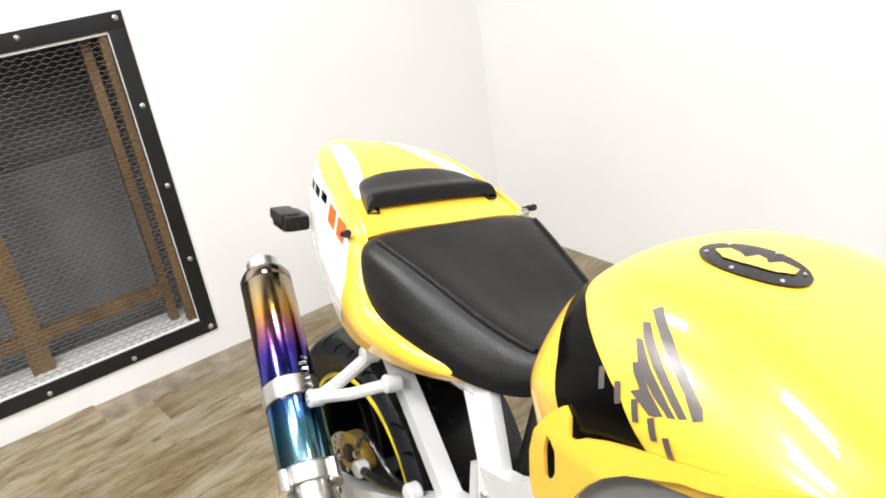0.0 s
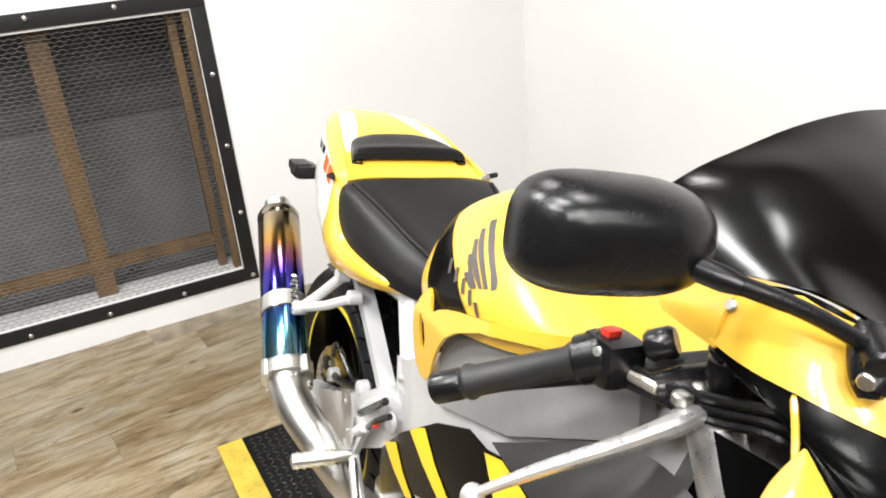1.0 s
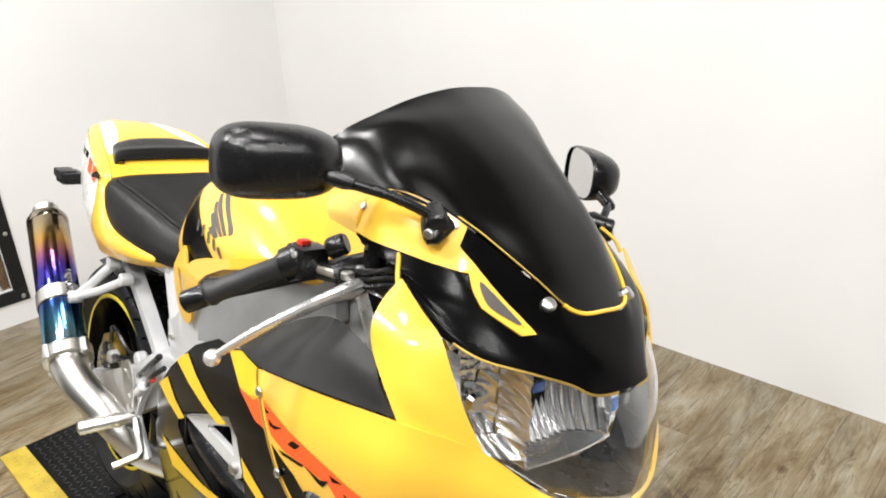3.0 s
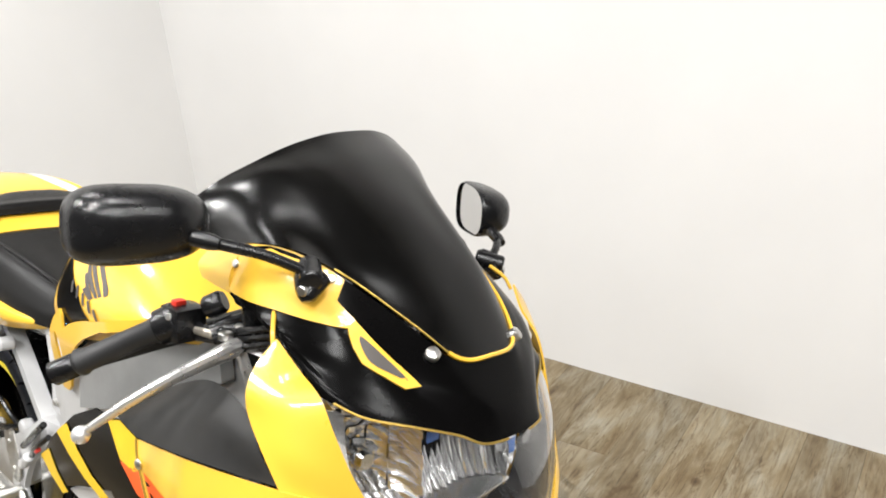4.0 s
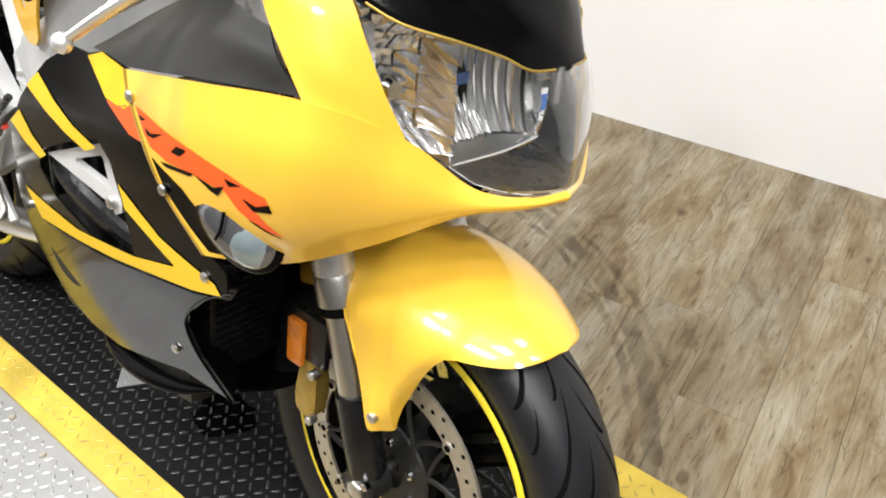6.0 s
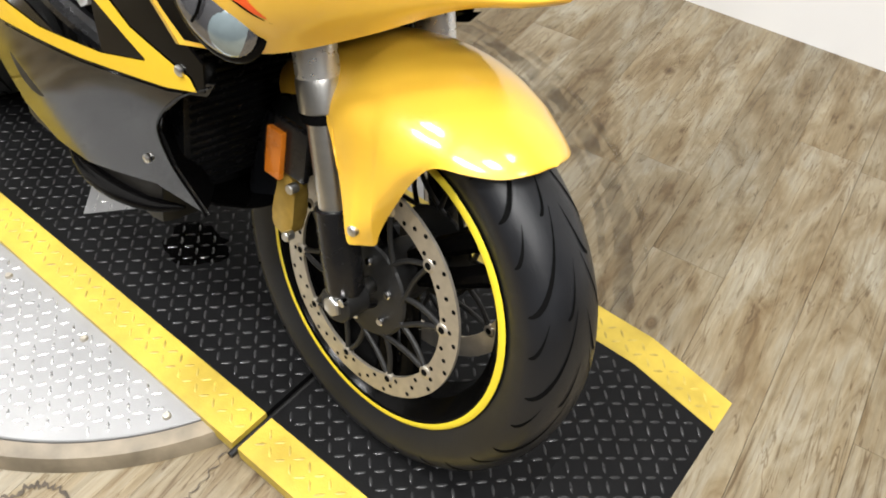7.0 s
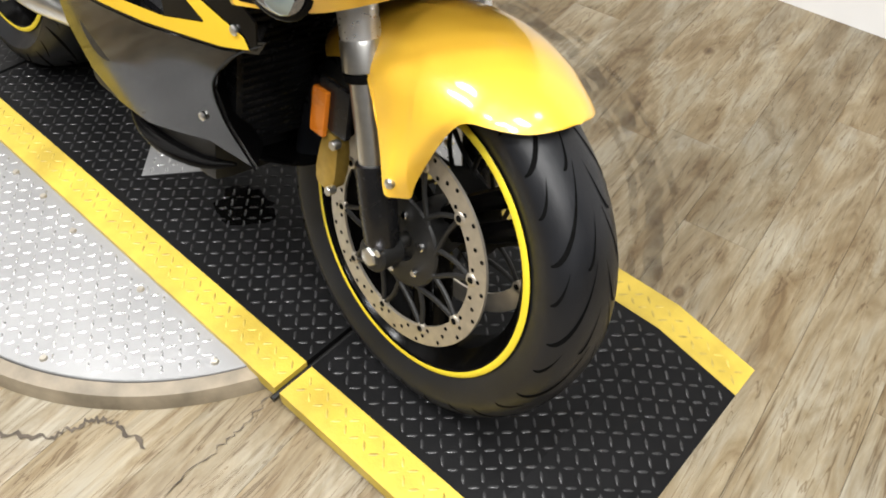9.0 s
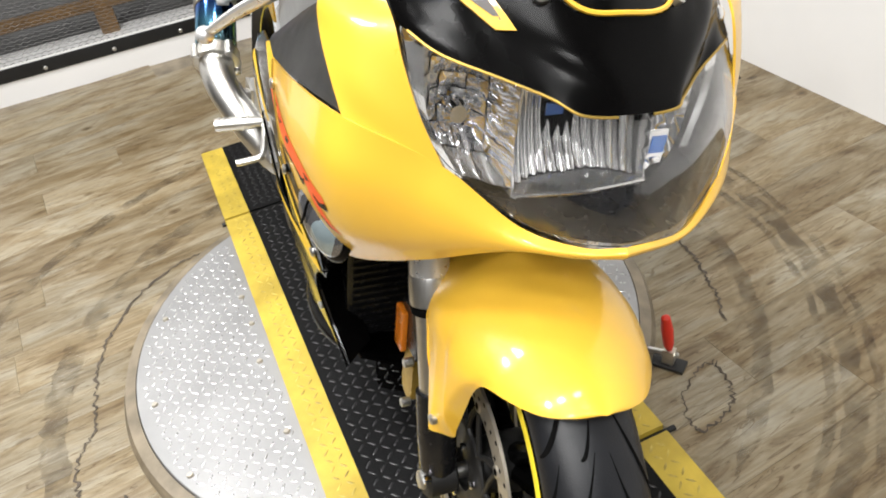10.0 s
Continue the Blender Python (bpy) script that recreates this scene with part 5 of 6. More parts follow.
for sg in (-1, 1):
    put = on_grid(side_grid(sg), "-y" if sg < 0 else "y")
    hole = zpoly((-0.575, 0.590), (-0.47, 0.640), (-0.36, 0.686), (-0.336, 0.665), (-0.330, 0.600), (-0.335, 0.520), (-0.45, 0.500), (-0.555, 0.522), (-0.590, 0.555))
    outline = zpoly((-0.276, 0.795), (-0.330, 0.800), (-0.368, 0.787), (-0.412, 0.784), (-0.489, 0.745), (-0.600, 0.662), (-0.690, 0.580), (-0.716, 0.520), (-0.700, 0.470), (-0.655, 0.431),
                    (-0.40, 0.487), (-0.20, 0.542), (-0.130, 0.570), (-0.125, 0.606), (-0.165, 0.632), (-0.208, 0.682), (-0.244, 0.722), (-0.262, 0.765))
    fair = part("mid_fairing", sheet_bm(outline, put, 0.009, 0.003, [hole], lift=-0.001), BLACK, bike, "gloss black middle fairing with yellow stripes")
    for poly, m, lab in ((((-0.672, 0.602), (-0.640, 0.622), (-0.615, 0.638), (-0.585, 0.610), (-0.545, 0.594), (-0.575, 0.577), (-0.625, 0.585)), DECAL, "yellow stripe"),
                         (((-0.562, 0.690), (-0.535, 0.710), (-0.515, 0.722), (-0.475, 0.698), (-0.425, 0.680), (-0.366, 0.672), (-0.400, 0.655), (-0.455, 0.660), (-0.510, 0.672)), DECAL, "yellow stripe"),
                         (((-0.700, 0.480), (-0.665, 0.435), (-0.40, 0.492), (-0.20, 0.545), (-0.142, 0.566), (-0.150, 0.580), (-0.25, 0.598), (-0.325, 0.640), (-0.325, 0.605), (-0.228, 0.565), (-0.335, 0.528), (-0.50, 0.492)), DECAL, "yellow wedge stripe"),
                         (((-0.366, 0.785), (-0.330, 0.799), (-0.278, 0.794), (-0.262, 0.762), (-0.285, 0.748), (-0.325, 0.748)), DECAL, "yellow corner panel"),
                         (((-0.325, 0.746), (-0.263, 0.757), (-0.247, 0.722), (-0.275, 0.722)), ORANGE, "orange graphic block")):
        part("stripe", sheet_bm(list(poly), put, 0.006, 0.0, lift=0.0004), m, fair, lab)
    low = zpoly((-0.716, 0.512), (-0.655, 0.427), (-0.40, 0.483), (-0.20, 0.538), (-0.128, 0.566), (-0.112, 0.588), (-0.132, 0.580), (-0.176, 0.542), (-0.226, 0.494), (-0.247, 0.455), (-0.236, 0.405), (-0.188, 0.352),
                (-0.30, 0.340), (-0.40, 0.300), (-0.50, 0.262), (-0.60, 0.248), (-0.70, 0.266), (-0.765, 0.330), (-0.775, 0.42), (-0.75, 0.48))
    belly = part("lower_fairing", sheet_bm(low, put, 0.009, 0.003, lift=-0.002), GREYGLOSS, bike, "black gloss lower fairing")
    for x, z in ((-0.166, 0.582), (-0.30, 0.385)):
        p, n = put(x, z)
        part("fairing_screw", rod_bm(p - n * 0.002, p + n * 0.004, 0.0068, 12, 0.0018), STEEL, belly)
    # return edge into the radiator duct
    duct_rows = [[put(x, z)[0] for x, z in ((-0.120, 0.580), (-0.176, 0.542), (-0.226, 0.494), (-0.247, 0.455), (-0.236, 0.405), (-0.188, 0.352))]]
    duct_rows.append([p + V(-0.05, -sg * 0.05, 0.0) for p in duct_rows[0]])
    part("duct_return", shell_bm(surface(duct_rows, 4, 24), 0.002, (-0.5, 0, 0.45)), BLACK, belly)
    # silver engine hanger in the opening
    frm = lambda u, v, w, s=sg: V(u, s * (0.214 + w), v)
    plate = [(-0.560, 0.590), (-0.352, 0.682), (-0.345, 0.660), (-0.368, 0.575), (-0.383, 0.566), (-0.397, 0.577)]
    hanger = part("engine_hanger", sheet_bm(plate, lambda u, v, s=sg: (V(u, s * 0.222, v), V(0, s, 0)), 0.008, 0.010, [[(-0.49, 0.606), (-0.405, 0.642), (-0.392, 0.60)]]), ALLOY, bike, "silver triangular engine hanger plate")
    part("hanger_bolt", rod_bm((-0.383, sg * 0.220, 0.585), (-0.383, sg * 0.231, 0.585), 0.009, 12, 0.002), STEEL, hanger)
    part("clutch_hose", tube_bm(catmull([(-0.60, sg * 0.19, 0.60), (-0.55, sg * 0.200, 0.555), (-0.46, sg * 0.196, 0.525), (-0.37, sg * 0.175, 0.495)], 16), 0.017, 10), SATIN, hanger, "thick black rubber hose")
    # dark intake insert above the fairing
    ins = [[(-0.372, -0.238, 0.792), (-0.325, -0.250, 0.800), (-0.272, -0.256, 0.800)], [(-0.200, -0.212, 0.888), (-0.180, -0.238, 0.862), (-0.140, -0.258, 0.826)], [(-0.078, -0.222, 0.888), (-0.044, -0.239, 0.868), (-0.008, -0.241, 0.845)]]
    g = surface([[V(p[0], -sg * p[1] * (1 if sg < 0 else NARROW), p[2]) for p in r] for r in ins], 22, 18)
    part("intake_cover", shell_bm(g, 0.003, (-0.2, 0, 0.75)), DUSTY, bike, "dusty matt black intake cover")
    # turn signal flush in the fairing: black recess, grey body, pearly lens
    def egg(rx, ry, rz, dx=0.0, dz=0.0):
        b = bmesh.new()
        bmesh.ops.create_uvsphere(b, u_segments=28, v_segments=16, radius=1)
        for v in b.verts:
            v.co = V(v.co.x * rx + dx, v.co.y * ry, v.co.z * rz * (1 + 0.22 * v.co.x) + dz)
        return b
    sig = part("front_signal", egg(0.052, 0.020, 0.033), SMOKECHROME, bike, "flush front turn signal with a pearly clear lens", basis=pose(-0.102, sg * (0.236 if sg < 0 else 0.211), 0.671, 8 * sg, 18, -16 * sg))
    part("signal_recess", egg(0.057, 0.012, 0.038), BLACK, sig, "black surround")
    part("signal_lens", egg(0.034, 0.0206, 0.0300, 0.014, -0.001), PEARL, sig, "pearly clear signal lens")
    part("lens_band", tube_bm([(-0.014, -0.0196 * (1 if sg < 0 else -1), 0.020), (-0.010, -0.0226 * (1 if sg < 0 else -1), 0.010), (-0.008, -0.0232 * (1 if sg < 0 else -1), 0.0), (-0.010, -0.0220 * (1 if sg < 0 else -1), -0.012)], 0.0018, 6), BLACK, sig)

# ----- engine, radiator, frame -----
eng = part("engine", box_bm((-0.74, -0.150, 0.22), (-0.34, 0.150, 0.66), 0.03), DARKMETAL, bike, "black engine block")
for k in range(7):
    part("engine_rib", box_bm((-0.70 + k * 0.05, -0.162, 0.36), (-0.685 + k * 0.05, 0.162, 0.60), 0.004), DARKMETAL, eng)
part("clutch_cover", rod_bm((-0.62, -0.150, 0.40), (-0.62, -0.182, 0.40), 0.080, 32, 0.010), DARKMETAL, eng)
part("sump", box_bm((-0.66, -0.10, 0.235), (-0.40, 0.10, 0.27), 0.015), DARKMETAL, eng)
rad = part("radiator", box_bm((-0.300, -0.165, 0.34), (-0.262, 0.165, 0.66), 0.008), SATIN, bike, "black radiator")
for k in range(24):
    part("fin", box_bm((-0.261, -0.155, 0.352 + k * 0.0125), (-0.2595, 0.155, 0.356 + k * 0.0125)), GROOVE, rad)
part("inner_cowl", shell_bm(surface([[V(-0.05, y, z) for y, z in ((-0.19, 0.70), (-0.12, 0.66), (0.12, 0.66), (0.19, 0.70))], [V(-0.18, y, z) for y, z in ((-0.20, 0.64), (-0.12, 0.62), (0.12, 0.62), (0.20, 0.64))], [V(-0.30, y, z) for y, z in ((-0.20, 0.68), (-0.12, 0.67), (0.12, 0.67), (0.20, 0.68))]], 8, 12), 0.003, (-0.2, 0, 0.9)), SATIN, bike)
part("belly_pan", shell_bm(surface([[V(-0.20, y, z) for y, z in ((-0.160, 0.352), (-0.07, 0.315), (0.07, 0.315), (0.160, 0.352))], [V(-0.45, y, z) for y, z in ((-0.156, 0.292), (-0.08, 0.238), (0.08, 0.238), (0.156, 0.292))], [V(-0.72, y, z) for y, z in ((-0.150, 0.288), (-0.08, 0.228), (0.08, 0.228), (0.150, 0.288))]], 16, 20), 0.003, (-0.45, 0, 0.5)), BLACK, bike, "gloss black belly pan")
part("belly_scoop", tube_bm(catmull([(-0.617, -0.138, 0.228), (-0.54, -0.156, 0.226), (-0.45, -0.160, 0.236), (-0.36, -0.154, 0.258), (-0.29, -0.145, 0.290)], 12), [0.003, 0.008, 0.011, 0.013, 0.015, 0.016, 0.016, 0.015, 0.014, 0.012, 0.010, 0.007, 0.003], 12, flat=0.6), BLACK, bike, "gloss black lower scoop")
for sg in (-1, 1):
    spar = [(-0.235, 0.880), (-0.250, 0.790), (-0.42, 0.720), (-0.60, 0.620), (-0.70, 0.530), (-0.80, 0.500), (-0.865, 0.545), (-0.850, 0.640), (-0.74, 0.690), (-0.58, 0.790), (-0.42, 0.870), (-0.32, 0.905)]
    put_f = lambda u, v, s=sg: (V(u, s * (0.178 - 0.35 * max(0, u + 0.42) - 0.25 * max(0, -0.70 - u) - 0.10 * abs(v - 0.72)), v), V(0, s, 0.15).normalized())
    fr = part("frame_spar", sheet_bm(spar, put_f, 0.012, 0.030), ALLOY, bike, "silver painted twin-spar frame side")
    part("pivot_cap", rod_bm((-0.80, sg * 0.148, 0.545), (-0.80, sg * 0.160, 0.545), 0.018, 20, 0.004), ALLOY, fr)
    # seat rail plates
    rail = part("seat_rail", prism_bm([(-0.900, 0.742), (-0.838, 0.752), (-0.770, 0.660), (-0.760, 0.610), (-0.810, 0.612), (-0.822, 0.660)], lambda u, v, w, s=sg: V(u, s * (0.108 + 0.2 * (0.74 - v) + w), v), 0.016, 0.003), ALLOY, bike, "silver cast seat rail")
    for p in ((-0.795, 0.628), (-0.775, 0.632)):
        part("rail_bolt", rod_bm((p[0], sg * 0.142, p[1]), (p[0], sg * 0.152, p[1]), 0.006, 10, 0.001), STEEL, rail)
    part("rail_tube", tube_bm([(-1.120, sg * 0.108, 0.690), (-1.03, sg * 0.112, 0.628), (-0.93, sg * 0.116, 0.552), (-0.85, sg * 0.120, 0.498)], 0.0200, 4), ALLOY, rail, "silver square seat stay")
    part("rail_top", tube_bm([(-1.25, sg * 0.09, 0.735), (-1.05, sg * 0.105, 0.715), (-0.86, sg * 0.115, 0.735)], 0.014, 10), ALLOY, rail)

# rear suspension
for sg in (-1, 1):
    arm = part("swingarm", prism_bm([(-0.80, 0.575), (-0.79, 0.50), (-1.02, 0.352), (-1.24, 0.272), (-1.325, 0.285), (-1.325, 0.340), (-1.20, 0.385), (-1.02, 0.470), (-0.90, 0.555)], lambda u, v, w, s=sg: V(u, s * (0.104 + w), v), 0.034, 0.006), ALLOY, bike, "silver aluminium swingarm")
    part("axle_block", box_bm((-1.335, min(sg * 0.136, sg * 0.148), 0.285), (-1.245, max(sg * 0.136, sg * 0.148), 0.338), 0.004), STEEL, arm)
    part("axle_nut", rod_bm((-1.28, sg * 0.146, 0.312), (-1.28, sg * 0.165, 0.312), 0.017, 6, 0.003), STEEL, arm)
rc = part("rear_caliper", prism_bm(rounded([(-1.275, 0.400), (-1.262, 0.452), (-1.225, 0.468), (-1.190, 0.458), (-1.178, 0.425), (-1.205, 0.405), (-1.240, 0.392)], 3), lambda u, v, w: V(u, -0.092 - w, v), 0.026, 0.005), GOLD, bike, "gold rear brake caliper")
part("piston_cover", rod_bm((-1.228, -0.118, 0.432), (-1.228, -0.127, 0.432), 0.017, 18, 0.003), DARKMETAL, rc)
for bx, bz in ((-1.258, 0.408), (-1.196, 0.448)):
    part("caliper_bolt", rod_bm((bx, -0.118, bz), (bx, -0.128, bz), 0.0065, 8, 0.001), STEEL, rc)
part("rear_hose", tube_bm(catmull([(-1.20, -0.12, 0.46), (-1.14, -0.135, 0.52), (-1.06, -0.13, 0.49), (-1.0, -0.13, 0.50)], 12), 0.005, 8), SATIN, rc)
hug = surface([[V(-1.28 + 0.335 * math.cos(radians(a)), y, 0.312 + (0.335 - abs(y) * 0.25) * math.sin(radians(a))) for y in (-0.10, -0.05, 0.05, 0.10)] for a in (25, 50, 75, 100)], 14, 10)
part("rear_hugger", shell_bm(hug, 0.003, (-1.28, 0, 0.312)), SATIN, bike, "black rear wheel hugger")
part("shock_absorber", tube_bm([(-0.90, 0, 0.42), (-0.88, 0, 0.50), (-0.86, 0, 0.60), (-0.84, 0, 0.70)], 0.032, 14), DARKMETAL, bike)
part("rear_brake_hose", tube_bm(catmull([(-1.170, -0.125, 0.434), (-1.11, -0.135, 0.455), (-1.06, -0.135, 0.473), (-0.997, -0.128, 0.498)], 10), 0.008, 10), SATIN, rc)
for p in ((-1.172, -0.125, 0.434), (-0.997, -0.128, 0.498)):
    part("hose_clip", rod_bm(V(*p) + V(0, 0.012, 0), V(*p) + V(0, -0.012, 0), 0.0155, 14, 0.004), ALLOY, rc)

# foot controls
rs = part("footrest_bracket", prism_bm(rounded([(-0.990, 0.398), (-0.962, 0.432), (-0.925, 0.498), (-0.880, 0.548), (-0.835, 0.562), (-0.845, 0.515), (-0.893, 0.474), (-0.930, 0.405), (-0.955, 0.368), (-0.985, 0.372)], 2), lambda u, v, w: V(u, -0.150 - w, v), 0.012, 0.003), ALLOY, bike, "silver footrest bracket")
part("lower_strut", tube_bm([(-0.945, -0.156, 0.400), (-0.910, -0.158, 0.365), (-0.872, -0.160, 0.328)], 0.0085, 8), ALLOY, rs)
peg = part("footpeg", tube_bm([(-0.935, -0.165, 0.398), (-0.94, -0.195, 0.396), (-0.950, -0.235, 0.392), (-0.958, -0.268, 0.388), (-0.958, -0.270, 0.388)], [0.010, 0.0135, 0.0145, 0.0145, 0.010], 14), STEEL, rs, "ribbed alloy footpeg")
for k in range(6):
    part("peg_rib", rod_bm((-0.941 - 0.0028 * k, -0.198 - 0.012 * k, 0.3958 - 0.0012 * k), (-0.942 - 0.0028 * k, -0.202 - 0.012 * k, 0.3955 - 0.0012 * k), 0.016, 14), STEEL, peg)
part("brake_pedal", tube_bm(catmull([(-0.92, -0.168, 0.40), (-0.88, -0.178, 0.385), (-0.835, -0.190, 0.372), (-0.832, -0.202, 0.366), (-0.836, -0.245, 0.357)], 14), 0.0075, 10), STEEL, rs, "alloy brake pedal")
part("heel_guard", prism_bm(rounded([(-1.002, 0.492), (-0.990, 0.502), (-0.955, 0.515), (-0.926, 0.452), (-0.936, 0.415), (-0.965, 0.418)], 3), lambda u, v, w: V(u, -0.166 - w, v), 0.003), STEEL, rs, "polished heel plate")
for hx, hz in ((-0.975, 0.488), (-0.952, 0.440)):
    part("plate_screw", rod_bm((hx, -0.168, hz), (hx, -0.173, hz), 0.0045, 8, 0.001), STEEL, rs)
part("brake_cylinder", rod_bm((-0.892, -0.172, 0.511), (-0.790, -0.172, 0.593), 0.0065, 12, 0.002), SATIN, rs)
part("cylinder_body", rod_bm((-0.900, -0.172, 0.470), (-0.865, -0.172, 0.500), 0.010, 12, 0.002), ALLOY, rs)
part("brake_reservoir_hose", tube_bm(catmull([(-0.852, -0.172, 0.508), (-0.81, -0.178, 0.545), (-0.769, -0.172, 0.577)], 8), 0.0055, 8), SATIN, rs)
part("brake_switch_cap", rod_bm((-0.818, -0.176, 0.531), (-0.808, -0.176, 0.539), 0.0048, 10, 0.001), RED, rs, "small red cap")
part("rider_peg", tube_bm([(-0.935, 0.165, 0.398), (-0.95, 0.235, 0.392), (-0.958, 0.27, 0.388)], 0.014, 12), STEEL, rs)

# ----- exhaust -----
ca, cb = V(-1.130, -0.236, 0.470), V(-1.478, -0.180, 0.712)
axis = (cb - ca).normalized()
sx = axis.cross(V(0, 1, 0)).normalized()
sy = axis.cross(sx)
ex_m = Matrix(((sx.x, sy.x, axis.x, ca.x), (sx.y, sy.y, axis.y, ca.y), (sx.z, sy.z, axis.z, ca.z), (0, 0, 0, 1))) @ Matrix.Diagonal((0.88, 0.88, 0.955, 1))
b = tube_bm([(0, 0, 0.012), (0, 0, 0.02), (0, 0, 0.40), (0, 0, 0.408)], [0.047, 0.0525, 0.0525, 0.047], 48)
muff = part("muffler", b, TITAN, bike, "heat-tinted blue and gold titanium muffler", basis=ex_m)
part("clamp_band", tube_bm([(0, 0, 0.142), (0, 0, 0.143), (0, 0, 0.178), (0, 0, 0.179)], [0.0528, 0.0555, 0.0555, 0.0528], 48, caps=False), STEEL, muff, "brushed steel band")
part("rubber_strip", tube_bm([(0, 0, 0.138), (0, 0, 0.182)], 0.0533, 48, caps=False), SATIN, muff)
part("end_ring", tube_bm([(0, 0, 0.398), (0, 0, 0.412), (0, 0, 0.424), (0, 0, 0.428), (0, 0, 0.426), (0, 0, 0.40)], [0.0528, 0.0528, 0.046, 0.036, 0.033, 0.031], 48, caps=False), TITAN, muff, "spun titanium end cap")
part("outlet", tube_bm([(0, 0, 0.36), (0, 0, 0.43), (0, 0, 0.452), (0, 0, 0.4525), (0, 0, 0.44), (0, 0, 0.37)], [0.032, 0.032, 0.033, 0.030, 0.029, 0.029], 32, caps=False), STEEL, muff)
part("outlet_bore", tube_bm([(0, 0, 0.405), (0, 0, 0.406)], 0.029, 24), GROOVE, muff)
part("inlet_flange", tube_bm([(0, 0, -0.012), (0, 0, -0.011), (0, 0, 0.016), (0, 0, 0.022)], [0.050, 0.0585, 0.0585, 0.053], 48), STEEL, muff, "steel inlet flange with bolts")
for k in range(4):
    a = math.pi / 2 * k + 0.5
    part("flange_lug", rod_bm((0.060 * math.cos(a), 0.060 * math.sin(a), -0.020), (0.060 * math.cos(a), 0.060 * math.sin(a), 0.018), 0.0105, 10, 0.002), STEEL, muff)
part("maker_badge", sheet_bm(rounded([(-0.016, 0.315), (0.016, 0.315), (0.018, 0.36), (0.0, 0.385), (-0.018, 0.36)], 5), lambda u, v: ((V(0.0533 * math.sin(u / 0.0525 + 2.3), 0.0533 * math.cos(u / 0.0525 + 2.3), v)), V(math.sin(u / 0.0525 + 2.3), math.cos(u / 0.0525 + 2.3), 0)), 0.006, 0.0, lift=0.0005), STICKER, muff, "dark oval badge with plain bars")
for k in range(4):
    part("badge_bar", sheet_bm([(-0.009, 0.322 + k * 0.011), (0.009, 0.322 + k * 0.011), (0.009, 0.327 + k * 0.011), (-0.009, 0.327 + k * 0.011)], lambda u, v: ((V(0.0533 * math.sin(u / 0.0525 + 2.3), 0.0533 * math.cos(u / 0.0525 + 2.3), v)), V(math.sin(u / 0.0525 + 2.3), math.cos(u / 0.0525 + 2.3), 0)), 0.004, 0.0, lift=0.001), WHITE, muff)
link = part("link_pipe", tube_bm(catmull([ca + axis * 0.0, ca - axis * 0.03, V(-1.050, -0.235, 0.432), V(-0.997, -0.215, 0.402), V(-0.955, -0.188, 0.360), V(-0.925, -0.150, 0.310), V(-0.88, -0.08, 0.27), V(-0.80, -0.02, 0.24)], 30), [0.040 - 0.0005 * k for k in range(31)], 24), STEEL, bike, "brushed steel exhaust link pipe")
part("pipe_seam", tube_bm(catmull([V(-1.055, -0.200, 0.440), V(-1.00, -0.180, 0.410), V(-0.955, -0.153, 0.360)], 10), 0.003, 6), STEEL, link)
hb = V(-1.172, -0.205, 0.592)
yoke = part("exhaust_hanger", tube_bm([(-1.110, -0.142, 0.682), (-1.14, -0.178, 0.632), hb], 0.0105, 10), ALLOY, bike, "silver forked exhaust hanger")
part("hanger_arm", tube_bm([(-1.042, -0.140, 0.664), (-1.11, -0.175, 0.622), hb], 0.0095, 10), ALLOY, yoke)
for p in ((-1.110, -0.142, 0.682), (-1.042, -0.140, 0.664), tuple(hb)):
    part("hanger_bolt", rod_bm(V(*p) + V(0, 0.012, 0), V(*p) + V(-0.003, -0.016, 0), 0.014, 14, 0.003), ALLOY, yoke)
sp = [hb + axis * (0.085 * t / 60 - 0.01) + sx * (0.0065 * math.cos(t * 0.9)) + V(0, -0.010, 0) + V(0, 0.0065, 0) * math.sin(t * 0.9) for t in range(61)]
part("hanger_spring", tube_bm(sp, 0.0022, 6), CHROME, yoke, "coiled steel retaining spring")

# ----- tank, side cover, seat, tail -----
tank_sec = [(-0.728, ((0.112, 0.785), (0.120, 0.832), (0.092, 0.866), (0.048, 0.880), (0, 0.884))), (-0.702, ((0.158, 0.788), (0.170, 0.848), (0.132, 0.912), (0.070, 0.940), (0, 0.946))),
            (-0.645, ((0.186, 0.800), (0.199, 0.870), (0.160, 0.950), (0.085, 0.983), (0, 0.990))), (-0.550, ((0.196, 0.830), (0.206, 0.894), (0.168, 0.961), (0.090, 0.993), (0, 0.999))),
            (-0.450, ((0.194, 0.855), (0.202, 0.903), (0.160, 0.953), (0.090, 0.974), (0, 0.978))), (-0.360, ((0.178, 0.880), (0.184, 0.903), (0.144, 0.930), (0.080, 0.942), (0, 0.946))),
            (-0.290, ((0.140, 0.885), (0.142, 0.896), (0.113, 0.914), (0.060, 0.922), (0, 0.926))), (-0.262, ((0.10, 0.875), (0.104, 0.90), (0.08, 0.92), (0.04, 0.928), (0, 0.930)))]
tank_rows = [[V(x, -y, z) for y, z in s] + [V(x, y, z) for y, z in reversed(s[:-1])] for x, s in tank_sec]
tank_grid = surface(tank_rows, 56, 56)
tank = part("fuel_tank", shell_bm(tank_grid, 0.004, (-0.55, 0, 0.80)), YELLOW, bike, "glossy yellow fuel tank")
put_r = on_grid(tank_grid, "-y")
put_t = on_grid(tank_grid, "z")
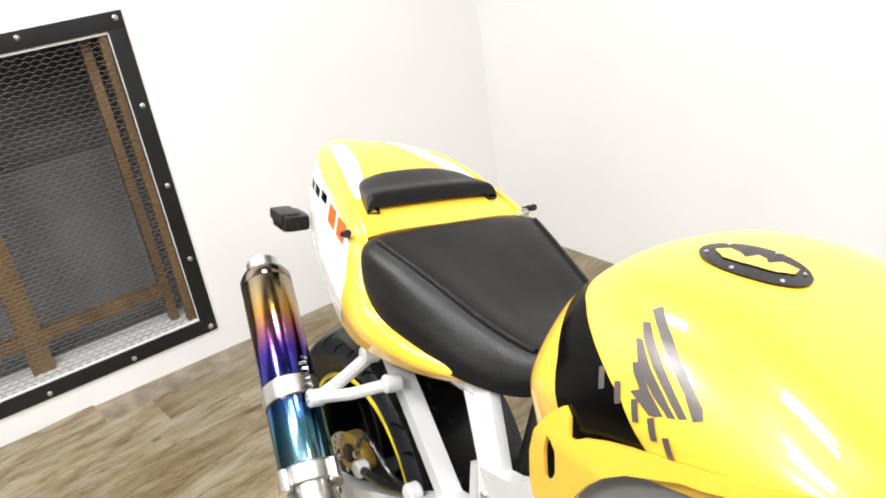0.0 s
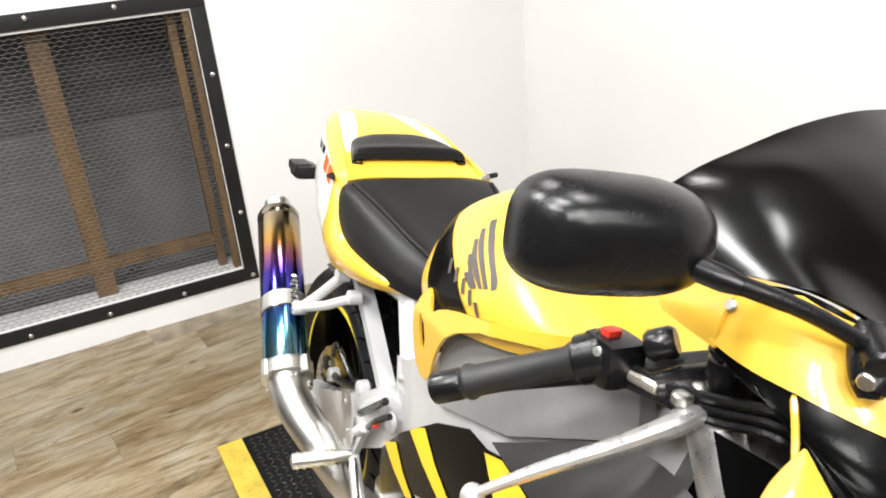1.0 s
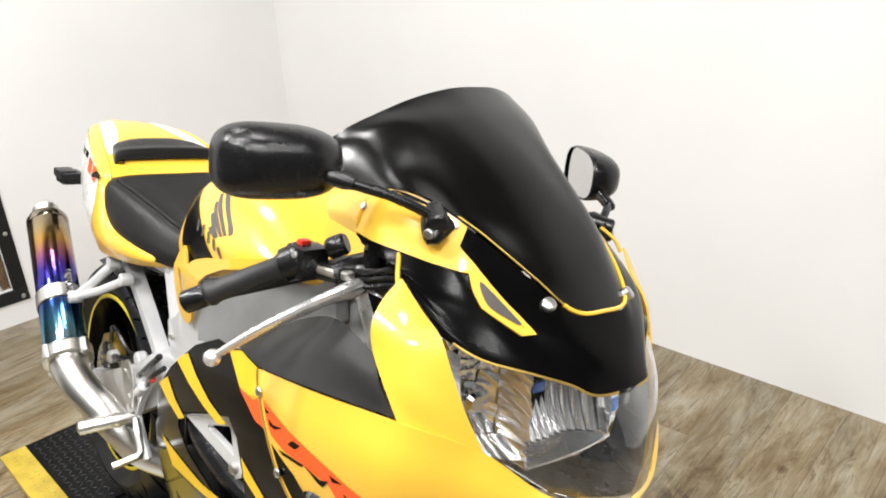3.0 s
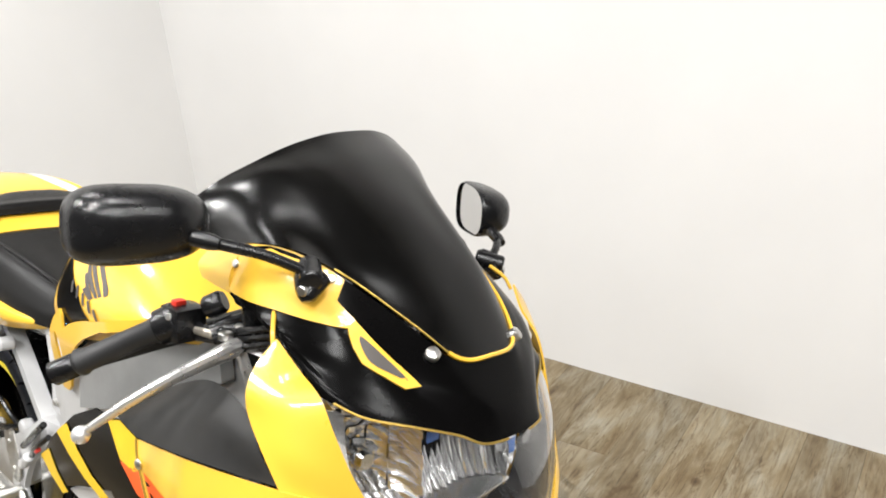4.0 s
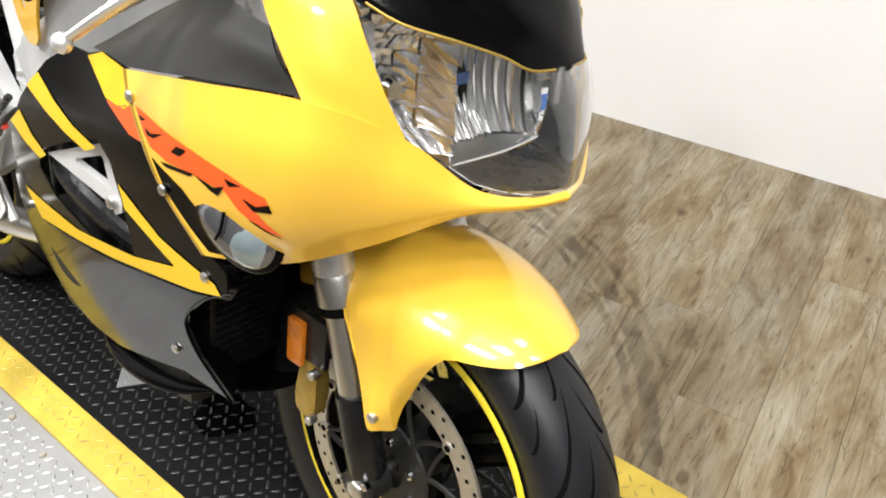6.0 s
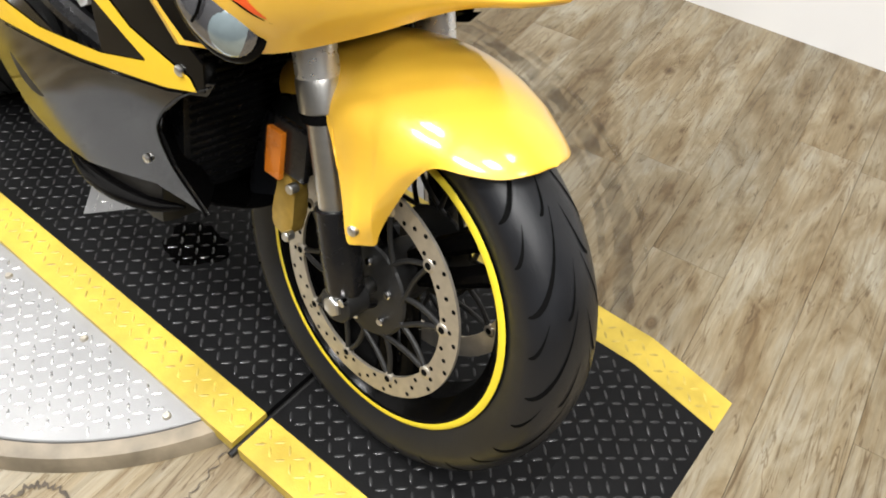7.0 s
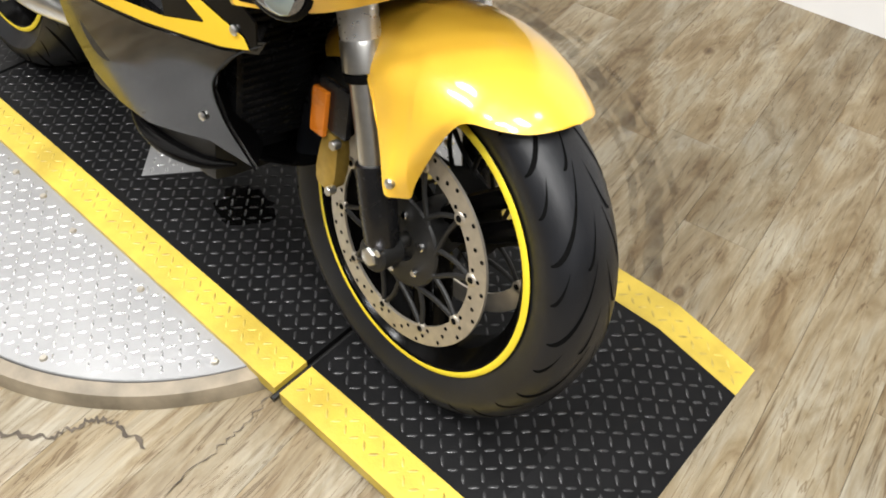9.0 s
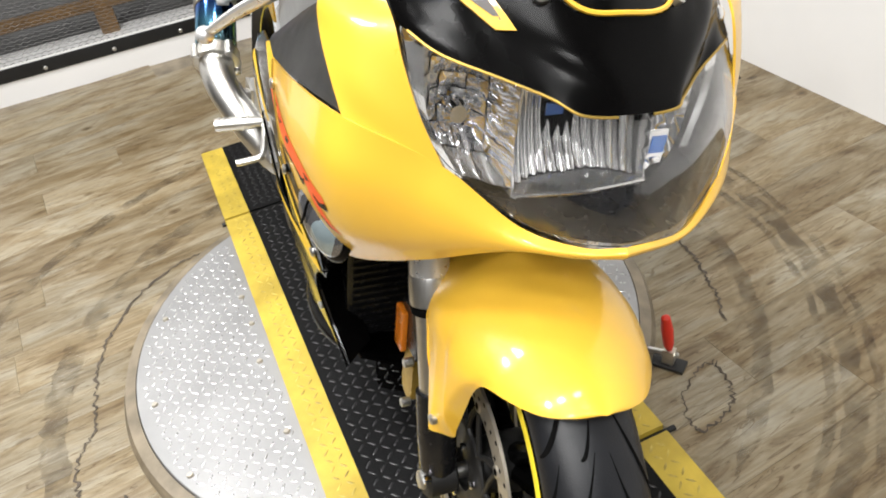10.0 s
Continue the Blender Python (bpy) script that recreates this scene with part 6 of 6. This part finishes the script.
for sg in (-1, 1):
    pt = put_r if sg < 0 else on_grid(tank_grid, "y")
    part("black_side_panel", sheet_bm([(-0.684, 0.957), (-0.658, 0.953), (-0.636, 0.946), (-0.604, 0.930), (-0.571, 0.913), (-0.544, 0.899), (-0.512, 0.871), (-0.530, 0.846), (-0.570, 0.830), (-0.610, 0.826), (-0.625, 0.860), (-0.640, 0.897), (-0.662, 0.927), (-0.676, 0.944)], pt, 0.005, 0.0, lift=0.0012), BLACK, tank, "gloss black panel at the rear of the tank")
    # plain wing-shaped emblem and bars in its place
    for feather in (((-0.565, 0.967), (-0.559, 0.971), (-0.529, 0.957), (-0.499, 0.939), (-0.475, 0.925), (-0.470, 0.918), (-0.477, 0.914), (-0.494, 0.928), (-0.520, 0.943), (-0.546, 0.958)),
                    ((-0.564, 0.958), (-0.557, 0.960), (-0.533, 0.945), (-0.505, 0.928), (-0.482, 0.914), (-0.489, 0.911), (-0.508, 0.922), (-0.531, 0.935), (-0.553, 0.949)),
                    ((-0.560, 0.947), (-0.553, 0.948), (-0.533, 0.934), (-0.508, 0.920), (-0.491, 0.910), (-0.498, 0.908), (-0.519, 0.917), (-0.546, 0.933)),
                    ((-0.551, 0.931), (-0.544, 0.933), (-0.524, 0.919), (-0.502, 0.907), (-0.510, 0.904), (-0.530, 0.914), (-0.546, 0.925)), ((-0.541, 0.911), (-0.531, 0.917), (-0.520, 0.913), (-0.507, 0.904), (-0.515, 0.902), (-0.529, 0.907))):
        part("emblem_feather", sheet_bm(list(feather), pt, 0.0022, 0.0, lift=0.0008), STICKER, tank)
    for x0, z0 in ((-0.574, 0.908), (-0.552, 0.905), (-0.529, 0.900), (-0.508, 0.894), (-0.490, 0.886)):
        part("emblem_bar", sheet_bm([(x0 - 0.007, z0 + 0.006), (x0 - 0.001, z0 + 0.009), (x0 + 0.007, z0 - 0.007), (x0 + 0.001, z0 - 0.010)], pt, 0.002, 0.0, lift=0.0018), STICKER, tank)
cap = part("fuel_cap", sheet_bm([(-0.550 + 0.050 * math.cos(a) - 0.010 * math.sin(a), -0.050 + 0.034 * math.sin(a) + 0.012 * math.cos(a)) for a in [k * math.pi / 24 for k in range(48)]], put_t, 0.007, 0.004, lift=0.003), SATIN, tank, "dark oval fuel filler ring")
part("cap_inlay", sheet_bm([(-0.586, -0.060), (-0.578, -0.048), (-0.566, -0.050), (-0.556, -0.056), (-0.553, -0.041), (-0.543, -0.042), (-0.538, -0.050), (-0.534, -0.033), (-0.518, -0.031), (-0.514, -0.043), (-0.525, -0.057), (-0.538, -0.063), (-0.552, -0.068), (-0.568, -0.071)], put_t, 0.003, 0.0, lift=0.0042), YELLOW, cap)
for k in range(6):
    a = k * math.pi / 3 + 0.3
    q, n = put_t(-0.550 + 0.043 * math.cos(a) - 0.009 * math.sin(a), -0.050 + 0.029 * math.sin(a) + 0.010 * math.cos(a))
    part("cap_screw", rod_bm(q + n * 0.002, q + n * 0.0042, 0.0022, 8, 0.0004), STEEL, cap)
for sg in (-1, 1):
    put_k = lambda u, v, s=sg: (V(u, s * (0.210 - 0.20 * max(0, 0.82 - v) - 0.20 * max(0, u + 0.45)), v), V(-0.1, s, 0.25).normalized())
    cover = [(-0.607, 0.866), (-0.600, 0.858), (-0.597, 0.832), (-0.589, 0.840), (-0.576, 0.849), (-0.553, 0.859), (-0.526, 0.868), (-0.480, 0.880), (-0.388, 0.906), (-0.315, 0.930), (-0.290, 0.915), (-0.365, 0.896), (-0.472, 0.866), (-0.527, 0.840), (-0.552, 0.822), (-0.573, 0.800), (-0.590, 0.777), (-0.603, 0.755), (-0.614, 0.733), (-0.629, 0.720), (-0.648, 0.719), (-0.659, 0.732), (-0.661, 0.752), (-0.657, 0.790), (-0.646, 0.821), (-0.627, 0.848)]
    part("side_cover", sheet_bm(cover, put_k, 0.007, 0.004, [[(-0.626, 0.828), (-0.616, 0.812), (-0.618, 0.786), (-0.629, 0.762), (-0.635, 0.772), (-0.633, 0.805)]]), YELLOW, bike, "yellow side cover under the tank")
    part("airbox_side", sheet_bm([(-0.60, 0.795), (-0.56, 0.822), (-0.40, 0.866), (-0.28, 0.91), (-0.27, 0.84), (-0.42, 0.76), (-0.60, 0.70)], lambda u, v, s=sg: (V(u, s * (0.186 - 0.3 * max(0, u + 0.42)), v), V(0, s, 0)), 0.012, 0.02), AIRBOX, bike, "matt grey airbox side")

seat_sec = [(-1.135, ((0.134, 0.805), (0.140, 0.835), (0.122, 0.860), (0.05, 0.868), (0, 0.868))), (-1.105, ((0.168, 0.782), (0.168, 0.830), (0.148, 0.868), (0.06, 0.874), (0, 0.874))), (-1.05, ((0.176, 0.768), (0.168, 0.814), (0.140, 0.858), (0.06, 0.860), (0, 0.860))),
            (-0.97, ((0.166, 0.756), (0.154, 0.796), (0.122, 0.838), (0.055, 0.837), (0, 0.835))), (-0.89, ((0.146, 0.750), (0.134, 0.780), (0.103, 0.817), (0.048, 0.816), (0, 0.815))),
            (-0.82, ((0.120, 0.750), (0.112, 0.774), (0.088, 0.805), (0.040, 0.811), (0, 0.813))), (-0.775, ((0.098, 0.762), (0.094, 0.786), (0.074, 0.812), (0.036, 0.822), (0, 0.826))), (-0.738, ((0.074, 0.790), (0.072, 0.812), (0.056, 0.836), (0.028, 0.848), (0, 0.852)))]
sg_grid = surface([[V(x, -y, z) for y, z in s] + [V(x, y, z) for y, z in reversed(s[:-1])] for x, s in seat_sec], 40, 48)
seat = part("seat", shell_bm(sg_grid, 0.02, (-0.95, 0, 0.70)), VINYL, bike, "black grained vinyl rider seat")
for sg in (-1, 1):
    put_seat = on_grid(sg_grid, "z")
    line = catmull([(-1.090, sg * 0.144, 0), (-1.0, sg * 0.124, 0), (-0.90, sg * 0.103, 0), (-0.80, sg * 0.081, 0)], 24)
    part("seat_welt", tube_bm([put_seat(p.x, p.y)[0] + V(0, 0, 0.0010) for p in line], 0.0040, 8), VINYL, seat)

side_rows = ([(-0.840, 0.112, 0.745), (-0.95, 0.156, 0.726), (-1.07, 0.176, 0.716), (-1.17, 0.160, 0.706), (-1.28, 0.126, 0.695), (-1.40, 0.088, 0.735), (-1.49, 0.040, 0.800)],
             [(-0.840, 0.122, 0.752), (-0.95, 0.170, 0.745), (-1.07, 0.190, 0.752), (-1.17, 0.178, 0.785), (-1.28, 0.156, 0.800), (-1.40, 0.116, 0.830), (-1.508, 0.055, 0.862)],
             [(-0.840, 0.116, 0.757), (-0.95, 0.168, 0.762), (-1.06, 0.186, 0.785), (-1.14, 0.164, 0.862), (-1.28, 0.140, 0.900), (-1.40, 0.102, 0.922), (-1.512, 0.048, 0.918)],
             [(-0.840, 0.104, 0.758), (-0.95, 0.155, 0.766), (-1.05, 0.172, 0.790), (-1.135, 0.142, 0.876), (-1.28, 0.118, 0.925), (-1.40, 0.085, 0.936), (-1.508, 0.036, 0.926)])
for sg in (-1, 1):
    tg = surface([[V(x, sg * y, z) for x, y, z in r] for r in side_rows], 24, 56)
    ts = part("tail_side", shell_bm(tg, 0.003, (-1.2, 0, 0.80)), YELLOW, bike, "yellow tail fairing with a white side panel")
    pt = on_grid(tg, "-y" if sg < 0 else "y")
    part("white_panel", sheet_bm([(-1.500, 0.912), (-1.40, 0.926), (-1.335, 0.919), (-1.262, 0.903), (-1.185, 0.880), (-1.140, 0.858), (-1.120, 0.810), (-1.124, 0.760), (-1.17, 0.716), (-1.285, 0.703), (-1.395, 0.743), (-1.480, 0.808)], pt, 0.008, 0.0, lift=0.0008), WHITE, ts, "white painted side panel")
    for k in range(3):
        x0, z0 = -1.392 + 0.048 * k, 0.896 + 0.001 * k
        part("number_bar", sheet_bm([(x0, z0), (x0 + 0.034, z0 - 0.002), (x0 + 0.038, z0 - 0.015), (x0 + 0.005, z0 - 0.013)], pt, 0.003, 0.0, lift=0.0016), BLACK, ts)
    for k in range(2):
        x0, z0 = -1.244 + 0.044 * k, 0.891 - 0.009 * k
        part("orange_bar", sheet_bm([(x0, z0), (x0 + 0.036, z0 - 0.007), (x0 + 0.044, z0 - 0.034), (x0 + 0.010, z0 - 0.027)], pt, 0.003, 0.0, lift=0.0016), ORANGE, ts)
    p, n = pt(-1.150, 0.866)
    part("luggage_hook", tube_bm([p - n * 0.004, p + n * 0.012 + V(0.006, 0, 0), p + n * 0.012 + V(0.022, 0, 0.006)], 0.0055, 10), DARKMETAL, ts)
    stub = part("rear_signal", box_bm((-1.505, min(sg * 0.098, sg * 0.150), 0.782), (-1.440, max(sg * 0.098, sg * 0.150), 0.812), 0.010), SATIN, bike, "black rear turn signal stalk")
    part("signal_lens", box_bm((-1.508, min(sg * 0.112, sg * 0.153), 0.795), (-1.452, max(sg * 0.112, sg * 0.153), 0.816), 0.007), DUSTY, stub, "smoked signal lens")
deck_sec = [(-1.125, (0.150, 0.866), (0.095, 0.872), (0, 0.872)), (-1.165, (0.146, 0.884), (0.095, 0.888), (0, 0.889)), (-1.22, (0.134, 0.904), (0.09, 0.905), (0, 0.906)), (-1.29, (0.118, 0.925), (0.076, 0.926), (0, 0.927)), (-1.40, (0.086, 0.937), (0.050, 0.941), (0, 0.943)), (-1.508, (0.037, 0.927), (0.020, 0.933), (0, 0.935))]
dk = surface([[V(x, -s[0], s[1]) for s in r] + [V(x, s[0], s[1]) for s in reversed(r[:-1])] for x, *r in deck_sec], 40, 32)
deck = part("tail_deck", shell_bm(dk, 0.003, (-1.3, 0, 0.8)), YELLOW, bike, "yellow tail hump with a white flash")
put_d = on_grid(dk, "z")
for sg in (-1, 1):
    part("white_flash", sheet_bm([(-1.455, sg * 0.056), (-1.36, sg * 0.088), (-1.24, sg * 0.118), (-1.205, sg * 0.121), (-1.225, sg * 0.095), (-1.32, sg * 0.062), (-1.43, sg * 0.036)], put_d, 0.007, 0.0, lift=0.0008), WHITE, deck)
pad_sec = [(-1.168, (0.122, 0.886), (0.120, 0.894), (0.09, 0.897), (0, 0.898)), (-1.176, (0.121, 0.892), (0.116, 0.910), (0.085, 0.916), (0, 0.918)), (-1.205, (0.114, 0.898), (0.106, 0.914), (0.075, 0.919), (0, 0.921)), (-1.240, (0.104, 0.908), (0.094, 0.919), (0.062, 0.925), (0, 0.927)), (-1.258, (0.092, 0.914), (0.082, 0.920), (0.05, 0.927), (0, 0.929))]
part("seat_pad", shell_bm(surface([[V(x, -s[0], s[1]) for s in r] + [V(x, s[0], s[1]) for s in reversed(r[:-1])] for x, *r in pad_sec], 24, 36), 0.02, (-1.25, 0, 0.88)), VINYL, bike, "black foam pad on the tail hump")
part("tail_screw", rod_bm((-1.13, 0.142, 0.866), (-1.13, 0.160, 0.870), 0.007, 10, 0.002), STEEL, deck)
part("tail_light", box_bm((-1.506, -0.045, 0.835), (-1.480, 0.045, 0.905), 0.010), RED, bike, "red tail light")
part("under_tray", shell_bm(surface([[V(-0.90, y, 0.70) for y in (-0.10, 0, 0.10)], [V(-1.2, y, 0.70) for y in (-0.12, 0, 0.12)], [V(-1.48, y, 0.79) for y in (-0.05, 0, 0.05)]], 10, 8), 0.004, (-1.2, 0, 0.9)), SATIN, bike)

# ----- cockpit -----
for sg in (-1, 1):
    a, bq = V(-0.376, sg * 0.308, 0.8615), V(-0.275, sg * 0.214, 0.934)
    d = (bq - a).normalized()
    bar = part("clip_on_bar", rod_bm(a + d * 0.03, V(-0.225, sg * 0.120, 0.945), 0.011, 14), DARKMETAL, bike, "black clip-on handlebar")
    part("bar_end", tube_bm([a - d * 0.002, a, a + d * 0.028, a + d * 0.032], [0.0125, 0.0155, 0.0155, 0.0135], 18), SATIN, bar, "black bar-end weight")
    part("grip", tube_bm([a + d * 0.033, a + d * 0.036, a + d * 0.040, a + d * 0.046, a + d * 0.136, a + d * 0.142, a + d * 0.146], [0.0155, 0.0175, 0.0175, 0.0150, 0.0150, 0.0180, 0.0180], 20), GRIP, bar, "black rubber handgrip")
    c = bq + d * 0.022
    sw = part("switch_block", box_bm((c.x - 0.022, c.y - 0.021, c.z - 0.026), (c.x + 0.022, c.y + 0.021, c.z + 0.018), 0.012), SATIN, bar, "black switch housing")
    part("kill_switch", box_bm((c.x - 0.009, c.y - 0.008 - 0.004, c.z + 0.014), (c.x + 0.004, c.y + 0.007 - 0.004, c.z + 0.024), 0.004), RED if sg < 0 else SATIN, sw, "red rocker switch" if sg < 0 else "")
    piv = V(-0.186, sg * 0.168, 0.930)
    part("switch_cover", tube_bm([c - d * 0.034, c - d * 0.030, c - d * 0.006, c], [0.018, 0.023, 0.024, 0.020], 16), SATIN, sw)
    part("switch_screw", rod_bm(c + V(0.004, sg * 0.018, 0.006), c + V(0.006, sg * 0.024, 0.008), 0.0045, 8, 0.001), STEEL, sw)
    part("starter_button", rod_bm(c + V(-0.016, sg * 0.004, -0.004), c + V(-0.026, sg * 0.005, -0.004), 0.006, 10, 0.001), SATIN, sw)
    part("perch_clamp", tube_bm([bq + d * 0.052, bq + d * 0.056, bq + d * 0.074, bq + d * 0.078], [0.012, 0.0145, 0.0145, 0.012], 16), SATIN, bar)
    part("master_cylinder", tube_bm([V(-0.215, sg * 0.190, 0.934), V(-0.205, sg * 0.170, 0.940), V(-0.190, sg * 0.120, 0.950)], [0.013, 0.0165, 0.015], 12), SATIN, bar, "black master cylinder")
    part("lever_perch", box_bm((piv.x - 0.026, piv.y - 0.016, piv.z - 0.010), (piv.x + 0.014, piv.y + 0.014, piv.z + 0.014), 0.007), SATIN, bar)
    lev = part("brake_lever" if sg < 0 else "clutch_lever", tube_bm(catmull([piv + V(0, 0, -0.004), (-0.174, sg * 0.205, 0.925), (-0.180, sg * 0.250, 0.911), (-0.208, sg * 0.296, 0.880), (-0.238, sg * 0.332, 0.845)], 20), [0.014, 0.018, 0.020, 0.020, 0.019, 0.018, 0.0168, 0.0158, 0.0150, 0.0144, 0.0138, 0.0132, 0.0127, 0.0122, 0.0116, 0.0110, 0.0104, 0.0098, 0.0092, 0.0086, 0.0080], 12, flat=0.55), POLISHED, bar, "polished alloy hand lever")
    b = bmesh.new()
    bmesh.ops.create_uvsphere(b, u_segments=14, v_segments=10, radius=0.0105)
    part("lever_ball", b, POLISHED, lev, basis=pose(-0.239, sg * 0.336, 0.842))
    part("lever_pivot", rod_bm(piv + V(0, 0, 0.010), piv + V(0, 0, 0.021), 0.009, 14, 0.002), STEEL, lev)
    part("adjuster_dial", rod_bm(piv + V(0.004, sg * 0.024, 0.008), piv + V(0.004, sg * 0.024, 0.018), 0.009, 12, 0.002), STEEL, lev)
    part("fork_cap", rod_bm((-0.212, sg * 0.112, 0.940), (-0.220, sg * 0.112, 0.984), 0.012, 6 if sg < 0 else 16, 0.003), BLUE if sg < 0 else STEEL, bar, "blue anodised fork adjuster")
    part("bar_clamp", rod_bm((-0.202, sg * 0.106, 0.915), (-0.212, sg * 0.106, 0.948), 0.034, 20, 0.005), SATIN, bar)
    if sg < 0:
        res = part("brake_reservoir", rod_bm((-0.175, -0.150, 0.945), (-0.177, -0.150, 0.978), 0.021, 20, 0.004), SATIN, bar, "black brake fluid reservoir")
        part("reservoir_cap", rod_bm((-0.177, -0.150, 0.977), (-0.178, -0.150, 0.986), 0.022, 20, 0.003), SATIN, res)
    for k in range(3):
        cb2 = catmull([c + V(0.012, sg * -0.006, -0.004 - 0.009 * k), c + V(0.05, -sg * 0.012, -0.004 - 0.006 * k), V(-0.160, sg * 0.178, 0.952 - 0.009 * k), V(-0.105, sg * 0.166, 0.968 - 0.010 * k), V(-0.07, sg * 0.10, 0.945 - 0.02 * k)], 20)
        part("control_cable", tube_bm(cb2, 0.0046, 8), SATIN, bar, "black control cable")
    part("cable_ferrule", rod_bm(c + V(0.018, sg * -0.006, -0.010), c + V(0.052, -sg * 0.010, -0.008), 0.0062, 10, 0.001), ROTOR, bar)
tc = part("top_clamp", prism_bm(rounded([(-0.250, -0.120), (-0.190, -0.135), (-0.165, -0.06), (-0.170, 0.06), (-0.190, 0.135), (-0.250, 0.120), (-0.285, 0.05), (-0.285, -0.05)], 4), lambda u, v, w: V(u, v, 0.900 + w), 0.018, 0.003), DARKMETAL, bike, "black top fork clamp")
part("stem_nut", rod_bm((-0.25, 0, 0.915), (-0.25, 0, 0.935), 0.020, 6, 0.003), STEEL, tc)
part("ignition_lock", rod_bm((-0.20, 0, 0.915), (-0.20, 0, 0.945), 0.020, 18, 0.003), SATIN, tc)
part("instrument_panel", box_bm((-0.150, -0.110, 0.945), (-0.095, 0.110, 1.010), 0.015), SATIN, bike, "black instrument housing")
part("head_stock", rod_bm((-0.24, 0, 0.90), (-0.175, 0, 0.70), 0.045, 20), ALLOY, bike)
part("lower_clamp", box_bm((-0.20, -0.135, 0.690), (-0.115, 0.135, 0.722), 0.010), DARKMETAL, bike)
part("cockpit_tray", shell_bm(surface([[V(-0.075, y, 0.905) for y in (-0.19, -0.08, 0.08, 0.19)], [V(-0.12, y, 0.775) for y in (-0.18, -0.08, 0.08, 0.18)], [V(-0.22, y, 0.74) for y in (-0.16, -0.08, 0.08, 0.16)]], 8, 12), 0.003, (-0.15, 0, 1.1)), SATIN, bike)

# ---------- floor planks, last ----------
PW, PL, PTURN = 0.152, 1.22, 6.0
plank = None
rot = Matrix.Rotation(radians(PTURN), 4, "Z")
prnd = random.Random(11)
for i in range(-22, 24):
    shift = prnd.uniform(0, PL)
    for j in range(-4, 4):
        c = rot @ V(i * PW - 0.3, j * PL + shift, 0)
        if not -2.60 < c.x < 2.96:
            continue
        # planks end under the north and south walls
        lo, hi = max(-PL / 2, (-1.86 - c.y) / rot[1][1]), min(PL / 2, (1.690 + 0.0629 * c.x - c.y) / rot[1][1])
        if hi - lo < 0.05:
            continue
        cut = hi - lo < PL - 0.001
        if plank is None or cut:
            b = box_bm((-PW / 2 + 0.0003, lo + 0.0003, -0.008), (PW / 2 - 0.0003, hi - 0.0003, 0.0), 0.0006)
            o = part("plank", b, WOOD, floor)
            if not cut:
                plank = o.data
        else:
            o = new("plank", plank)
            o.parent = floor
        o.matrix_basis = Matrix.Translation(c) @ rot
